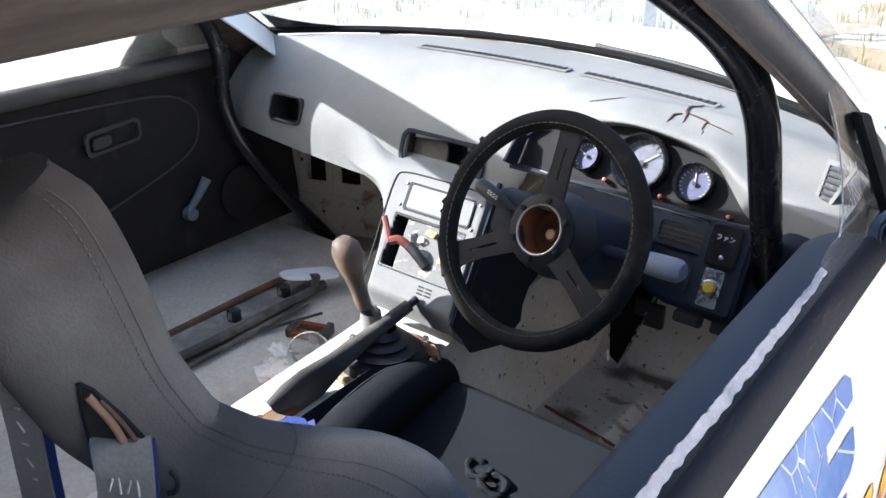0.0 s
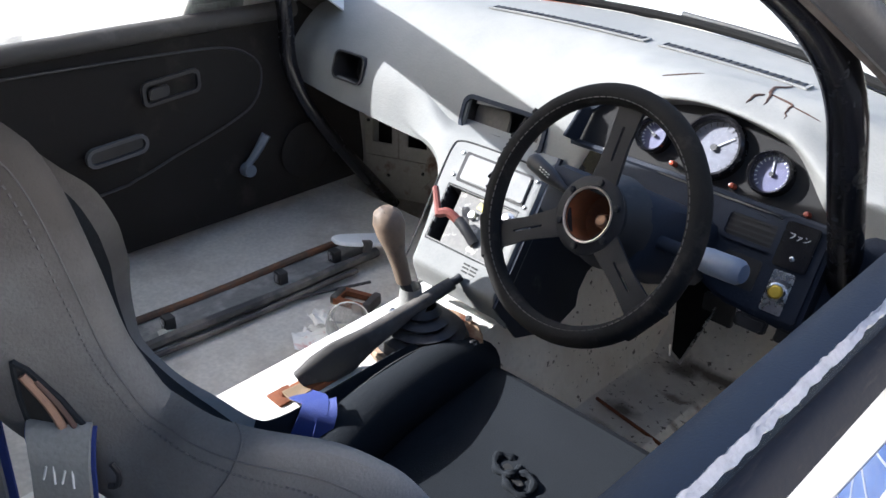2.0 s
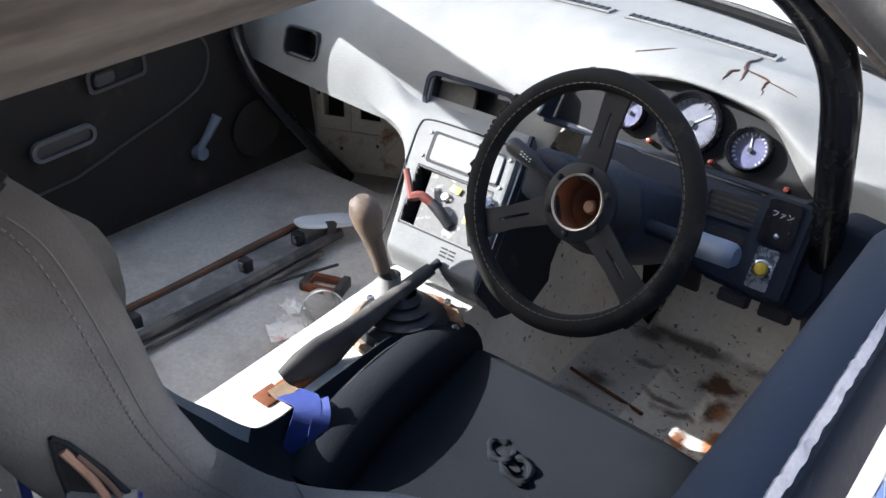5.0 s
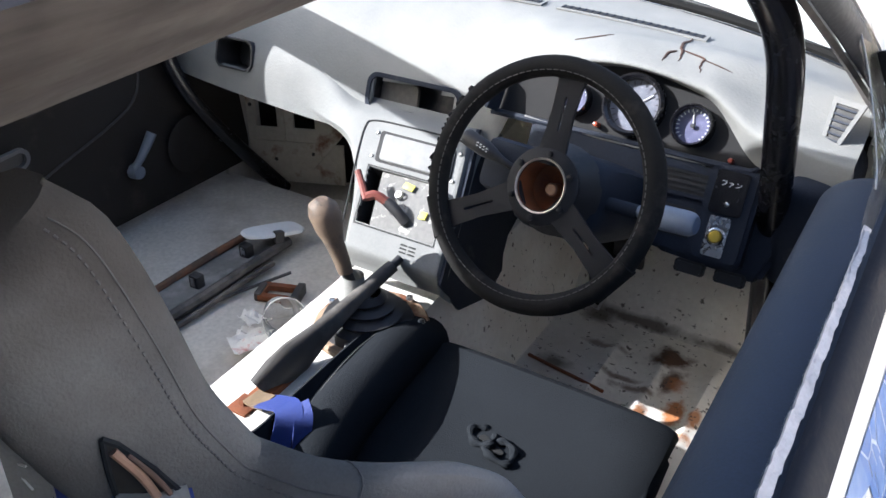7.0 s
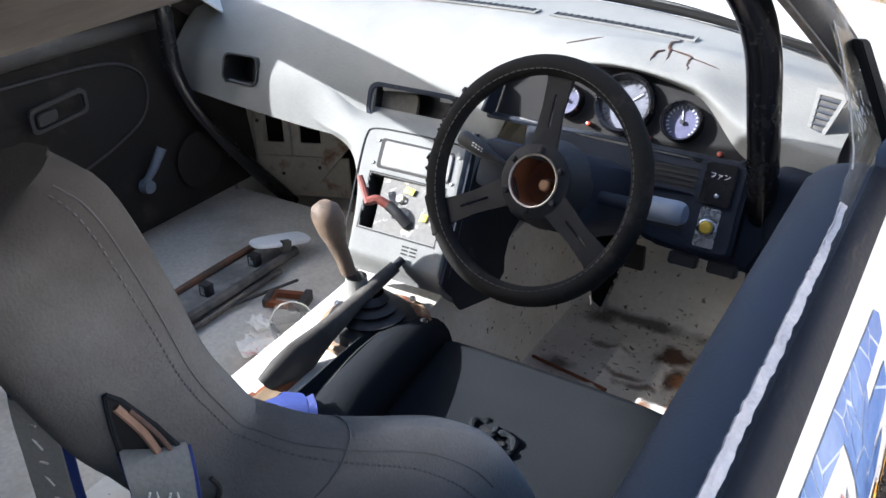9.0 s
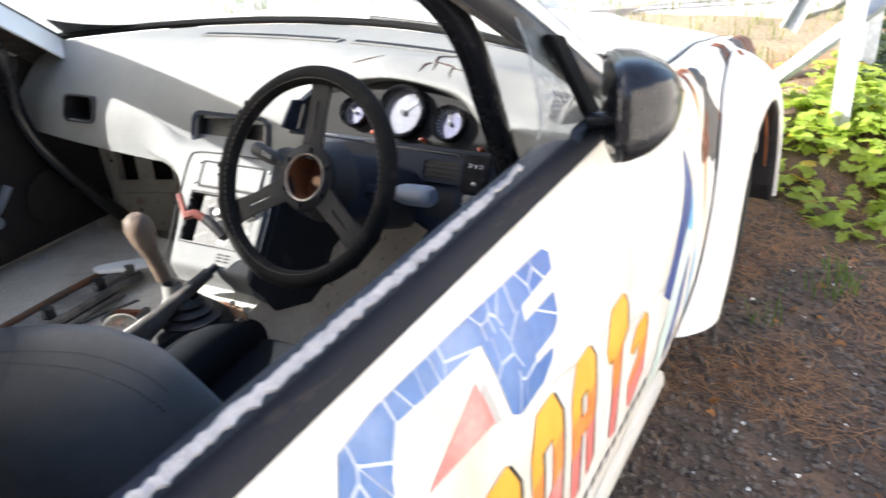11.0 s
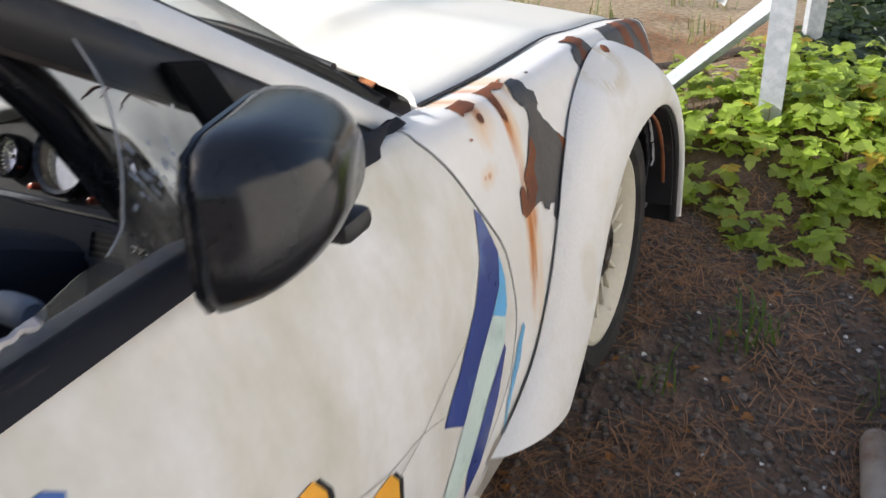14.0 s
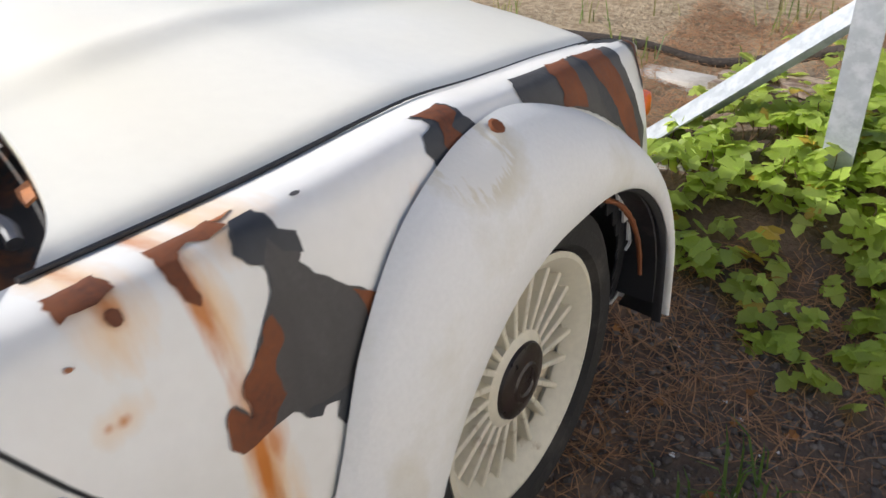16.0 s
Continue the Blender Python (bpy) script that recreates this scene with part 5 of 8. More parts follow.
def mirror(sx):
    m = thing("door_mirror", "scuffed black plastic door mirror", "mirror", "door mirrors", at=(sx * 0.86, 0.06, 0.92))
    f = Vector((sx, 1, 1))
    turn = Matrix.Translation((0.842, 0.072, 0.913)) @ Matrix.Rotation(radians(-68), 4, "Z") @ Matrix.Rotation(radians(-6), 4, "Y")
    rings = []
    for k in range(13):
        a = k / 12
        w = 0.5 * itp(a, (0, 0.10, 0.4, 0.7, 0.9, 1), (0.214, 0.224, 0.220, 0.196, 0.150, 0.105))
        h = 0.5 * itp(a, (0, 0.10, 0.4, 0.7, 0.9, 1), (0.118, 0.128, 0.122, 0.100, 0.074, 0.046))
        e = 3.0 + 2.5 * (1 - a)
        ring = []
        for j in range(32):
            t = 2 * math.pi * j / 32
            c, s = math.cos(t), math.sin(t)
            q = (abs(c) ** e + abs(s) ** e) ** (-1 / e)
            ring.append((turn @ Vector((w * c * q - 0.010 - 0.012 * a, -0.042 + 0.086 * a, h * s * q + 0.010 * a))) * f)
        rings.append(ring)
    part("housing", loft(rings), MIRRORBLACK if sx > 0 else PALEGREY, m)
    glass = [p + Vector((-0.003 * sx, -0.0015, 0)) for p in rings[0]]
    c0 = sum(glass, Vector()) / len(glass)
    bm = bmesh.new()
    bm.faces.new([bm.verts.new(c0 + (p - c0) * 0.9) for p in glass])
    bmesh.ops.solidify(bm, geom=bm.faces[:], thickness=0.002)
    part("mirror_glass", bm, mat("mirror_glass", (0.75, 0.77, 0.78), 0.04, metal=1.0, vary=0.05, rough_vary=0.03), m, "mirror glass")
    part("housing_rim", tube([rings[0][j] + (rings[0][j] - c0) * 0.012 for j in range(32)] + [rings[0][0] + (rings[0][0] - c0) * 0.012], 0.0035, 6, 1), MIRRORBLACK, m)
    part("quarter_bar", prism([(0.0, 0.0), (0.046, 0.0), (0.036, 0.125), (-0.006, 0.135)], lambda a, b, h: Vector((0.740 - 0.44 * b + h, 0.150 - 0.13 * b + a, 0.850 + b)) * f, 0.012, 0.002), SLOTBLACK, m)
    part("mount_plate", prism([(0.05, 0.852), (0.21, 0.852), (0.18, 0.868), (0.08, 0.868)], lambda a, b, h: Vector((0.745 - 0.40 * max(0, b - 0.85) + h, a, b)) * f, 0.016, 0.003), MIRRORBLACK, m)
    part("stalk", tube([Vector((0.752, 0.125, 0.866)) * f, Vector((0.80, 0.118, 0.876)) * f, Vector((0.83, 0.11, 0.89)) * f], 0.013, 12), MIRRORBLACK, m)
    part("pivot_foot", box(sx * 0.836 - 0.016, sx * 0.836 + 0.016, 0.122, 0.168, 0.842, 0.864, 0.008), BLACK, m)
    return m


mirror(1)
lm = mirror(-1)
part("sail_panel", prism([(0.03, 0.852), (0.34, 0.840), (0.24, 0.955), (0.185, 0.992), (0.11, 0.985), (0.06, 0.90)], lambda a, b, h: Vector((-(0.742 - 0.40 * max(0, b - 0.85)) + h, a, b)), 0.012, 0.002), PALEGREY, lm, "pale grey mirror sail panel")

# ---- dashboard ----
dash = thing("dashboard", "dusty grey vinyl dashboard, cracked over the instruments", "dashboard")
DX = (-0.69, -0.45, -0.20, -0.05, 0.10, 0.165, 0.34, 0.46, 0.56, 0.69)
DY = ((0.37, 0.38, 0.38, 0.38, 0.38, 0.36, 0.34, 0.34, 0.35, 0.36), (0.31, 0.315, 0.32, 0.325, 0.32, 0.305, 0.298, 0.298, 0.295, 0.30),
      (0.275, 0.27, 0.283, 0.290, 0.290, 0.285, 0.274, 0.268, 0.235, 0.210), (0.27, 0.255, 0.250, 0.255, 0.262, 0.298, 0.296, 0.288, 0.243, 0.200))
DZ = ((0.825, 0.84, 0.845, 0.845, 0.855, 0.872, 0.886, 0.884, 0.868, 0.845), (0.785, 0.795, 0.80, 0.805, 0.81, 0.855, 0.878, 0.868, 0.835, 0.815),
      (0.735, 0.73, 0.745, 0.755, 0.765, 0.825, 0.862, 0.848, 0.805, 0.80), (0.67, 0.655, 0.645, 0.648, 0.66, 0.79, 0.85, 0.83, 0.76, 0.74))


def dash_pt(u, v, out=0.0):
    x = -0.685 + 1.37 * u
    s = screen_pt((x / 0.685 + 1) / 2, 0)
    ys = [s.y - 0.012, 0.47 - 0.05 * (x / 0.685) ** 2] + [itp(x, DX, r) for r in DY]
    zs = [s.z - 0.004, 0.872 - 0.03 * (x / 0.685) ** 2] + [itp(x, DX, r) for r in DZ]
    vk = (0, 0.25, 0.45, 0.65, 0.85, 1.0)
    p = Vector((x, itp(v, vk, ys[:1] + ys[1:]), itp(v, vk, zs)))
    if out:
        e = 0.004
        n = (dash_pt(u + e, v) - dash_pt(u - e, v)).cross(dash_pt(u, min(1, v + e)) - dash_pt(u, max(0, v - e))).normalized()
        n = -n if n.z - n.y < 0 else n
        p += n * out
    return p


VENT_HOLE = (-0.482, 0.268, 0.735)
SIDE_VENT = (0.648, 0.278, 0.833)


def dash_keep(u, v):
    p = dash_pt(u, v)
    return not ((abs(p.x + 0.482) < 0.046 and abs(p.z - 0.733) < 0.028 and p.y < 0.33) or (abs(p.x + 0.057) < 0.088 and 0.694 < p.z < 0.746 and p.y < 0.33))


part("dash_top", grid(dash_pt, 150, 60, thick=0.008, keep=dash_keep, out=(0, -0.5, 1)), DASH, dash, "dusty cracked grey vinyl dash top")
# empty vent opening on the passenger's side
hv = frame_at(VENT_HOLE, (0.0, -0.93, 0.28))
hl = lambda a, b, h: hv @ Vector((a, b, h))
part("vent_cavity", ring_plate(rounded(0.098, 0.062, 0.018), rounded(0.090, 0.055, 0.016), lambda a, b, h: hl(a, b, -0.07 + h), 0.072), BLACK, dash, "empty black vent opening")
part("vent_back", prism(rounded(0.098, 0.062, 0.018), lambda a, b, h: hl(a, b, -0.07 + h), 0.004), BLACK, dash)
# demister slots in the dash top
SLOT = mat("black_slot", (0.012, 0.012, 0.012), 0.7, vary=0.2)


def slot(x0, x1, n):
    b = None
    def pl(a, c, h):
        return Vector((a, 0.475 - 0.05 * (a / 0.685) ** 2 + c, 0.8735 - 0.03 * (a / 0.685) ** 2 + h))
    k = 16
    rim_o = [(x0 + (x1 - x0) * i / k, 0.014) for i in range(k + 1)] + [(x1 - (x1 - x0) * i / k, -0.014) for i in range(k + 1)]
    rim_i = [(x0 + 0.006 + (x1 - x0 - 0.012) * i / k, 0.008) for i in range(k + 1)] + [(x1 - 0.006 - (x1 - x0 - 0.012) * i / k, -0.008) for i in range(k + 1)]
    part("demister_bed", prism(rim_i, pl, 0.0030), SLOT, dash, "black demister slot")
    part("demister_rim", ring_plate(rim_o, rim_i, pl, 0.0024), DASH, dash)
    for i in range(n):
        xm = x0 + (x1 - x0) * (i + 0.7) / (n + 0.4)
        part("demister_rib", box(xm - 0.0014, xm + 0.0014, 0.475 - 0.05 * (xm / 0.685) ** 2 - 0.008, 0.475 - 0.05 * (xm / 0.685) ** 2 + 0.008, 0.872 - 0.03 * (xm / 0.685) ** 2, 0.8774 - 0.03 * (xm / 0.685) ** 2), PLASTIC, dash)


slot(-0.26, 0.10, 26)
slot(0.13, 0.405, 20)
# side demister grille
STKDARK = mat("dusty_grey_vent_rim", (0.12, 0.122, 0.12), 0.7, vary=0.15, scale=20)
sm = frame_at(SIDE_VENT, (-0.30, -0.80, 0.52)) @ Matrix.Scale(0.82, 4)
sl = lambda a, b, h: sm @ Vector((a, b, h))
part("side_vent_rim", ring_plate([(-0.030, 0.042), (0.030, 0.042), (0.018, -0.042), (-0.014, -0.042)], [(-0.020, 0.032), (0.020, 0.032), (0.011, -0.034), (-0.008, -0.034)], sl, 0.004), STKDARK, dash, "grey side vent grille")
part("side_vent_bed", prism([(-0.021, 0.033), (0.021, 0.033), (0.012, -0.035), (-0.009, -0.035)], sl, 0.001), SLOT, dash)
for k in range(6):
    b = 0.026 - 0.011 * k
    part("side_vent_slat", box(-0.019 + 0.0018 * k, 0.019 - 0.0014 * k, b - 0.0018, b + 0.0018, 0.001, 0.005, m=sm), PLASTIC, dash)

# instrument panel under the hump
PANEL = mat("dark_grey_gauge_panel", (0.021, 0.021, 0.0215), 0.75, spec=0.15, vary=0.2, scale=10, fine=200)
gm = frame_at((0.385, 0.262, 0.800), (0, -0.88, 0.47))
gl = lambda a, b, h: gm @ Vector((a, b, h))
panel_poly = [(-0.262, -0.050), (-0.02, -0.052), (0.165, -0.054), (0.182, -0.042), (0.160, -0.012), (0.136, 0.012), (0.10, 0.035), (0.067, 0.050), (-0.019, 0.074), (-0.08, 0.074), (-0.15, 0.068), (-0.21, 0.045), (-0.252, 0.005)]
part("gauge_panel", prism(outline(panel_poly, 0, 0.02), lambda a, b, h: gl(a, b, h - 0.022), 0.006), PANEL, dash, "dark grey instrument panel")
part("panel_lip", tube([gl(a, b, -0.008) for a, b in outline(panel_poly, 0, 0.03)], 0.006, 6, 1), PLASTIC, dash)
part("panel_trim_strip", tube([gl(-0.20, -0.048, -0.006), gl(-0.02, -0.055, -0.006), gl(0.17, -0.056, -0.008)], 0.003, 8), mat("pale_trim_strip", (0.20, 0.195, 0.185), 0.5, vary=0.2), dash, "pale strip under the instruments")
FACE = mat("pale_blue_gauge_face", (0.12, 0.124, 0.155), 0.5, vary=0.3, scale=30)
FACED = mat("blue_gauge_face", (0.085, 0.085, 0.16), 0.5, vary=0.2, scale=30)
GGLASS = glass_mat("gauge_glass", (0.90, 0.92, 0.95), 0.03, 0.008, 1.2)


def gauge(a, b, r, face, needle):
    g = part("gauge", lathe([(r * 1.22, -0.018), (r * 1.22, 0.002), (r * 1.12, 0.006), (r, 0.002), (r * 0.98, -0.012)], gm @ Matrix.Translation((a, b, 0)), 36), BLACKGLOSS, dash, "round gauge with a black bezel")
    part("gauge_face", lathe([(r * 0.99, -0.012), (r * 0.5, -0.0118), (0.0005, -0.0116)], gm @ Matrix.Translation((a, b, 0)), 36), face, g, "pale gauge face")
    bm = None
    for k in range(19):
        t = radians(230 - 280 * k / 18)
        bm = box(r * 0.80, r * 0.95, -0.0007, 0.0007, -0.0114, -0.0106, m=gm @ Matrix.Translation((a, b, 0)) @ Matrix.Rotation(t, 4, "Z"), bm=bm)
    part("gauge_ticks", bm, LETTER_W if face is FACED else BLACK, g)
    part("needle", box(-r * 0.15, r * 0.8, -0.0009, 0.0009, -0.010, -0.009, m=gm @ Matrix.Translation((a, b, 0)) @ Matrix.Rotation(radians(needle), 4, "Z")), mat("needle_paint", (0.5, 0.5, 0.5), 0.5), g)
    part("needle_boss", lathe([(0, -0.006), (r * 0.13, -0.006), (r * 0.13, -0.011)], gm @ Matrix.Translation((a, b, 0)), 14), BLACK, g)
    gg = part("gauge_glass", lathe([(r * 0.99, 0.0005), (r * 0.5, 0.001), (0.0005, 0.0012)], gm @ Matrix.Translation((a, b, 0)), 24), GGLASS, g)
    gg.visible_shadow = False


gauge(-0.126, -0.003, 0.023, FACED, 150)
gauge(-0.028, 0.006, 0.040, FACE, 40)
gauge(0.067, -0.006, 0.0265, FACED, 100)
LEDRED = mat("orange_lamp_lens", (0.30, 0.06, 0.03), 0.3, vary=0.1)
for a, b in ((-0.079, -0.035), (0.021, -0.039), (0.135, -0.044)):
    part("warning_lamp", lathe([(0, 0.0), (0.0035, -0.001), (0.0045, -0.006), (0.0045, -0.016)], gm @ Matrix.Translation((a, b, 0)), 12), LEDRED, dash)

part("binnacle_side", prism([(-0.050, 0.0), (0.012, 0.0), (0.004, 0.030), (-0.050, 0.045)], lambda b, h, d: gl(-0.258 + d + 0.5 * max(0, b), b, h - 0.012), 0.006, 0.0015), PLASTIC, dash, "dark side of the instrument hood")
# cracks in the hump
CRACK = mat("brown_crack", (0.045, 0.022, 0.015), 0.9, vary=0.3)


def on_dash(x, z_v, lift):
    return dash_pt((x + 0.685) / 1.37, z_v, lift)


for pts, wid in (([(0.383, 0.267), (0.395, 0.38), (0.400, 0.483), (0.406, 0.55), (0.407, 0.658)], 0.0024), ([(0.398, 0.545), (0.387, 0.60), (0.385, 0.708)], 0.0022), ([(0.405, 0.525), (0.423, 0.542), (0.442, 0.567), (0.439, 0.617), (0.445, 0.708)], 0.0016), ([(0.233, 0.592), (0.266, 0.533), (0.289, 0.467)], 0.0014), ([(0.443, 0.575), (0.465, 0.592), (0.487, 0.60)], 0.0008)):
    line = [on_dash(q.x, q.y, 0.0002) + Vector((0.0025 * noise.noise(Vector((q.x * 90, q.y * 60, 2))), 0, 0)) for q in catmull([(a, c, 0) for a, c in pts], 6)]
    part("crack", tube(line, lambda u: 0.0003 + wid * math.sin(math.pi * min(1, u * 0.9 + 0.1)) ** 0.7, 6, 1), CRACK, dash, "dark brown crack in the vinyl")

# screen cavity in the middle
cm = frame_at((-0.057, 0.277, 0.721), (0, -0.95, 0.31))
cl = lambda a, b, h: cm @ Vector((a, b, h))
part("pod_rim", ring_plate(rounded(0.202, 0.074, 0.022), rounded(0.186, 0.058, 0.016), cl, 0.005), PLASTIC, dash, "dark rounded pod opening")
part("pod_cavity", ring_plate(rounded(0.200, 0.070, 0.018), rounded(0.190, 0.062, 0.016), lambda a, b, h: cl(a, b, h - 0.06), 0.061), BLACK, dash)
part("pod_back", prism(rounded(0.200, 0.070, 0.018), lambda a, b, h: cl(a, b, h - 0.06), 0.003), BLACK, dash)
part("pod_shelf", prism(rounded(0.085, 0.052, 0.012), lambda a, b, h: cl(a - 0.045, b - 0.002, h - 0.03), 0.006, 0.002), mat("dusty_shelf", (0.085, 0.08, 0.072), 0.8, vary=0.4), dash, "dusty grey panel inside the pod")

# centre stack: a tilted panel that leans towards the driver as it comes down
S_O, S_D, S_N = Vector((0.020, 0.232, 0.694)), Vector((0.0, -0.777, -0.629)), Vector((0, -0.629, 0.777))
st = lambda a, b, h: S_O + Vector((1, 0, 0)) * (a + 0.24 * (b - 0.1)) + S_D * b + S_N * h


def stack_edges(b):
    """Left and right edge of the stack; at its head the left edge sweeps out into the dash."""
    return (itp(b, (-0.05, 0.0, 0.012, 0.022, 0.032, 0.05, 0.07, 0.12, 0.18, 0.265), (-0.36, -0.34, -0.31, -0.26, -0.212, -0.171, -0.152, -0.131, -0.121, -0.115)),
            itp(b, (-0.05, 0.0, 0.05, 0.265), (0.13, 0.108, 0.100, 0.092)))


def stack_pt(u, v):
    b = -0.05 + 0.315 * v
    left, right = stack_edges(b)
    a = left + (right - left) * u
    drop = 0.026 * (1 - smooth(0, 0.10, u)) ** 2 + 0.03 * smooth(0.94, 1.0, u) ** 2
    p = st(a, b, -0.004 - drop - 0.022 * smooth(0.0, -0.05, b) - 0.035 * smooth(0.235, 0.265, b) ** 2)
    w = smooth(-0.145, -0.30, a)
    return p.lerp(dash_pt((p.x + 0.685) / 1.37, 0.80 + 0.2 * smooth(-0.05, 0.035, b), 0.003), w) if w else p


def stack_keep(u, v):
    b = -0.05 + 0.315 * v
    left, right = stack_edges(b)
    a = left + (right - left) * u
    return not (-0.094 < a < 0.066 and 0.092 < b < 0.198)


STK = mat("pale_grey_stack_frame", (0.155, 0.158, 0.156), 0.6, vary=0.14, scale=12, fine=200, spot=(0.24, 0.24, 0.23), spot_at=0.6, spot_scale=8, spot_soft=0.12)
part("stack_surround", grid(stack_pt, 72, 64, thick=0.006, keep=stack_keep, out=tuple(S_N)), DASH, dash, "pale grey centre console surround")
part("console_cheek", prism([(-0.03, 0.0), (0.255, 0.0), (0.262, -0.10), (0.20, -0.20), (0.06, -0.30), (-0.10, -0.26), (-0.06, -0.06)], lambda b, h, d: st(0.096 + d - 0.01 * (b > 0.2), b, h - 0.012), 0.006), PLASTIC, dash, "dark blue-grey console side")
# groove round the stereo panel
gpts = [(-0.117, 0.245), (-0.119, 0.18), (-0.124, 0.08), (-0.123, 0.022), (-0.108, 0.006), (-0.05, 0.002), (0.06, 0.002), (0.085, 0.006)]
part("panel_groove", tube([st(a, b, -0.0035) for a, b in gpts], 0.0018, 6, 4), SLOT, dash, "dark joint round the panel")
part("blank_recess", prism(rounded(0.158, 0.060, 0.006), lambda a, b, h: st(a - 0.007, b + 0.051, h - 0.0045), 0.0012), SLOT, dash)
part("stereo_blank", prism(rounded(0.146, 0.050, 0.005), lambda a, b, h: st(a - 0.003, b + 0.052, h - 0.004), 0.005, 0.0012), STK, dash, "scratched grey blank plate")
WELL = mat("speckled_grey_well", (0.13, 0.128, 0.122), 0.7, vary=0.3, scale=15, fine=120, spot=(0.42, 0.41, 0.38), spot_at=0.62, spot_scale=45, spot_soft=0.05)
part("well_bed", prism([(-0.070, 0.090), (0.068, 0.090), (0.068, 0.200), (-0.070, 0.200)], lambda a, b, h: st(a, b, h - 0.012 - 0.008 * (a < 0)), 0.004), WELL, dash, "recessed grey plate with dirt specks")
part("well_void", prism([(-0.100, 0.086), (0.072, 0.086), (0.072, 0.204), (-0.100, 0.204)], lambda a, b, h: st(a, b, h - 0.055), 0.004), SLOT, dash, "black open slot")
for a0, a1, b0, b1 in ((-0.097, -0.094, 0.09, 0.20), (0.066, 0.069, 0.09, 0.20), (-0.097, 0.069, 0.089, 0.092), (-0.097, 0.069, 0.198, 0.201)):
    part("well_wall", prism([(a0, b0), (a1, b0), (a1, b1), (a0, b1)], lambda a, b, h: st(a, b, h - 0.054), 0.050), SLOT, dash)
YEL = mat("yellow_tag", (0.62, 0.58, 0.10), 0.6, vary=0.1)
sbase = Matrix((Vector((1, 0, 0)), -S_D, S_N)).transposed().to_4x4()
part("yellow_tag", box(-0.011, 0.011, -0.006, 0.006, 0, 0.003, 0.0008, m=Matrix.Translation(st(-0.006, 0.109, -0.009)) @ sbase @ Matrix.Rotation(radians(-8), 4, "Z")), YEL, dash)
part("yellow_tag", box(-0.007, 0.007, -0.007, 0.007, 0, 0.003, 0.0008, m=Matrix.Translation(st(0.034, 0.152, -0.008)) @ sbase), YEL, dash)
for a, b in ((-0.092, 0.027), (-0.094, 0.073), (0.081, 0.028), (0.076, 0.080), (0.074, 0.110)):
    part("screw", lathe([(0, 0.003), (0.0024, 0.0026), (0.0036, 0)], Matrix.Translation(st(a, b, -0.003)) @ sbase, 10), CHROME, dash, "bright screw")
for k in range(6):
    a, b = 0.012 + 0.017 * (k % 2), 0.212 + 0.0065 * (k // 2)
    part("ash_slot", box(-0.0062, 0.0062, -0.0013, 0.0013, 0, 0.002, m=Matrix.Translation(st(a, b, -0.0045)) @ sbase), SLOT, dash)
REDLEV = mat("faded_red_lever", (0.17, 0.045, 0.033), 0.5, vary=0.3, scale=30)
rl = part("red_lever", tube([st(-0.093, 0.120, 0.030), st(-0.083, 0.135, 0.028), st(-0.066, 0.163, 0.024)], 0.0062, 8), REDLEV, dash, "faded red battery cut-off key")
part("lever_shaft", tube([st(-0.066, 0.158, 0.024), st(-0.05, 0.150, 0.022), st(-0.030, 0.153, 0.012)], 0.0085, 8), REDLEV, rl)
part("lever_base", tube([st(-0.032, 0.152, 0.012), st(-0.014, 0.160, 0.004), st(0.004, 0.172, -0.010)], 0.0095, 10), BLACK, rl, "black switch base")
part("switch_nut", lathe([(0.003, 0.004), (0.007, 0.004), (0.009, 0.0)], Matrix.Translation(st(-0.022, 0.128, -0.008)) @ sbase, 8), CHROME, dash)
part("knob_socket", lathe([(0, 0.02), (0.008, 0.02), (0.010, 0.014), (0.016, 0.012), (0.018, 0)], Matrix.Translation(st(0.058, 0.118, -0.004)) @ sbase, 16), CHROME, dash, "bright round switch socket")

# lower dash on the driver's side
ldx = lambda a, b, h: Matrix.Translation((0.42, 0.215, 0.709)) @ Matrix((Vector((1, 0, 0)), Vector((0, 0.45, 0.893)), Vector((0, -0.893, 0.45)))).transposed().to_4x4() @ Vector((a, b, h))
part("lower_dash", prism(outline([(-0.22, 0.055), (0.02, 0.05), (0.185, 0.02), (0.20, -0.06), (0.185, -0.105), (0.03, -0.095), (-0.05, -0.06), (-0.22, -0.05)], 0, 0.05), lambda a, b, h: ldx(a, b, h - 0.05), 0.05, 0.008), PLASTIC, dash, "dark blue-grey lower dash panel")
part("lower_vent_bed", prism(rounded(0.085, 0.036, 0.006), lambda a, b, h: ldx(a + 0.045, b + 0.014, h), 0.002), SLOT, dash)
part("lower_vent_rim", ring_plate(rounded(0.092, 0.044, 0.008), rounded(0.080, 0.032, 0.006), lambda a, b, h: ldx(a + 0.045, b + 0.014, h), 0.007), PLASTIC, dash, "small black air vent")
for k in range(4):
    b0 = 0.028 - 0.008 * k
    part("lower_vent_slat", prism([(-0.040, b0 - 0.0015), (0.040, b0 - 0.0015), (0.040, b0 + 0.0015), (-0.040, b0 + 0.0015)], lambda a, b, h: ldx(a + 0.045, b, h), 0.005), BLACK, dash)
part("switch_recess", prism(rounded(0.055, 0.045, 0.004), lambda a, b, h: ldx(a + 0.045, b - 0.045, h), 0.0015), SLOT, dash)
part("switch_pod", prism(rounded(0.075, 0.14, 0.012), lambda a, b, h: ldx(a + 0.122, b - 0.022, h - 0.02), 0.058, 0.006), PLASTIC, dash, "dark switch pod")
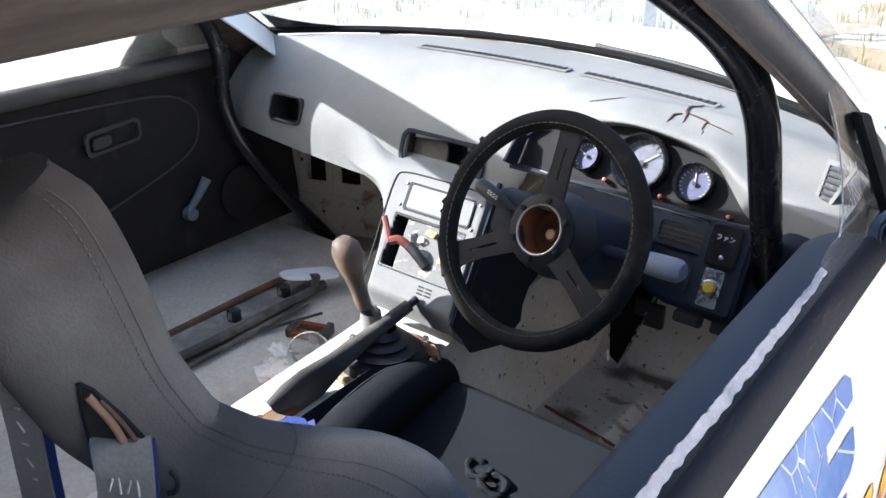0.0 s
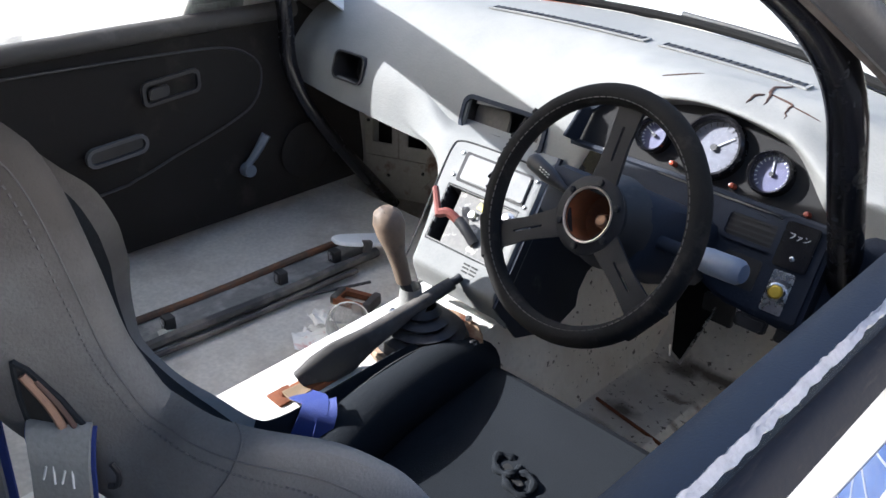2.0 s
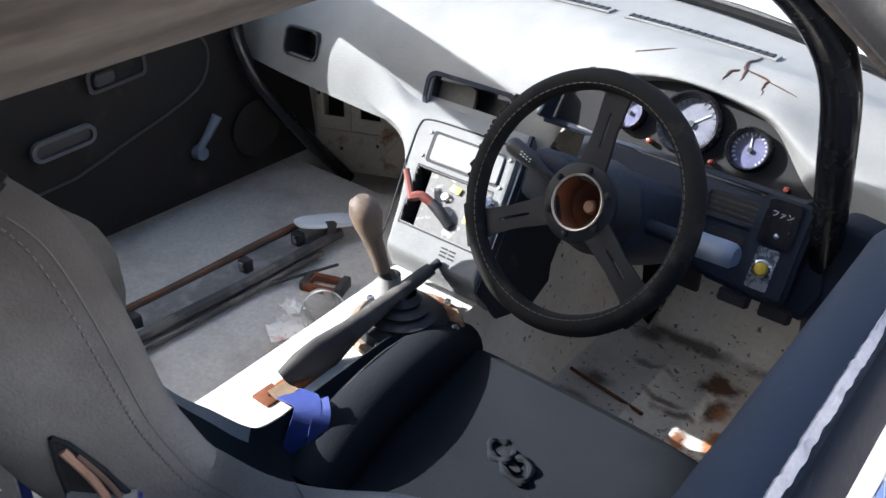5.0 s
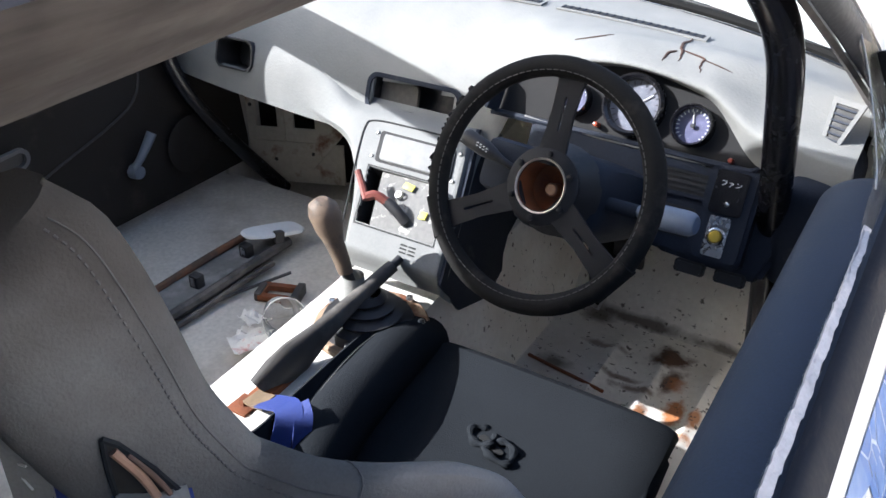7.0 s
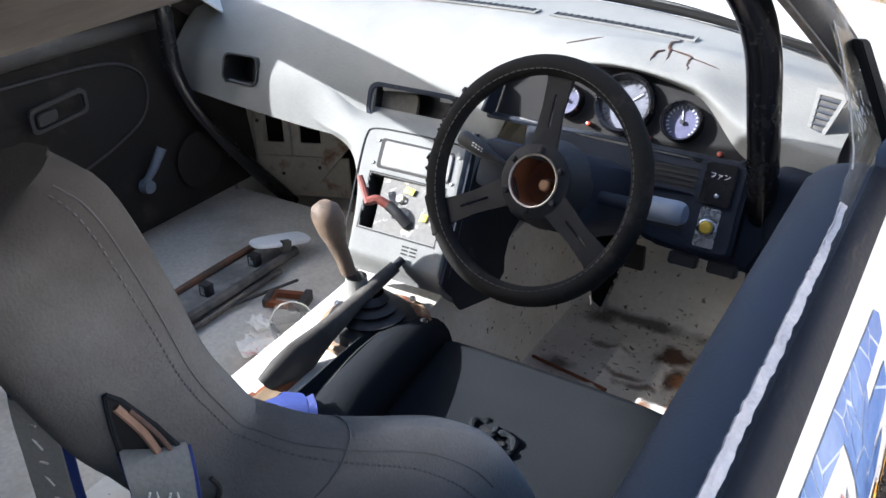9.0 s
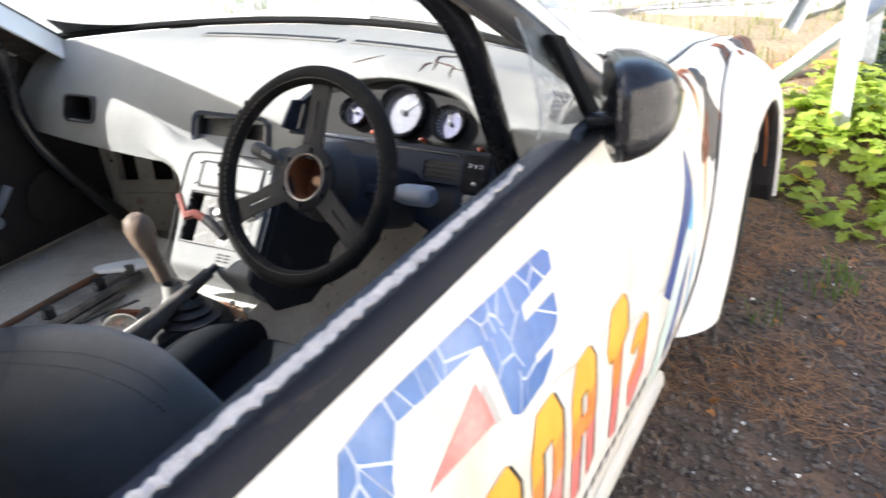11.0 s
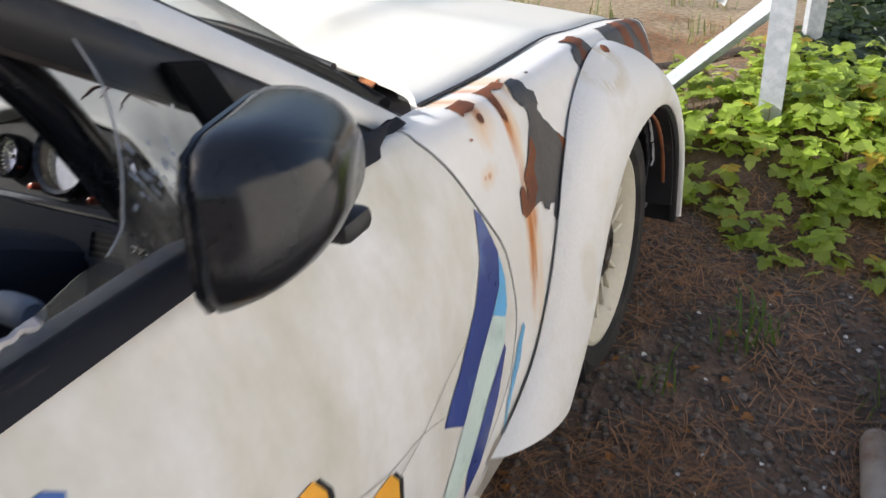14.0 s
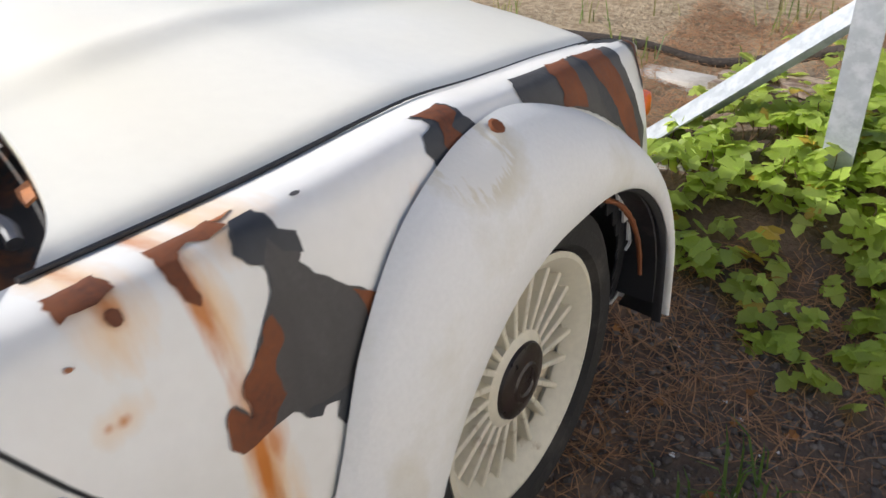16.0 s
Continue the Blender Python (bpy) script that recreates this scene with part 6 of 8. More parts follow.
part("switch_plate", prism(rounded(0.046, 0.062, 0.005), lambda a, b, h: ldx(a + 0.120, b + 0.012, h + 0.038), 0.007, 0.002), BLACKGLOSS, dash, "black switch plate")
part("button_plate", prism(rounded(0.030, 0.058, 0.003), lambda a, b, h: ldx(a + 0.118, b - 0.052, h + 0.038), 0.003, 0.0008), CHROME, dash, "bright start-button plate")
bmtx = Matrix.Translation(ldx(0.118, -0.052, 0.041)) @ Matrix((Vector((1, 0, 0)), Vector((0, 0.45, 0.893)), Vector((0, -0.893, 0.45)))).transposed().to_4x4()
part("button_collar", lathe([(0.013, 0.0), (0.013, 0.004), (0.0105, 0.006), (0.0095, 0.004)], bmtx, 20), CHROME, dash)
part("start_button", lathe([(0, 0.0085), (0.007, 0.008), (0.0090, 0.006), (0.0092, 0.0)], bmtx, 20), mat("yellow_button", (0.62, 0.42, 0.04), 0.4, vary=0.1), dash, "yellow push button")
part("indicator_dot", lathe([(0, 0.003), (0.003, 0.002), (0.004, 0.0)], Matrix.Translation(ldx(0.121, -0.004, 0.045)) @ bmtx.to_3x3().to_4x4(), 10), CHROME, dash)
for k, (a, w) in enumerate(((0.085, 0.045), (0.145, 0.045))):
    part("lower_clip", prism(rounded(w, 0.02, 0.006), lambda p, q, h: ldx(p + a, q - 0.108, h - 0.02), 0.018, 0.004), BLACK, dash)
part("dash_end_cheek", box(0.600, 0.692, 0.185, 0.40, 0.60, 0.772, 0.03, seg=4), PLASTIC, dash, "dark blue-grey dash end below the side vent")
# handwritten label on the switch plate
def writing(name, body, size, m, material, parent, extrude=0.0004):
    cu = bpy.data.curves.new(name, "FONT")
    cu.body, cu.size, cu.extrude, cu.align_x, cu.align_y = body, size, extrude, "CENTER", "CENTER"
    tmp = bpy.data.objects.new(name, cu)
    me = bpy.data.meshes.new_from_object(tmp)
    bpy.data.objects.remove(tmp)
    me.materials.clear()
    me.materials.append(material)
    ob = new(name, me)
    ob.parent = parent
    off = Vector((0, 0, 0))
    p = parent
    while p is not None:
        off += p.location
        p = p.parent
    me.transform(Matrix.Translation(-off) @ m)
    return ob


writing("switch_writing", "\u30d5\u30a1\u30f3", 0.0100, Matrix.Translation(ldx(0.120, 0.024, 0.0455)) @ bmtx.to_3x3().to_4x4(), LETTER_W, dash)

# ---- steering column and wheel ----
SWC, SWN = Vector((0.330, 0.0, 0.773)), Vector((-0.09, -0.885, 0.455))
swm = frame_at(SWC, SWN)
sw = thing("steering_wheel", "black suede three-spoke steering wheel with a bare hub", "steering wheel", at=tuple(SWC))


def rim_ring(k):
    t = 2 * math.pi * k / 72
    r = 0.0145 + 0.0008 * noise.noise(Vector((math.cos(t) * 4, math.sin(t) * 4, 1)))
    c = Vector((0.161 * math.cos(t), 0.161 * math.sin(t), 0.0))
    d = Vector((math.cos(t), math.sin(t), 0))
    return [swm @ (c + d * (r * math.cos(a)) + Vector((0, 0, r * math.sin(a)))) for a in (2 * math.pi * j / 16 for j in range(16))]


bm = bmesh.new()
R = [[bm.verts.new(p) for p in rim_ring(k)] for k in range(72)]
for k in range(72):
    for j in range(16):
        bm.faces.new((R[k][j], R[k][(j + 1) % 16], R[(k + 1) % 72][(j + 1) % 16], R[(k + 1) % 72][j]))
part("rim", bm, LEATHER, sw, "worn black suede rim with stitching")
bm = None
for k in range(96):
    t = 2 * math.pi * k / 96
    bm = box(-0.0035, 0.0035, -0.0006, 0.0006, -0.0006, 0.0006, m=swm @ Matrix.Rotation(t, 4, "Z") @ Matrix.Translation((0.1535, 0, 0.0128)) @ Matrix.Rotation(radians(90), 4, "Z"), bm=bm)
tagged(part("stitching", bm, mat("grey_thread", (0.085, 0.08, 0.075), 0.8), sw), kind="stuff")
# frayed leather at the upper left of the rim
rf = random.Random(4)
for k in range(22):
    t = radians(143 + 2.6 * k + rf.uniform(-1, 1)) if k < 21 else radians(127)
    q = swm @ Vector((0.1745 * math.cos(t), 0.1745 * math.sin(t), rf.uniform(-0.002, 0.006)))
    s_ = rf.uniform(0.0015, 0.0038)
    part("frayed_edge", box(-s_ * 1.4, s_, -s_, s_ * 1.2, -s_, s_, 0.0008, m=Matrix.Translation(q) @ Matrix.Rotation(rf.uniform(0, 3), 4, "Y") @ Matrix.Rotation(rf.uniform(0, 3), 4, "X"), seg=1), LEATHER, sw)
for k, ang in enumerate((90, 212, 328)):
    rot = swm @ Matrix.Rotation(radians(ang), 4, "Z")
    n = 5
    outer = [(0.030, -0.030), (0.05, -0.020), (0.10, -0.0165), (0.142, -0.019), (0.152, -0.027), (0.152, 0.027), (0.142, 0.019), (0.10, 0.0165), (0.05, 0.020), (0.030, 0.030)]
    inner = [(0.076, -0.0012), (0.080, -0.0018), (0.10, -0.0018), (0.118, -0.0018), (0.122, -0.0012), (0.122, 0.0012), (0.118, 0.0018), (0.10, 0.0018), (0.080, 0.0018), (0.076, 0.0012)]
    part("spoke", ring_plate(outer, inner, lambda a, b, h: rot @ Vector((a, b, -0.012 + h + 0.006 * smooth(0.05, 0.14, a))), 0.005), ALLOYBLACK, sw, "black slotted spoke")
    if k:
        part("spoke_pad", tube([rot @ Vector((0.161 + 0.0 * d, d * 0.030, 0.0)) for d in (-1, 0, 1)], 0.0152, 12, 4), LEATHER, sw)
part("hub_plate", lathe([(0.034, -0.004), (0.050, -0.005), (0.054, -0.008), (0.054, -0.014)], swm, 36), ALLOYBLACK, sw)
part("hub_ring", lathe([(0.0345, -0.010), (0.0355, -0.002), (0.0375, -0.001), (0.0385, -0.006)], swm, 36), mat("pale_hub_ring", (0.55, 0.48, 0.40), 0.4, metal=0.5, vary=0.2), sw, "pale worn hub ring")
part("hub_bowl", lathe([(0.0345, -0.004), (0.0335, -0.05), (0.0, -0.052)], swm, 36), RUST, sw, "rusty open hub bowl")
part("column_nut", lathe([(0.0, -0.030), (0.007, -0.030), (0.0095, -0.032), (0.0105, -0.050)], swm @ Matrix.Translation((0.004, -0.002, 0)), 16), mat("rusty_nut", (0.28, 0.17, 0.11), 0.5, metal=0.5, vary=0.3), sw)
for k in range(6):
    t = radians(30 + 60 * k)
    part("hub_bolt", lathe([(0, 0.0), (0.0045, -0.001), (0.005, -0.006)], swm @ Matrix.Translation((0.0445 * math.cos(t), 0.0445 * math.sin(t), 0)), 10), ALLOYBLACK, sw)

col = thing("steering_column", "dark blue-grey plastic steering column shroud with stalks", "steering column")
cax = lambda a, b, h: swm @ Vector((a, b, h))


def shroud_ring(h, w, t, dy):
    out = []
    for j in range(24):
        a = 2 * math.pi * j / 24
        c, s = math.cos(a), math.sin(a)
        q = (abs(c) ** 4 + abs(s) ** 4) ** -0.25
        out.append(cax(w * c * q, dy + t * s * q, h))
    return out


part("shroud", loft([shroud_ring(-0.055, 0.060, 0.050, -0.005), shroud_ring(-0.065, 0.068, 0.058, -0.006), shroud_ring(-0.14, 0.072, 0.062, -0.004), shroud_ring(-0.24, 0.070, 0.055, 0.0)]), PLASTIC, col)
part("boss_adapter", lathe([(0.040, -0.014), (0.050, -0.03), (0.066, -0.060)], swm, 32), BLACK, col)
part("switch_block", box(-0.150, -0.060, -0.034, 0.046, -0.170, -0.085, 0.014, m=swm), PLASTIC, col, "dark plastic switch block")
part("hazard_button", lathe([(0, 0.006), (0.009, 0.006), (0.010, 0)], Matrix.Translation(cax(-0.088, 0.032, -0.105)) @ Matrix.Rotation(radians(-20), 4, "X"), 14), mat("faded_red_button", (0.30, 0.05, 0.05), 0.45), col, "faded red hazard button")
part("wiper_stalk", tube([cax(-0.055, -0.002, -0.085), cax(-0.10, 0.012, -0.075), cax(-0.150, 0.026, -0.070), cax(-0.178, 0.034, -0.068)], lambda u: 0.0055 + 0.0075 * smooth(0.35, 0.6, u) - 0.003 * smooth(0.95, 1, u), 12), BLACK, col, "black wiper stalk with faint marks")
for k in range(8):
    part("stalk_mark", box(-0.0016, 0.0016, -0.0007, 0.0007, 0, 0.0006, m=Matrix.Translation(cax(-0.128 - 0.006 * (k % 4), 0.020 + 0.004 * (k // 4) + 0.0017 * (k % 4), -0.0565)) @ swm.to_3x3().to_4x4()), LETTER_W, col)
STALK = mat("pale_blue_grey_stalk", (0.16, 0.19, 0.25), 0.5, vary=0.12, scale=20)
part("indicator_stalk", tube([cax(0.06, 0.0, -0.085), cax(0.11, 0.004, -0.080), cax(0.155, 0.007, -0.076), cax(0.198, 0.010, -0.072)], lambda u: 0.007 + 0.010 * smooth(0.3, 0.62, u) - 0.005 * smooth(0.93, 1, u), 14), STALK, col, "pale blue-grey indicator stalk")
part("stalk_collar", tube([cax(0.05, 0.0, -0.085), cax(0.115, 0.003, -0.081)], 0.0105, 12, 2), PLASTIC, col)

# ---- roll cage ----
cage = thing("roll_cage", "black painted tubular roll cage", "roll cage")
part("cage_tube", tube([(0.605, 0.37, 0.30), (0.60, 0.25, 0.62), (0.60, 0.125, 0.86), (0.595, 0.06, 0.985), (0.578, -0.01, 1.065), (0.555, -0.12, 1.135), (0.525, -0.25, 1.19), (0.44, -0.45, 1.235), (0.43, -0.9, 1.235)], 0.0215, 16, 8), BLACKGLOSS, cage, "glossy black front leg tube")
part("cage_tube", tube([(-0.600, 0.50, 0.30), (-0.625, 0.31, 0.545), (-0.64, 0.235, 0.70), (-0.635, 0.215, 0.88), (-0.60, 0.08, 1.02), (-0.555, -0.12, 1.135), (-0.525, -0.25, 1.19), (-0.44, -0.45, 1.235), (-0.43, -0.9, 1.235)], 0.0175, 14, 8), BLACKGLOSS, cage)

# ---- driver's seat ----
seat = thing("bucket_seat", "worn grey cloth racing bucket seat with blue harness", "seat", at=(0.34, -0.3, 0.25))
SV = (0, 0.10, 0.22, 0.34, 0.42, 0.50, 0.57, 0.63, 0.68, 0.72, 0.76, 0.82, 0.88, 0.93, 0.97, 1.0)
# spine, left wing edge and right wing edge along the seat from the cushion's front to the head's top
SP_Y = (0.02, -0.12, -0.28, -0.43, -0.52, -0.585, -0.62, -0.645, -0.66, -0.672, -0.685, -0.70, -0.715, -0.722, -0.722, -0.705)
SP_Z = (0.385, 0.365, 0.355, 0.41, 0.56, 0.70, 0.77, 0.81, 0.84, 0.86, 0.885, 0.925, 0.970, 1.01, 1.045, 1.066)
LF_X = (0.085, 0.081, 0.083, 0.100, 0.105, 0.112, 0.122, 0.128, 0.136, 0.155, 0.178, 0.195, 0.210, 0.235, 0.265, 0.295)
LF_Y = (0.01, -0.10, -0.26, -0.36, -0.44, -0.494, -0.527, -0.53, -0.53, -0.54, -0.553, -0.575, -0.607, -0.64, -0.668, -0.685)
LF_Z = (0.440, 0.480, 0.478, 0.497, 0.587, 0.661, 0.735, 0.79, 0.82, 0.86, 0.895, 0.94, 0.976, 1.015, 1.050, 1.070)
RT_X = (0.557, 0.563, 0.566, 0.570, 0.572, 0.561, 0.539, 0.513, 0.466, 0.427, 0.412, 0.396, 0.382, 0.364, 0.348, 0.325)
RT_Y = (0.0, -0.12, -0.28, -0.40, -0.50, -0.549, -0.59, -0.620, -0.634, -0.638, -0.645, -0.651, -0.655, -0.660, -0.670, -0.685)
RT_Z = (0.398, 0.392, 0.400, 0.58, 0.76, 0.841, 0.876, 0.886, 0.880, 0.878, 0.897, 0.923, 0.966, 1.013, 1.052, 1.070)


def bez(a, k, c, q):
    return a * (1 - q) ** 2 + k * (2 * q * (1 - q)) + c * q * q


def seat_section(v):
    c = Vector((0.325, itp(v, SV, SP_Y), itp(v, SV, SP_Z)))
    lf = Vector((itp(v, SV, LF_X), itp(v, SV, LF_Y), itp(v, SV, LF_Z)))
    rt = Vector((itp(v, SV, RT_X), itp(v, SV, RT_Y), itp(v, SV, RT_Z)))
    up = smooth(0.25, 0.45, v)
    back = c + Vector((0, -0.045 * up, -0.055 + 0.02 * up))
    front = c + Vector((0, 0.02 * up, 0.028 - 0.02 * up))

    def inner(s):
        k = Vector((front.x + (s.x - front.x) * 0.86, front.y, front.z))
        return [bez(s, k, front, q) for q in (0.15, 0.35, 0.6, 0.82)]

    def outer(s, sx):
        s0 = s + Vector((sx * 0.010, -0.014 * up, -0.004 - 0.012 * (1 - up)))
        k = Vector((back.x + (s.x - back.x) * (0.98 - 0.16 * up), back.y + 0.005, back.z))
        return [s0] + [bez(s0, k, back, q) for q in (0.2, 0.45, 0.7)]
    o_r, o_l = outer(rt, 1), outer(lf, -1)
    ring = [lf] + inner(lf) + [front] + inner(rt)[::-1] + [rt] + o_r + [back] + o_l[::-1]
    return catmull(ring + ring[:1], 4)[:-1]


def seat_on(k, v, lift):
    """A point on the cover, lift metres proud of it."""
    ring = seat_section(v)
    n = len(ring)
    i = int(k) % n
    p = ring[i].lerp(ring[(i + 1) % n], k - int(k))
    d = ring[(i + 1) % n] - ring[i]
    q = seat_section(min(1, v + 0.01))[i] - seat_section(max(0, v - 0.01))[i]
    nrm = d.cross(q).normalized()
    if nrm.dot(p - Vector((0.325, itp(v, SV, SP_Y), itp(v, SV, SP_Z)))) < 0:
        nrm = -nrm
    return p + nrm * lift


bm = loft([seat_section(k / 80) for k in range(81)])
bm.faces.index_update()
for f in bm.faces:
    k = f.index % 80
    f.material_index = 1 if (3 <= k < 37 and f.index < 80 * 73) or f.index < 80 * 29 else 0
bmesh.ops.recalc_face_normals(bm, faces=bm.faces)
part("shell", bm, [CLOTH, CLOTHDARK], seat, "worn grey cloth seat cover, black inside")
# seam inside the rim, with its stitches
THREAD = mat("dull_dark_thread", (0.10, 0.10, 0.098), 0.9)
pts = [seat_on(45.2, 0.46 + 0.53 * k / 90, 0.0004) for k in range(91)]
part("rim_seam", tube(pts, 0.0007, 6, 1), THREAD, seat, "dark stitched seam")
bm = None
for k in range(0, 90):
    v_ = 0.46 + 0.53 * k / 90
    bm = tube([seat_on(46.2, v_, 0.0004), seat_on(46.2, v_ + 0.0032, 0.0004)], 0.0009, 5, 1, bm=bm)
tagged(part("stitches", bm, THREAD, seat), kind="stuff")
# thigh bolster on the tunnel side
part("thigh_bolster", tube([(0.150, -0.34, 0.39), (0.138, -0.26, 0.420), (0.126, -0.17, 0.430), (0.118, -0.08, 0.428), (0.114, -0.01, 0.415), (0.114, 0.035, 0.392), (0.116, 0.052, 0.375)], lambda u: 0.052 * (1 - 0.75 * smooth(0.86, 1.0, u)), 20, 6), CLOTHDARK, seat, "rounded black thigh bolster")
part("bolster_piping", tube([(0.110, -0.30, 0.453), (0.100, -0.17, 0.476), (0.094, -0.08, 0.474), (0.092, 0.0, 0.458)], 0.0015, 6, 6), mat("grey_piping", (0.06, 0.06, 0.06), 0.8), seat)
# cushion pad with front roll and crotch-strap hole
part("cushion_pad", loft([[Vector((0.340 + 0.222 * c * (abs(c) ** 4 + abs(s) ** 4) ** -0.25, y, z + t * s * (abs(c) ** 4 + abs(s) ** 4) ** -0.25)) for c, s in ((math.cos(2 * math.pi * j / 28), math.sin(2 * math.pi * j / 28)) for j in range(28))]
     for y, z, t in ((0.055, 0.385, 0.012), (0.050, 0.388, 0.026), (0.03, 0.392, 0.033), (-0.03, 0.385, 0.03), (-0.12, 0.378, 0.025), (-0.24, 0.376, 0.022), (-0.34, 0.384, 0.018))]), CLOTHDARK, seat, "dark cloth seat cushion")
ch = frame_at((0.338, -0.122, 0.4035), (0, 0.07, 1))
hx = lambda a, b, h: ch @ Matrix.Rotation(radians(-25), 4, "Z") @ Vector((a, b, h))
for dx_, r_ in ((-0.020, 0.024), (0.020, 0.021)):
    part("strap_hole_rim", tube([hx(dx_ + r_ * math.cos(t) * (1 + 0.12 * math.sin(3 * t)), 0.8 * r_ * math.sin(t), 0.003 + 0.003 * math.sin(2 * t + dx_ * 90)) for t in (2 * math.pi * k / 18 for k in range(19))], lambda u: 0.0055 + 0.0018 * math.sin(u * 31), 8, 2), CLOTHDARK, seat, "crumpled dark crotch-strap slot")
part("strap_hole", prism(rounded(0.050, 0.012, 0.005), lambda a, b, h: ch @ Matrix.Rotation(radians(-25), 4, "Z") @ Vector((a, b, h)), 0.002), SLOT, seat)
# shoulder-belt slot through the side of the back, with its worn lining
hole = [(0.516, 0.850), (0.509, 0.838), (0.505, 0.818), (0.501, 0.793), (0.500, 0.748), (0.519, 0.750), (0.549, 0.738), (0.545, 0.772), (0.530, 0.815)]
on_seat = lambda a, c, h: seat_on(a * 100, c, h)
decal("belt_slot", hole, on_seat, SLOT, seat, 0.0016, 0, 0.01, "dark belt slot", cell=0.01)
part("belt_slot_rim", tube([on_seat(a, c, 0.0018) for a, c in outline(hole + hole[:1], 0, 0.006)], 0.0022, 6, 1), CLOTHDARK, seat, "worn stitched edge of the belt slot")
part("slot_lining", tube([on_seat(0.515, 0.835, 0.003), on_seat(0.511, 0.795, 0.004), on_seat(0.516, 0.750, 0.005)], 0.0032, 8), mat("tan_slot_lining", (0.26, 0.16, 0.11), 0.8, vary=0.3), seat, "tan foam edge")
part("slot_lining", tube([on_seat(0.508, 0.825, 0.003), on_seat(0.504, 0.785, 0.004), on_seat(0.506, 0.750, 0.005)], 0.002, 8), mat("brown_slot_lining", (0.10, 0.06, 0.045), 0.8, vary=0.3), seat)
# panel seam on the shoulder wing
part("wing_seam", tube([seat_on(40 + 0.5 * k, 0.655 - 0.0015 * k, 0.0004) for k in range(30)], 0.0006, 6, 1), THREAD, seat, "vertical panel seam")


def strap(pts, width_dir, w, t=0.003):
    pts = catmull(pts, 6)
    wd_ = Vector(width_dir).normalized()
    rings = []
    for i, p in enumerate(pts):
        d = (pts[min(i + 1, len(pts) - 1)] - pts[max(i - 1, 0)]).normalized()
        ww = (wd_ - d * wd_.dot(d)).normalized()
        n = d.cross(ww)
        rings.append([p + ww * w / 2 + n * t / 2, p - ww * w / 2 + n * t / 2, p - ww * w / 2 - n * t / 2, p + ww * w / 2 - n * t / 2])
    return loft(rings)


harness = thing("seat_harness", "blue webbing racing harness with grey pads", "seat belt", at=(0.34, -0.6, 0.6))
part("shoulder_webbing", strap([(0.378, -0.700, 0.862), (0.394, -0.708, 0.862), (0.404, -0.714, 0.850), (0.406, -0.717, 0.828), (0.405, -0.722, 0.79), (0.400, -0.735, 0.66)], (1, 0.68, -0.1), 0.048, 0.0018), BELTBLUE, harness)
part("shoulder_pad", strap([(0.380, -0.701, 0.866), (0.396, -0.710, 0.866), (0.4075, -0.7175, 0.852), (0.4095, -0.7205, 0.830), (0.409, -0.722, 0.815)], (1, 0.68, -0.1), 0.044, 0.003), BELTPAD, harness, "grey pad with faint lettering")
part("pad_ring", tube([(0.424, -0.690, 0.842), (0.428, -0.688, 0.834), (0.427, -0.690, 0.824), (0.422, -0.694, 0.822)], 0.0022, 6), BLACK, harness)
part("shoulder_webbing", strap([(0.312, -0.735, 0.92), (0.31, -0.735, 0.899), (0.306, -0.735, 0.876), (0.305, -0.735, 0.85), (0.305, -0.736, 0.82), (0.308, -0.738, 0.78), (0.312, -0.742, 0.68)], (1, 0.45, 0.15), 0.040, 0.0018), BELTBLUE, harness)
part("shoulder_pad", strap([(0.3105, -0.7395, 0.899), (0.3065, -0.7395, 0.876), (0.3055, -0.7395, 0.85), (0.3055, -0.7405, 0.82), (0.3085, -0.7425, 0.78), (0.311, -0.745, 0.73)], (1, 0.45, 0.15), 0.031, 0.0025), BELTPAD, harness, "grey pad with faint lettering")
for k in range(4):
    part("pad_mark", box(-0.0007, 0.0007, -0.0065, 0.0065, -0.0006, 0.0006, m=Matrix.Translation(Vector((0.4015, -0.727, 0.842)) + Vector((0.0058, 0.0039, -0.0006)) * k) @ Matrix.Rotation(radians(78), 4, "X") @ Matrix.Rotation(radians(16 if k % 2 else -16), 4, "Z")), LETTER_W, harness)
for k in range(6):
    part("pad_mark", box(-0.006, 0.006, -0.0006, 0.0006, -0.0007, 0.0007, m=Matrix.Translation(Vector((0.3065, -0.7418, 0.878 - 0.0175 * k))) @ Matrix.Rotation(radians(35 if k % 2 else -15), 4, "Y")), LETTER_W, harness)
part("left_lap_webbing", strap([(0.035, -0.262, 0.452), (0.070, -0.272, 0.472), (0.098, -0.282, 0.486), (0.116, -0.300, 0.482), (0.122, -0.325, 0.455), (0.120, -0.345, 0.42)], (0.45, 1, 0.1), 0.038), BELTBLUE, harness)
part("left_lap_webbing", strap([(0.110, -0.268, 0.488), (0.128, -0.283, 0.482), (0.138, -0.305, 0.455), (0.140, -0.32, 0.42)], (0.2, 1, 0.4), 0.026), BELTBLUE, harness)
part("belt_tongue", strap([(0.0, -0.255, 0.440), (0.022, -0.262, 0.448), (0.045, -0.265, 0.456)], (0.3, 1, 0.2), 0.030, 0.005), mat("tarnished_brass_tongue", (0.22, 0.16, 0.10), 0.5, metal=0.4, vary=0.3, scale=20), harness, "tarnished belt tongue")
part("belt_bracket", box(-0.025, 0.012, -0.285, -0.245, 0.424, 0.430, 0.002), RUST, harness, "rusty belt bracket")
part("belt_bolt", lathe([(0, 0.009), (0.008, 0.009), (0.0095, 0.006), (0.0095, 0.0)], Matrix.Translation((-0.008, -0.262, 0.430)), 6), RUST, harness)

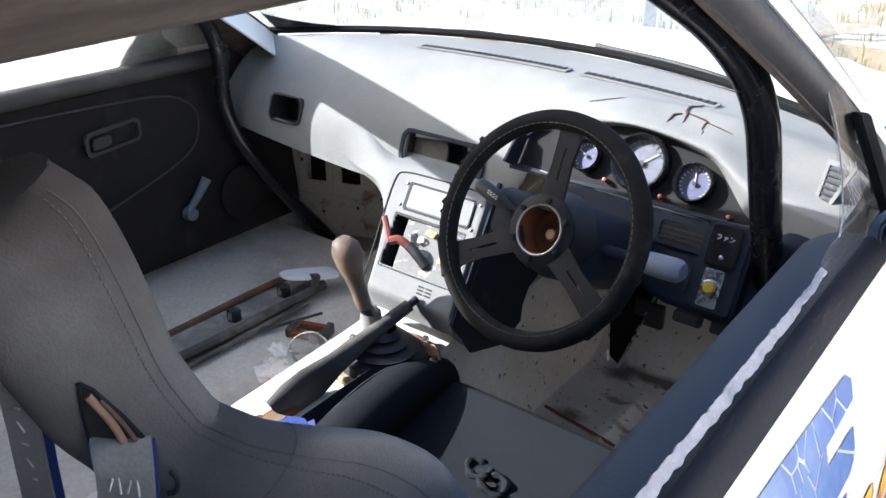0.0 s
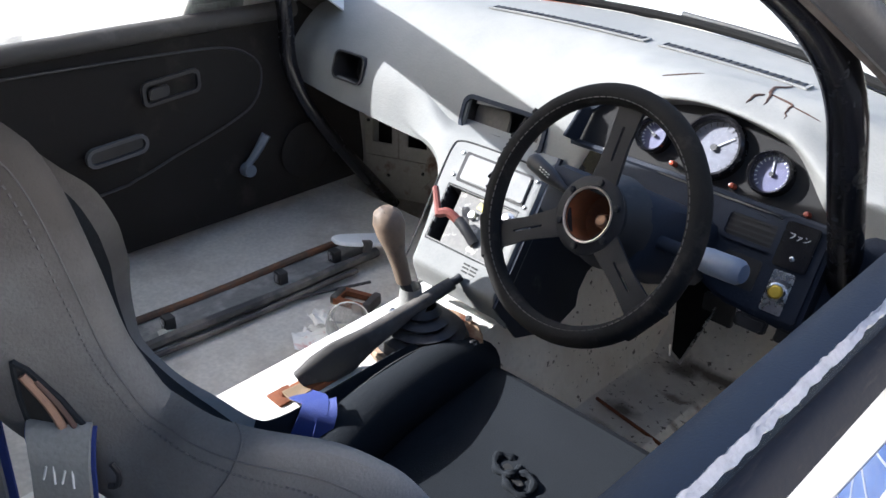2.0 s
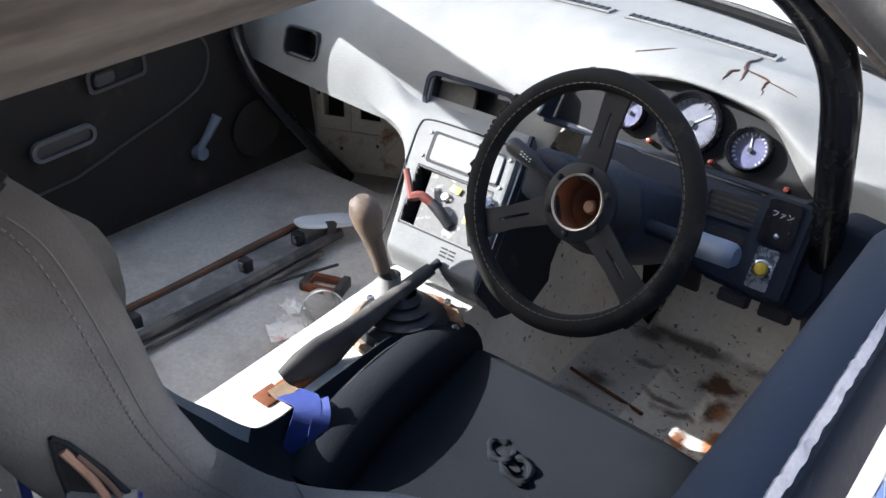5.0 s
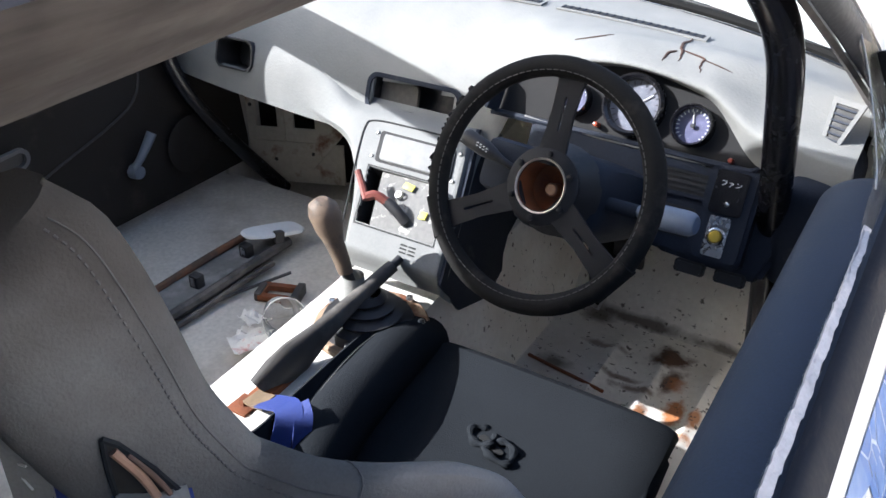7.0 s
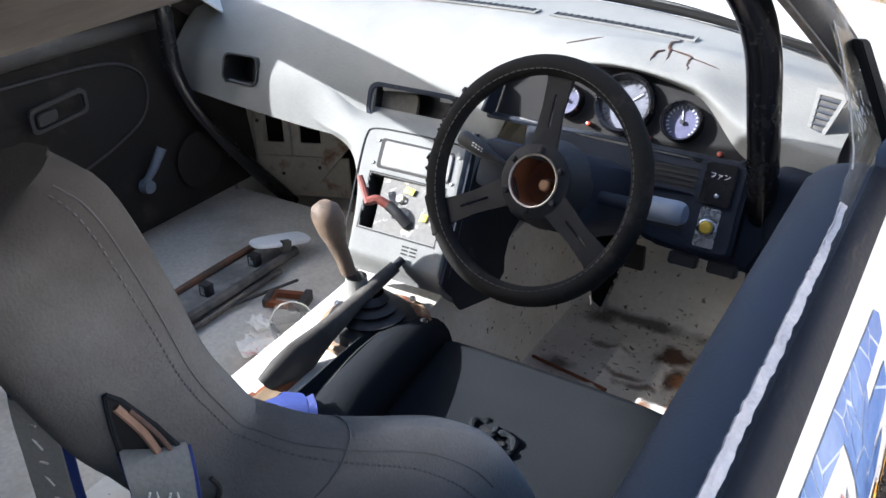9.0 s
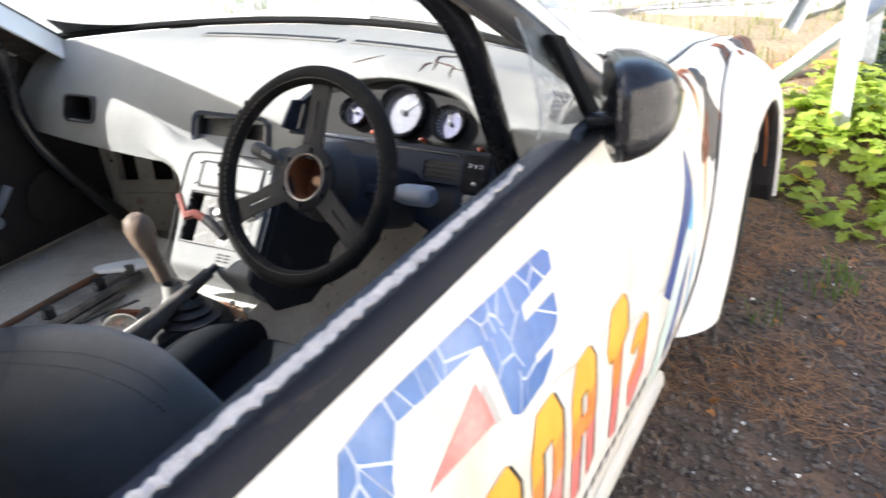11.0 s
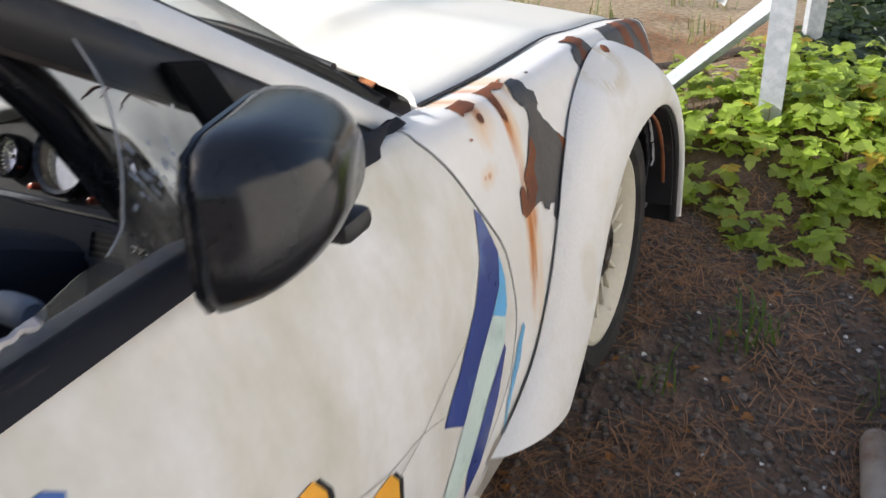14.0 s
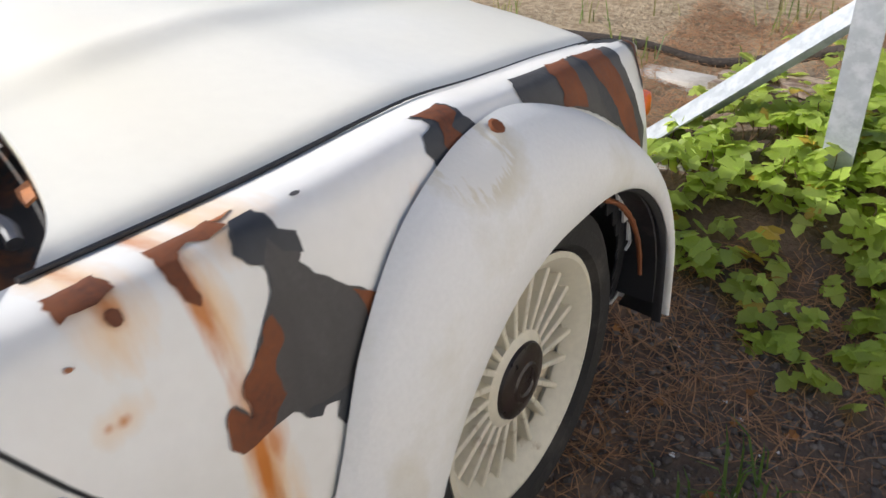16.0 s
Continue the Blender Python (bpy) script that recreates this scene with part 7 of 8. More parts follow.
# ---- gear lever and handbrake ----
gear = thing("gear_lever", "gear lever with a sun-faded brown knob and rubber boot", "gear lever", at=(0.045, -0.02, 0.455))
part("knob", loft([[Vector((x + r * math.cos(a), y + r * math.sin(a), z)) for a in (2 * math.pi * j / 20 for j in range(20))] for x, y, z, r in
     ((0.012, -0.030, 0.545, 0.013), (0.006, -0.032, 0.57, 0.014), (-0.004, -0.035, 0.60, 0.0165), (-0.010, -0.037, 0.622, 0.0225), (-0.014, -0.038, 0.645, 0.0265), (-0.018, -0.038, 0.662, 0.0225), (-0.019, -0.038, 0.672, 0.010))]), BROWNKNOB, gear, "sun-faded brown knob")
part("shaft", tube([(0.012, -0.030, 0.55), (0.022, -0.028, 0.52), (0.032, -0.025, 0.49)], 0.009, 10), BLACK, gear)
part("collar", lathe([(0.018, 0.03), (0.020, 0.0), (0.027, -0.012)], Matrix.Translation((0.024, -0.026, 0.510)), 20), BELTPAD, gear, "grey lever collar")
part("boot", lathe([(0.024, 0.050), (0.034, 0.040), (0.031, 0.034), (0.048, 0.027), (0.044, 0.021), (0.062, 0.014), (0.058, 0.008), (0.074, 0.002), (0.080, -0.012)], Matrix.Translation((0.045, -0.02, 0.462)), 32), BLACK, gear, "ribbed black rubber boot")
part("boot_plate", lathe([(0.070, 0.004), (0.094, 0.003), (0.098, -0.002), (0.098, -0.010)], Matrix.Translation((0.048, -0.015, 0.447)), 28), mat("rusty_cream_ring", (0.34, 0.24, 0.16), 0.8, vary=0.3, scale=20, spot=(0.16, 0.06, 0.03), spot_at=0.5, spot_scale=16), gear, "rusty boot retaining ring")
for k in range(7):
    a = 0.4 + 0.9 * k
    part("ring_bolt", lathe([(0, 0.006), (0.006, 0.005), (0.007, 0.0)], Matrix.Translation((0.048 + 0.085 * math.cos(a), -0.015 + 0.085 * math.sin(a), 0.456)), 8), CHROME, gear)
bm = None
for k in range(9):
    bm = box(-0.0014, 0.0014, -0.0006, 0.0006, 0, 0.0008, m=Matrix.Translation((-0.022 + 0.005 * (k % 3), -0.050 + 0.004 * (k // 3), 0.668)) @ Matrix.Rotation(radians(25), 4, "X"), bm=bm)
part("shift_marks", bm, SLOT, gear)

hb = thing("handbrake_lever", "dusty black plastic handbrake lever", "handbrake", at=(0.01, -0.2, 0.43))
HB = mat("dusty_black_grip", (0.045, 0.042, 0.039), 0.75, vary=0.25, scale=9, fine=200, spot=(0.12, 0.11, 0.10), spot_at=0.6, spot_scale=7)
part("grip", loft([[Vector((x, y, z)) + Vector((0.75, -0.25, 0)).normalized() * (w * math.cos(a)) + Vector((-0.1, -0.45, 0.85)).normalized() * (t * math.sin(a)) for a in (2 * math.pi * j / 16 for j in range(16))] for x, y, z, w, t in
     ((-0.005, -0.235, 0.440, 0.014, 0.020), (0.004, -0.20, 0.448, 0.019, 0.034), (0.014, -0.165, 0.462, 0.018, 0.036), (0.026, -0.12, 0.482, 0.0145, 0.024), (0.044, -0.05, 0.512, 0.0125, 0.014), (0.056, 0.0, 0.530, 0.0125, 0.0125), (0.064, 0.03, 0.541, 0.0115, 0.0115))]), HB, hb)
part("release_button", tube([(0.063, 0.028, 0.540), (0.067, 0.047, 0.547)], 0.0075, 10, 2), BLACK, hb)
part("lever_base", box(-0.012, 0.022, -0.255, -0.16, 0.405, 0.440, 0.006), RUST, hb, "rusty lever base")

# ---- pedals and footwell ----
ped = thing("pedal_box", "black pedals and footrest under the dash", "pedals")
part("footrest_plate", prism([(0.200, 0.388), (0.236, 0.268), (0.260, 0.258), (0.303, 0.432), (0.25, 0.46)], lambda a, b, h: Vector((a, 0.44 + 0.42 * (b - 0.258) + h + 0.05, b)), 0.008, 0.002), SLOTBLACK, ped, "black plate with a bare metal edge")
part("plate_edge", tube([(0.233, 0.490, 0.285), (0.238, 0.487, 0.262), (0.262, 0.486, 0.254), (0.305, 0.560, 0.432)], 0.0028, 6, 3, curve=False), CHROME, ped, "bright bare metal edge")
part("pedal_arm", tube([(0.50, 0.62, 0.66), (0.505, 0.58, 0.52), (0.505, 0.56, 0.43)], 0.007, 8), BLACK, ped)
part("pedal_arm", tube([(0.30, 0.62, 0.66), (0.295, 0.60, 0.48), (0.295, 0.55, 0.38)], 0.007, 8), BLACK, ped)
part("pedal_pad", box(0.262, 0.328, 0.535, 0.55, 0.345, 0.40, 0.004), BLACK, ped)

part("kick_pad", box(0.640, 0.682, 0.36, 0.52, 0.40, 0.62, 0.008), BLACK, ped, "black kick pad")

# ---- loose things on the passenger's floor ----
def pf(x, y, h=0.0):
    return Vector((x, y, floor_z(x, y) + h))


scuff = thing("scuff_trim", "long broken black plastic sill trim lying on the floor", "car trim", at=tuple(pf(-0.43, 0.05)))
TRIMBLK = mat("dusty_black_trim", (0.045, 0.042, 0.040), 0.6, vary=0.3, scale=9, fine=120, spot=(0.15, 0.13, 0.11), spot_at=0.57, spot_scale=9)
ta, tb = Vector((-0.36, -0.36, floor_z(-0.36, -0.36) + 0.012)), Vector((-0.345, 0.20, floor_z(-0.345, 0.20) + 0.014))
tm = lambda a, b, h: ta.lerp(tb, a) + Vector((b, 0, h))
part("trim_bed", prism([(0, -0.075), (1, -0.072), (1, 0.02), (0, 0.025)], tm, 0.004), mat("grey_dusty_bed", (0.17, 0.165, 0.16), 0.7, vary=0.35, scale=8, fine=90, spot=(0.30, 0.29, 0.27), spot_at=0.58, spot_scale=12), scuff, "dusty grey underside")
part("trim_rail", tube([tm(k / 8, 0.022, 0.010 + 0.002 * math.sin(k)) for k in range(9)], 0.011, 8, 3), TRIMBLK, scuff)
part("trim_rail", tube([tm(k / 8, -0.072, 0.008 + 0.002 * math.cos(k)) for k in range(9)], 0.008, 8, 3), mat("brown_stained_trim", (0.085, 0.055, 0.038), 0.8, vary=0.4, scale=20, spot=(0.17, 0.075, 0.035), spot_at=0.58, spot_scale=14), scuff, "rust-stained edge")
part("trim_rail", tube([tm(k / 8, 0.042, 0.000 + 0.002 * math.cos(k)) for k in range(8)], 0.006, 8, 3), TRIMBLK, scuff)
for a in (0.18, 0.62, 0.86):
    part("trim_clip", box(-0.012, 0.012, -0.010, 0.010, 0, 0.030, 0.003, m=Matrix.Translation(tm(a, -0.02, 0.0))), BLACK, scuff, "black trim clip")
    part("clip_slot", box(-0.005, 0.005, -0.012, -0.009, 0.008, 0.026, m=Matrix.Translation(tm(a, -0.02, 0.0))), CHROME, scuff)

mplate = thing("loose_mirror_plate", "pale plastic mirror back lying on the trim", "mirror plate", at=tuple(pf(-0.35, 0.185, 0.03)))
mm_ = Matrix.Translation(pf(-0.352, 0.185, 0.045)) @ Matrix.Rotation(radians(-12), 4, "X") @ Matrix.Rotation(radians(72), 4, "Z")
part("plate", prism([(0.068 * math.copysign(abs(math.cos(t)) ** 0.55, math.cos(t)), 0.036 * math.copysign(abs(math.sin(t)) ** 0.6, math.sin(t)) * (0.85 + 0.15 * math.cos(t))) for t in (2 * math.pi * k / 32 for k in range(32))], lambda a, b, h: mm_ @ Vector((a, b, h)), 0.008, 0.002), mat("pale_plate", (0.82, 0.84, 0.86), 0.45, vary=0.08), mplate)
part("plate_foot", box(-0.010, 0.010, -0.034, -0.018, -0.012, 0.012, 0.002, m=mm_), TRIMBLK, mplate)

rb = thing("rusty_bracket", "small rusty steel bracket on the floor", "bracket", at=tuple(pf(-0.225, 0.06)))
rm = Matrix.Translation(pf(-0.225, 0.06, 0.0)) @ Matrix.Rotation(radians(20), 4, "Z")
part("bracket_frame", ring_plate(rounded(0.085, 0.05, 0.008), rounded(0.058, 0.026, 0.006), lambda a, b, h: rm @ Vector((a, b, h + 0.004)), 0.012), RUST, rb)
part("bracket_leg", box(0.028, 0.044, -0.026, 0.026, 0.0, 0.024, 0.004, m=rm), TRIMBLK, rb)
part("bracket_leg", box(-0.046, -0.032, -0.024, 0.020, 0.0, 0.020, 0.004, m=rm), TRIMBLK, rb)
rod = part("thin_rod", tube([pf(-0.33, -0.10, 0.012), pf(-0.30, 0.0, 0.012), pf(-0.25, 0.12, 0.016)], 0.0032, 8), TRIMBLK)
tagged(rod, "thin dark rod lying beside the trim", "rod")

cup = thing("clear_plastic_cup", "crushed clear plastic cup with torn paper wrapper", "cup", at=tuple(pf(-0.165, -0.03)))
cpm = Matrix.Translation(pf(-0.150, -0.02, 0.035)) @ Matrix.Rotation(radians(60), 4, "Y") @ Matrix.Rotation(radians(35), 4, "X")
part("cup_body", lathe([(0.027, -0.050), (0.031, -0.02), (0.036, 0.02), (0.041, 0.052), (0.039, 0.053)], cpm, 20), glass_mat("frosted_plastic", (0.9, 0.9, 0.9), 0.25, 0.55), cup)
part("cup_base", lathe([(0.027, -0.050), (0.001, -0.049)], cpm, 20), glass_mat("frosted_base", (0.9, 0.9, 0.9), 0.25, 0.45), cup)
PAPER = mat("white_paper", (0.74, 0.72, 0.68), 0.8, vary=0.1, scale=20, spot=(0.50, 0.12, 0.08), spot_at=0.66, spot_scale=30)
for k, (x0, y0, sz, rz) in enumerate(((-0.17, -0.075, 0.03, 20), (-0.155, -0.10, 0.034, 60), (-0.19, -0.055, 0.022, -15))):
    bm = grid(lambda u, v: pf(x0, y0, 0.006) + Matrix.Rotation(radians(rz), 3, "Z") @ Vector(((u - .5) * sz * 2, (v - .5) * sz * 1.5, 0.014 * noise.noise(Vector((u * 3, v * 3, k))) + 0.012 + 0.010 * k)), 8, 8, thick=0.001)
    part("wrapper", bm, PAPER, cup, "torn white paper wrapper")
for k, (x0, y0, r0) in enumerate(((-0.36, -0.27, 0.020), (-0.335, -0.30, 0.015))):
    bm = bmesh.new()
    bmesh.ops.create_icosphere(bm, subdivisions=2, radius=1)
    for v in bm.verts:
        v.co = pf(x0, y0, r0 * 0.5) + Vector((v.co.x * r0 * 1.3, v.co.y * r0, v.co.z * r0 * 0.6)) * (1 + 0.2 * noise.noise(v.co * 1.5))
    tagged(part("pale_stone", bm, mat("pale_stone", (0.50, 0.49, 0.45), 0.9, vary=0.15)), "pale pebble on the cabin floor", "stone", "cabin pebbles")
# bare inner structure at the passenger's kick panel
kick = thing("kick_bracket", "bare cream metal bracket with square holes under the dashboard", "bracket", at=(-0.62, 0.52, 0.4))
KICK = mat("bare_cream_metal", (0.40, 0.37, 0.31), 0.6, vary=0.15, scale=9, fine=90, spot=(0.16, 0.08, 0.045), spot_at=0.63, spot_scale=14)
kb = lambda a, b, h: Vector((-0.672 + a, 0.475 + 0.40 * a - h, 0.30 + b))
sq = lambda a0, a1, b0, b1: [(a0, b0), (a1, b0), (a1, b1), (a0, b1)]
for a0 in (0.0, 0.088):
    part("upright", ring_plate(sq(a0, a0 + 0.086, 0.13, 0.40), sq(a0 + 0.020, a0 + 0.070, 0.165, 0.36), kb, 0.005), KICK, kick)
part("cross_piece", prism(sq(0.0, 0.22, 0.02, 0.128), kb, 0.005), KICK, kick)
part("gusset", prism([(0.15, 0.06), (0.29, 0.24), (0.29, 0.25), (0.176, 0.25)], lambda a, b, h: kb(a, b, h + 0.006), 0.004), KICK, kick, "cream triangular gusset")
for a0, b0 in ((0.010, 0.22), (0.010, 0.32), (0.094, 0.27), (0.06, 0.08), (0.15, 0.10), (0.188, 0.21)):
    part("rivet", lathe([(0, 0.003), (0.004, 0.002), (0.005, 0)], frame_at(kb(a0, b0, 0.0055), (0.37, -0.93, 0)), 8), BLACK, kick)
# added dark sheet in place of the unlit void seen through the holes
part("void_panel", prism(sq(-0.02, 0.34, 0.0, 0.42), lambda a, b, h: kb(a, b, h - 0.06), 0.004), CARDTRIM, kick, "dark sheet standing in for the shaded void behind the bracket")


# ---- outside: ground, plants, wall, posts ----
# out-of-view wall, added to bounce sunlight onto the car's right flank
RENDERED = mat("cream_bounce_wall", (0.64, 0.62, 0.585), 0.9, vary=0.1, scale=3, fine=60, bump=0.002)
tagged(part("bounce_wall", box(3.1, 3.3, -2.2, 5.0, -0.3, 2.1), RENDERED), "unseen cream wall added to bounce sunlight onto the car", "wall", kind="structure")

def ground_z(x, y):
    n = 0.012 * noise.noise(Vector((x * 3, y * 3, 0))) + 0.005 * noise.noise(Vector((x * 14, y * 14, 1)))
    near = 0.156 - 0.133 * min(1.5, max(0.2, x)) + 0.069 * min(2.2, max(-1.0, y))
    d = smooth(2.2, 4.5, math.hypot(x - 1.0, y - 1.0))
    bank = 0.12 * smooth(1.70, 2.10, y) * smooth(0.50, 0.95, x) * smooth(4.2, 2.6, y)
    return near + (0.10 - near) * d + n + bank


def ground_mat():
    m = mat("soil_litter_and_dry_grass", (0.150, 0.098, 0.066), 0.95, vary=0.6, scale=6, fine=80, bump=0.008, spot=(0.068, 0.052, 0.041), spot_at=0.5, spot_scale=9, spot_soft=0.12)
    N, L = m.node_tree.nodes, m.node_tree.links
    b_ = N["Principled BSDF"]
    soil = b_.inputs["Base Color"].links[0].from_socket
    tc = N.new("ShaderNodeTexCoord")
    sx = N.new("ShaderNodeSeparateXYZ")
    L.new(tc.outputs["Object"], sx.inputs[0])
    nz = N.new("ShaderNodeTexNoise")
    nz.inputs["Scale"].default_value, nz.inputs["Detail"].default_value = 1.6, 8
    L.new(tc.outputs["Object"], nz.inputs["Vector"])
    fine = N.new("ShaderNodeTexNoise")
    fine.inputs["Scale"].default_value, fine.inputs["Detail"].default_value = 45, 4
    L.new(tc.outputs["Object"], fine.inputs["Vector"])

    def ramp(a, c):
        r = N.new("ShaderNodeValToRGB")
        r.color_ramp.elements[0].color, r.color_ramp.elements[1].color = (*a, 1), (*c, 1)
        r.color_ramp.elements[0].position, r.color_ramp.elements[1].position = 0.35, 0.68
        L.new(fine.outputs["Fac"], r.inputs[0])
        return r.outputs[0]

    def zone(socket, lo, hi, a, c):
        add = N.new("ShaderNodeMath")
        add.operation = "MULTIPLY_ADD"
        L.new(nz.outputs["Fac"], add.inputs[0])
        add.inputs[1].default_value = 1.2
        L.new(socket, add.inputs[2])
        mr = N.new("ShaderNodeMapRange")
        mr.inputs["From Min"].default_value, mr.inputs["From Max"].default_value = lo, hi
        L.new(add.outputs[0], mr.inputs["Value"])
        mx = N.new("ShaderNodeMix")
        mx.data_type = "RGBA"
        L.new(mr.outputs[0], mx.inputs["Factor"])
        L.new(a, mx.inputs["A"])
        L.new(c, mx.inputs["B"])
        return mx.outputs["Result"]
    # dry tint stops short of the far right: dark soil there replaces shade
    side = N.new("ShaderNodeMath")
    side.operation = "MULTIPLY_ADD"
    side.inputs[1].default_value = -1.6
    L.new(sx.outputs[0], side.inputs[0])
    L.new(sx.outputs[1], side.inputs[2])
    dry = zone(side.outputs[0], 1.75, 2.3, soil, ramp((0.20, 0.145, 0.085), (0.36, 0.29, 0.19)))
    neg = N.new("ShaderNodeMath")
    neg.operation = "MULTIPLY"
    neg.inputs[1].default_value = -1
    L.new(sx.outputs[0], neg.inputs[0])
    L.new(zone(neg.outputs[0], 0.9, 1.6, dry, ramp((0.26, 0.26, 0.255), (0.42, 0.42, 0.41))), b_.inputs["Base Color"])
    return m


ground = part("ground", grid(lambda u, v: Vector((lambda x, y: (x, y, ground_z(x, y)))(0.8 + 60 * (2 * u - 1) ** 3 + 2.2 * (2 * u - 1), 1.2 + 60 * (2 * v - 1) ** 3 + 3.0 * (2 * v - 1))), 170, 170), ground_mat())
tagged(ground, "brown soil with pine-needle litter, dry grass and gravel", "ground", kind="structure")

# paving out of view, added as a pale reflector for the door side
PAVE = mat("pale_bounce_paving", (0.44, 0.425, 0.395), 0.85, vary=0.15, scale=4, fine=70, bump=0.001, spot=(0.33, 0.31, 0.28), spot_at=0.6, spot_scale=3, spot_soft=0.15)
tagged(part("pavement", grid(lambda u, v: Vector((1.660 + 1.439 * u, -2.2 + 7.2 * v, ground_z(1.660 + 1.439 * u, -2.2 + 7.2 * v) + 0.03)), 8, 40, thick=0.06, out=(0, 0, 1)), PAVE), "unseen pale paving added beyond the sleepers to bounce light", "pavement", kind="structure")
HOLE = mat("dark_slot_hole", (0.07, 0.058, 0.046), 0.9, vary=0.3)
hole_me = None
for k in range(7):
    y0 = -2.4 + 1.6 * k
    zt = 0.195 + 0.006 * (k % 2)
    xs = 1.4365 - 0.0187 * y0
    sl_ = thing("timber_sleeper", "weathered pale sleeper edging the plot", "sleeper", "timber edging", at=(xs, y0, zt))
    part("beam", box(xs, xs + 0.175, y0, y0 + 1.585, -0.25, zt, 0.012), WOOD, sl_)
    if 2 <= k < 5:
        tagged(sl_, "weathered pale sleeper with rows of square slots")
        for j in range(12 if k == 2 else 24):
            if hole_me is None:
                ob = part("slot", box(-0.013, 0.013, -0.010, 0.010, -0.004, 0.0008, 0.003), HOLE)
                hole_me = ob.data
            else:
                ob = new("slot", hole_me)
            ob.parent = sl_
            ob.location = (0.045 + 0.004 * (j % 3), (0.80 if k == 2 else 0.045) + 0.064 * j, 0)


def bar(a, c, w=0.05, t=0.005, spin=0.0):
    """An L-shaped steel bar between two points."""
    a, c = Vector(a), Vector(c)
    d = c - a
    m = Matrix.Translation(a) @ d.to_track_quat("Z", "X").to_matrix().to_4x4() @ Matrix.Rotation(radians(spin), 4, "Z")
    poly = [(0, 0), (w, 0), (w, t), (t, t), (t, w), (0, w)]
    return prism(poly, lambda x, y, h: m @ Vector((x - w / 2, y - w / 2, h)), d.length)


posts = thing("galvanised_frame", "galvanised steel bracing frame standing among the plants", "steel frame", "steel frames", at=(0.98, 2.05, 0.1))
part("post", bar((0.980, 2.04, 0.10), (0.992, 2.04, 2.0), 0.062, 0.006, 180), STEEL, posts)
part("brace", bar((0.535, 2.10, 0.205), (1.22, 2.10, 0.835), 0.060, 0.005, 120), STEEL, posts)
part("post", bar((1.000, 2.90, 0.12), (1.040, 2.90, 2.0), 0.055, 0.006, 200), STEEL, posts)
part("foot_plate", prism([(0.925, 0.14), (1.07, 0.14), (1.07, 0.25), (1.04, 0.295), (1.00, 0.295)], lambda a, b, h: Vector((a, 2.86 + h, b)), 0.008, 0.001), STEEL, posts)
part("brace", bar((0.745, 2.42, 0.535), (1.03, 2.46, 1.20), 0.046, 0.005, 60), STEEL, posts)
far = thing("galvanised_frame", "galvanised steel frame legs beyond the car", "steel frame", "steel frames", at=(-1.25, 4.4, 0.1))
part("post", bar((-1.49, 4.38, 0.05), (-1.49, 4.38, 1.8), 0.09, 0.006, 30), STEEL, far)
part("post", bar((-1.03, 4.40, 0.05), (-1.03, 4.40, 1.8), 0.09, 0.006, 30), STEEL, far)
part("brace", bar((-0.85, 4.40, 0.12), (-1.40, 4.40, 0.75), 0.07, 0.006, 30), STEEL, far)

CONC = mat("pale_concrete", (0.40, 0.38, 0.35), 0.85, vary=0.15, scale=5, fine=60, bump=0.002, spot=(0.26, 0.24, 0.21), spot_at=0.6, spot_scale=6)
pipe = thing("concrete_pipe", "short pale stained pipe lying on the litter", "pipe", at=(1.34, 0.887, ground_z(1.34, 0.887)))
pm = Matrix.Translation((1.340, 0.915, ground_z(1.34, 0.915) + 0.026)) @ Matrix.Rotation(radians(4), 4, "Z") @ Matrix.Rotation(radians(91), 4, "X")
part("pipe_wall", lathe([(0.027, -0.120), (0.029, -0.117), (0.029, 0.11), (0.0285, 0.12), (0.025, 0.121), (0.024, 0.11), (0.024, -0.13), (0.027, -0.120)], pm, 24), mat("stained_pale_pipe", (0.44, 0.39, 0.33), 0.8, vary=0.15, scale=12, fine=90, spot=(0.26, 0.18, 0.13), spot_at=0.56, spot_scale=11, spot_soft=0.12), pipe)
part("pipe_core", lathe([(0.0245, 0.116), (0.001, 0.119)], pm, 20), mat("packed_brown_mud", (0.10, 0.072, 0.055), 0.95, vary=0.5, scale=40, bump=0.002), pipe, "brown mud packed in the pipe end")
part("mud_ring", lathe([(0.0296, 0.070), (0.0300, 0.077), (0.0300, 0.10), (0.0296, 0.107)], pm, 24), mat("brown_mud_band", (0.17, 0.115, 0.085), 0.9, vary=0.3), pipe, "brown mud band")
tagged(part("concrete_slab", prism(outline([(-0.5, 4.75), (0.55, 4.65), (0.75, 5.5), (-0.35, 5.7)], 0.01, 0.1), lambda a, b, h: Vector((a, b, ground_z(a, b) - 0.03 + h)), 0.05), CONC), "weathered concrete slab in dry grass", "slab")
tagged(part("kerb_block", box(0.36, 0.68, 2.41, 2.50, 0.05, ground_z(0.5, 2.45) + 0.022, 0.010), CONC), "pale concrete kerb block sunk in the ground", "kerb")
tagged(part("kerb_block", box(0.47, 0.70, 1.985, 2.055, 0.05, ground_z(0.58, 2.02) + 0.016, 0.010), CONC), "pale concrete kerb block sunk in the ground", "kerb")
tagged(part("fallen_log", tube([(x, y, ground_z(x, y) + 0.010) for x, y in ((-0.10, 2.48), (0.12, 2.52), (0.32, 2.584), (0.50, 2.62), (0.664, 2.683), (0.86, 2.73))], lambda u: 0.017 + 0.004 * math.sin(9 * u), 10), mat("dark_bark", (0.04, 0.031, 0.025), 0.95, vary=0.4, scale=12, bump=0.004)), "dark weathered log on the ground", "log")
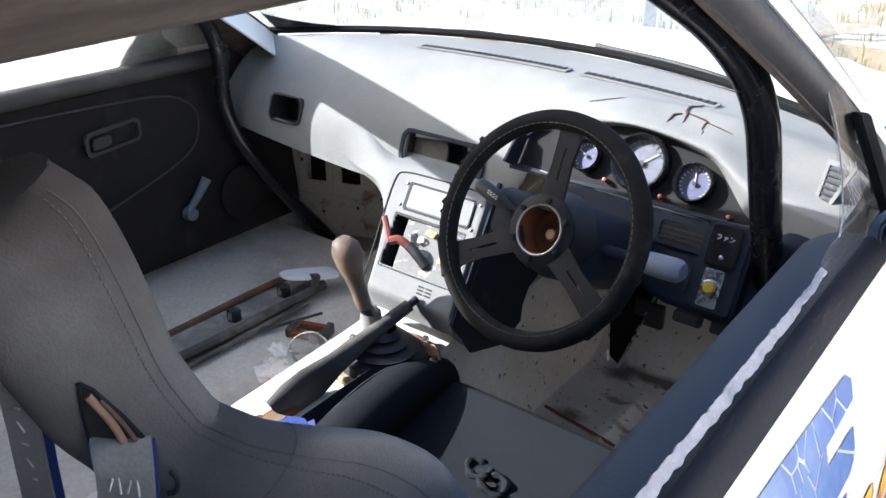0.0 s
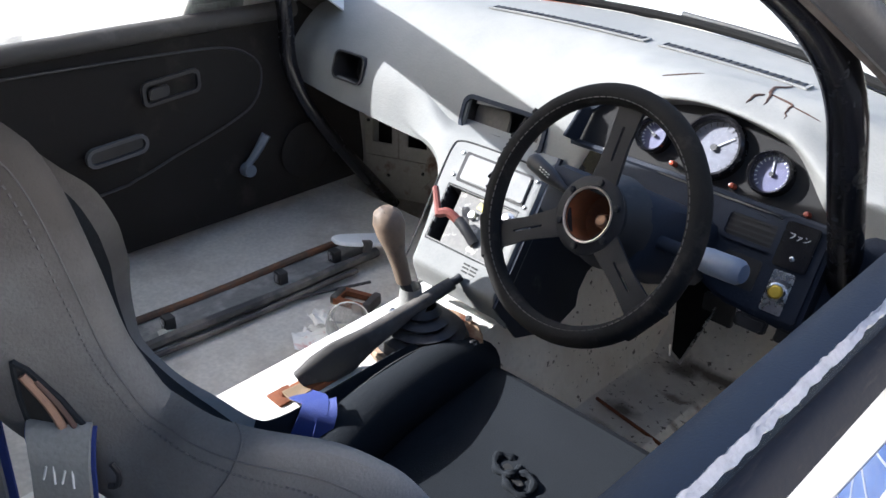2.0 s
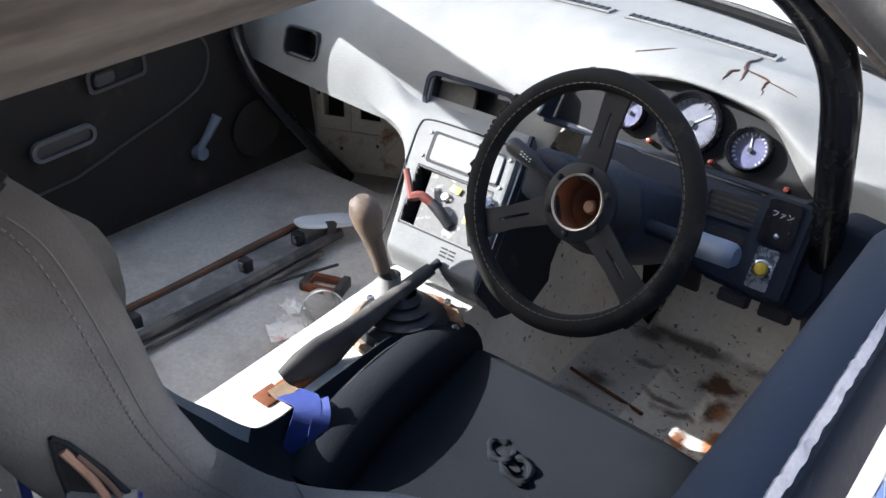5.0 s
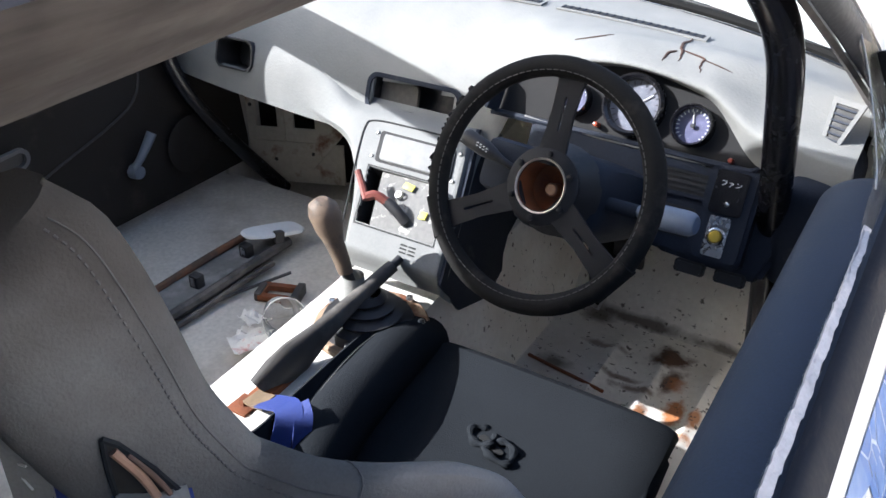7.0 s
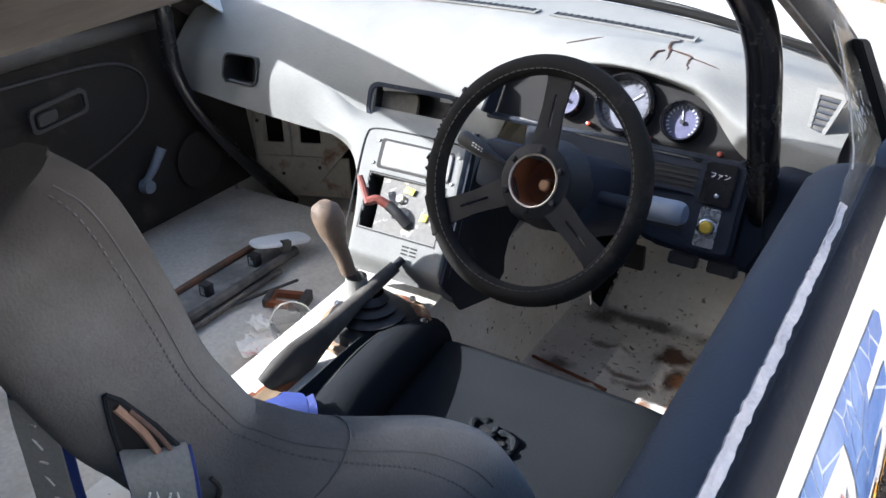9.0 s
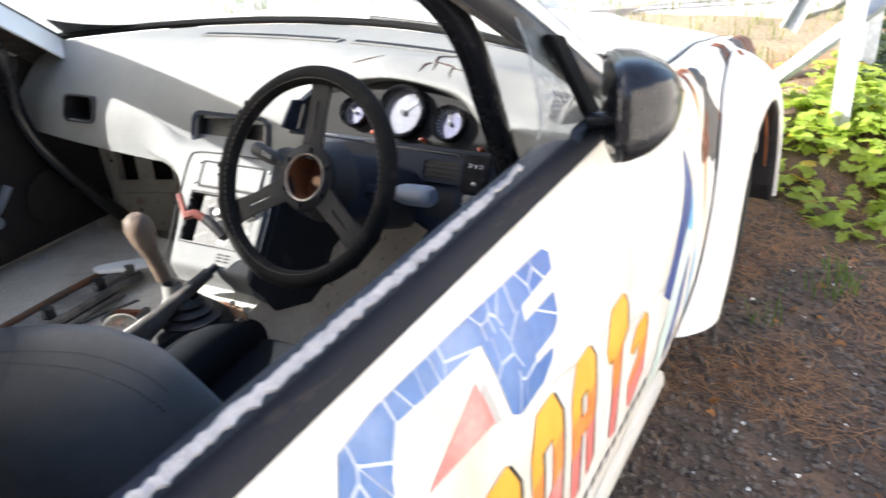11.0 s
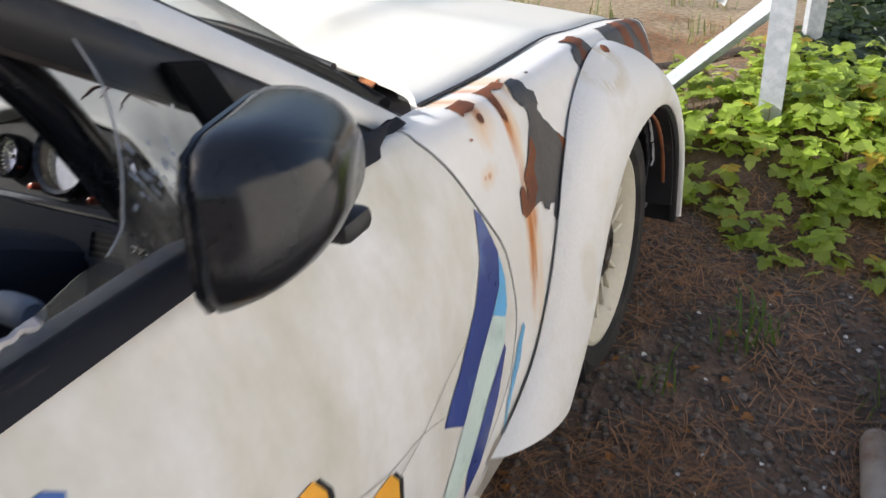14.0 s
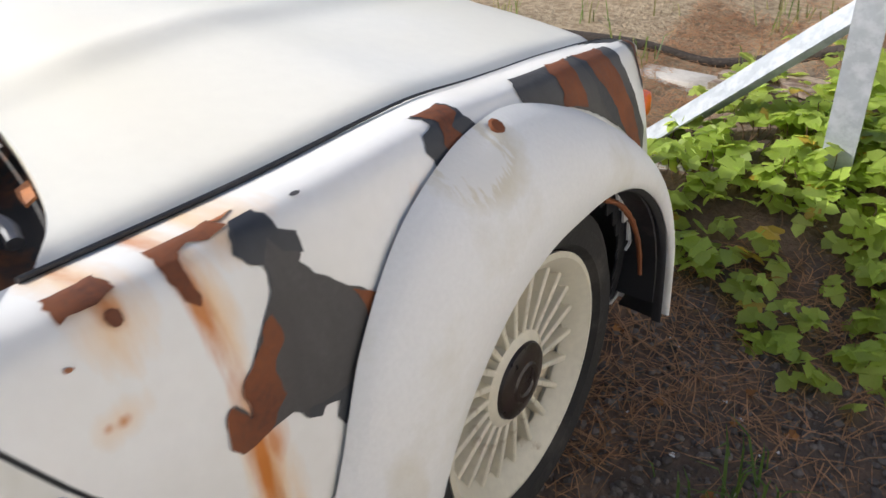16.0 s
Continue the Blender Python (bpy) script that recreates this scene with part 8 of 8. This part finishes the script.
PLANK = mat("split_grey_plank", (0.30, 0.24, 0.19), 0.9, vary=0.35, scale=14, streak=(2, 9, 9), spot=(0.12, 0.08, 0.06), spot_at=0.5, spot_scale=8)
for x, y, l, a in ((0.70, 2.40, 0.24, 8), (0.78, 2.47, 0.30, -6), (0.66, 2.52, 0.20, 22), (0.84, 2.36, 0.16, -20)):
    z = ground_z(x, y) + 0.012
    tagged(part("broken_plank", prism(outline([(-l / 2, -0.016), (l / 2 - 0.02, -0.020), (l / 2, 0.004), (l / 2 - 0.03, 0.016), (-l / 2 + 0.015, 0.014)], 0.003, 0.02), lambda p, q, h: Matrix.Translation((x, y, z)) @ Matrix.Rotation(radians(a), 4, "Z") @ Vector((p, q, h)), 0.018), PLANK), "split grey-brown plank in the weeds", "plank", "broken planks")
tagged(part("concrete_offcut", prism(outline([(1.20, 0.28), (1.36, 0.35), (1.40, 0.52), (1.30, 0.55)], 0.004, 0.03), lambda a, b, h: Vector((a, b, ground_z(a, b) - 0.01 + h)), 0.05), mat("grey_weathered_offcut", (0.30, 0.285, 0.26), 0.9, vary=0.3, scale=14, fine=90, bump=0.002, spot=(0.15, 0.13, 0.11), spot_at=0.55, spot_scale=10, spot_soft=0.12)), "broken grey concrete offcut", "concrete piece")
# darker than the other concrete: missing shade is put into this grey
BLOCKGREY = mat("shade_grey_concrete", (0.15, 0.145, 0.15), 0.9, vary=0.3, scale=9, fine=70, bump=0.002)
for k in range(2):
    tagged(part("concrete_block", box(1.245, 1.295, 2.62 + 0.34 * k, 2.88 + 0.36 * k, 0.05, 0.325 + 0.01 * k, 0.008), BLOCKGREY), "concrete block lying by the sleeper, its grey darkened in place of shade", "block", "blocks")

rnd = random.Random(9)


def leaf(bm, p, size, yaw, tilt, roll, idx):
    """A three-lobed leaf folded along its middle."""
    m = Matrix.Translation(p) @ Matrix.Rotation(yaw, 4, "Z") @ Matrix.Rotation(tilt, 4, "X") @ Matrix.Rotation(roll, 4, "Y")
    pts = [(0, 0.04, 0), (0.36, -0.06, 0.05), (0.60, 0.36, 0.00), (0.34, 0.46, 0.08), (0.34, 0.74, 0.03), (0, 1.02, -0.10), (-0.34, 0.74, 0.03), (-0.34, 0.46, 0.08), (-0.60, 0.36, 0.00), (-0.36, -0.06, 0.05), (0, 0.42, 0.0)]
    v = [bm.verts.new(m @ (Vector(q) * size)) for q in pts]
    for a, c in ((0, 1), (1, 2), (2, 3), (3, 4), (4, 5), (5, 6), (6, 7), (7, 8), (8, 9), (9, 0)):
        f = bm.faces.new((v[10], v[a], v[c]))
        f.material_index = idx


def leaf_mat(name, base, light):
    m = mat(name, base, 0.5, vary=0.25, scale=30, fine=200)
    N, L = m.node_tree.nodes, m.node_tree.links
    b_ = N["Principled BSDF"]
    src = b_.inputs["Base Color"].links[0].from_socket
    g = N.new("ShaderNodeNewGeometry")
    hs_ = N.new("ShaderNodeHueSaturation")
    mr = N.new("ShaderNodeMapRange")
    mr.inputs["To Min"].default_value, mr.inputs["To Max"].default_value = 0.6, 1.5
    L.new(g.outputs["Random Per Island"], mr.inputs["Value"])
    L.new(mr.outputs[0], hs_.inputs["Value"])
    L.new(src, hs_.inputs["Color"])
    L.new(hs_.outputs[0], b_.inputs["Base Color"])
    tr = N.new("ShaderNodeBsdfTranslucent")
    tr.inputs[0].default_value = (*light, 1)
    mx = N.new("ShaderNodeMixShader")
    mx.inputs[0].default_value = 0.42
    L.new(b_.outputs[0], mx.inputs[1])
    L.new(tr.outputs[0], mx.inputs[2])
    L.new(mx.outputs[0], N["Material Output"].inputs["Surface"])
    return m


LEAF = leaf_mat("green_vine_leaf", (0.22, 0.29, 0.05), (0.80, 0.95, 0.16))
LEAFY = leaf_mat("yellow_vine_leaf", (0.42, 0.30, 0.04), (0.6, 0.45, 0.08))
STEM = mat("brown_stem", (0.12, 0.07, 0.04), 0.9, vary=0.3)


def plant_density(x, y):
    n = noise.noise(Vector((x * 2.6, y * 2.6, 4)))
    d = smooth(1.47, 1.90, y + 0.28 * n) * smooth(0.58, 0.80, x + 0.15 * (y - 1.9)) * smooth(2.75, 2.25, y) * smooth(1.50, 1.40, x)
    d *= 1 - 0.85 * smooth(1.00, 0.80, x) * smooth(2.02, 2.2, y)
    d = max(d, 0.5 * smooth(1.22, 1.36, x) * smooth(1.35, 1.7, y) * (x < 1.40) * (y < 2.9))
    return d * smooth(-0.35, 0.25, noise.noise(Vector((x * 5.5, y * 5.5, 8))) + 0.35 * smooth(1.8, 2.0, y))


bm = bmesh.new()
stems = bmesh.new()
for k in range(3300):
    x, y = rnd.uniform(0.5, 1.41), rnd.uniform(1.25, 2.9)
    if rnd.random() > plant_density(x, y):
        continue
    h = rnd.uniform(0.012, 0.05) + 0.06 * rnd.random() * smooth(1.85, 2.0, y)
    base = Vector((x, y, ground_z(x, y)))
    top = base + Vector((rnd.uniform(-0.03, 0.03), rnd.uniform(-0.03, 0.03), h))
    yaw = rnd.uniform(0, 6.28)
    for j in range(rnd.choice((1, 2, 3, 3))):
        leaf(bm, top + Vector((0, 0, 0.003 * j)), rnd.uniform(0.028, 0.056), yaw + j * 2.1 + rnd.uniform(-0.4, 0.4), rnd.uniform(-0.75, 0.35), rnd.uniform(-0.5, 0.5), 1 if rnd.random() < 0.05 else 0)
    if h > 0.04:
        tube([base, base.lerp(top, 0.5) + Vector((0.008, 0, 0)), top], 0.0012, 4, 2, bm=stems)
gc = part("vine_leaves", bm, [LEAF, LEAFY])
tagged(gc, "bright green lobed vine leaves covering the ground", "ground cover", kind="stuff")
tagged(part("vine_stems", stems, STEM), "thin brown vine stems under the leaves", "stems", kind="stuff")

# ivy in the far corner of the plot, its greens darkened to stand in for shade
SHADEIVY = leaf_mat("shade_toned_ivy_leaf", (0.026, 0.042, 0.014), (0.05, 0.08, 0.02))
bm, tw = bmesh.new(), bmesh.new()
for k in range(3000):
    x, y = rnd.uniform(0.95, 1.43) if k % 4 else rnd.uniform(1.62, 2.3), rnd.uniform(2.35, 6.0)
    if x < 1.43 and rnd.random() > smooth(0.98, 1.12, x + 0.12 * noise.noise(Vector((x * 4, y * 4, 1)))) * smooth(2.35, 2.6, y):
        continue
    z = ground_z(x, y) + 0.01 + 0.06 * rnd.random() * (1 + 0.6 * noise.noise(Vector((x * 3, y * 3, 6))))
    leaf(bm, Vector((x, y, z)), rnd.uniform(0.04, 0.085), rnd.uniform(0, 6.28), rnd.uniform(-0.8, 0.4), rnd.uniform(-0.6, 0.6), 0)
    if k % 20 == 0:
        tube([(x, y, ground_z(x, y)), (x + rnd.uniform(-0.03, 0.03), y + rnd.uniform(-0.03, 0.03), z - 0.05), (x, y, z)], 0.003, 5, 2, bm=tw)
tagged(part("shade_toned_ivy", bm, SHADEIVY), "dense ivy covering the far corner, its green darkened in place of shade", "ground cover", kind="stuff")
tagged(part("ivy_stems", tw, STEM), "thin brown ivy stems under the leaves", "stems", kind="stuff")

NEEDLE = leaf_mat("dry_pine_needle", (0.42, 0.235, 0.12), (0.25, 0.13, 0.06))
nv, nf = [], []
while len(nf) < 27000:
    x, y = rnd.uniform(0.3, 1.44), rnd.uniform(-1.0, 3.4)
    if 1.5 * noise.noise(Vector((x * 3.2, y * 3.2, 20))) - 0.05 + 0.4 * smooth(1.3, 1.5, y) * smooth(1.9, 1.7, y) + 0.3 * smooth(2.2, 2.4, y) < rnd.uniform(-0.25, 0.55):
        continue
    z = ground_z(x, y) + rnd.uniform(0.002, 0.012)
    a, l, w = rnd.uniform(0, 6.28), rnd.uniform(0.02, 0.085), rnd.uniform(0.0005, 0.0013)
    d, s = Vector((math.cos(a), math.sin(a), rnd.uniform(-0.12, 0.12))) * l / 2, Vector((-math.sin(a), math.cos(a), 0)) * w
    c = Vector((x, y, z))
    mid = c + Vector((0, 0, 0.004 * rnd.random())) + s * rnd.uniform(-3, 3)
    o = len(nv)
    nv += [tuple(q) for q in (c - d - s, c - d + s, mid + s, mid - s, c + d + s, c + d - s)]
    nf += [(o, o + 1, o + 2, o + 3), (o + 3, o + 2, o + 4, o + 5)]
me = bpy.data.meshes.new("pine_needles")
me.from_pydata(nv, [], nf)
me.materials.append(NEEDLE)
tagged(new("pine_needles", me), "dry brown pine needles strewn on the soil", "litter", kind="stuff")

GRAVEL = leaf_mat("dark_gravel", (0.20, 0.165, 0.140), (0.02, 0.02, 0.02))
ico = bmesh.new()
bmesh.ops.create_icosphere(ico, subdivisions=1, radius=1)
iv, ifc = [v.co.copy() for v in ico.verts], [[v.index for v in f.verts] for f in ico.faces]
ico.free()
verts, faces = [], []
for k in range(12000):
    x, y = rnd.uniform(0.75, 1.47), -0.9 + 2.7 * rnd.random() ** 1.25
    r = 0.002 + 0.0085 * rnd.random() ** 2.2
    o = len(verts)
    q = Vector((rnd.uniform(0.7, 1.3), rnd.uniform(0.7, 1.3), rnd.uniform(0.4, 0.8))) * r
    z = ground_z(x, y) + r * 0.25
    verts += [(x + c.x * q.x * (1 + rnd.uniform(-.2, .2)), y + c.y * q.y, z + c.z * q.z) for c in iv]
    faces += [[o + i for i in f] for f in ifc]
me = bpy.data.meshes.new("gravel")
me.from_pydata(verts, [], faces)
me.materials.append(GRAVEL)
tagged(new("gravel", me), "dark gravel and grit among the litter", "gravel", kind="stuff")

bm = bmesh.new()
for k in range(80):
    x, y = rnd.uniform(0.75, 1.42), rnd.uniform(-0.8, 2.0)
    leaf(bm, Vector((x, y, ground_z(x, y) + 0.008)), rnd.uniform(0.012, 0.026), rnd.uniform(0, 6), rnd.uniform(-0.3, 0.3), rnd.uniform(-0.4, 0.4), 0)
tagged(part("fallen_leaves", bm, leaf_mat("orange_fallen_leaf", (0.34, 0.15, 0.04), (0.3, 0.12, 0.03))), "small orange fallen leaves", "litter", kind="stuff")
bm = bmesh.new()
for k in range(110):
    x, y = rnd.uniform(0.85, 1.42), rnd.uniform(-0.6, 2.2)
    leaf(bm, Vector((x, y, ground_z(x, y) + 0.006)), rnd.uniform(0.004, 0.011), rnd.uniform(0, 6), rnd.uniform(-0.3, 0.3), rnd.uniform(-0.4, 0.4), 0)
tagged(part("paper_scraps", bm, mat("white_scrap", (0.7, 0.69, 0.66), 0.7, vary=0.1)), "tiny white scraps in the litter", "litter", kind="stuff")

GRASS = leaf_mat("dry_and_green_grass", (0.20, 0.19, 0.07), (0.3, 0.3, 0.1))
GREENG = leaf_mat("green_grass", (0.07, 0.13, 0.025), (0.2, 0.3, 0.05))
bm = bmesh.new()
spots = [(rnd.uniform(-4, 0.9), rnd.uniform(2.3, 9.0), rnd.randint(5, 14), 0) for k in range(520)] + [(1.06, 1.22, 14, 1), (1.10, 1.28, 10, 1), (1.03, 1.18, 8, 1), (0.93, 0.98, 8, 1), (1.35, 1.15, 8, 1)]
for x0, y0, cnt, gi in spots:
    for j in range(cnt):
        x, y = x0 + rnd.gauss(0, 0.03), y0 + rnd.gauss(0, 0.03)
        b0 = Vector((x, y, ground_z(x, y)))
        a, l, w = rnd.uniform(0, 6.28), rnd.uniform(0.04, 0.13), rnd.uniform(0.0015, 0.003)
        out = Vector((math.cos(a), math.sin(a), 0)) * l * rnd.uniform(0.3, 0.8)
        s = Vector((-math.sin(a), math.cos(a), 0)) * w
        mid, tip = b0 + out * 0.4 + Vector((0, 0, l * 0.7)), b0 + out + Vector((0, 0, l * 0.8))
        v = [bm.verts.new(q) for q in (b0 - s, b0 + s, mid + s * 0.8, mid - s * 0.8, tip)]
        f1, f2 = bm.faces.new((v[0], v[1], v[2], v[3])), bm.faces.new((v[3], v[2], v[4]))
        f1.material_index = f2.material_index = 1 if gi or rnd.random() < 0.3 else 0
tagged(part("grass_tufts", bm, [GRASS, GREENG]), "sparse dry and green grass tufts", "grass", kind="stuff")
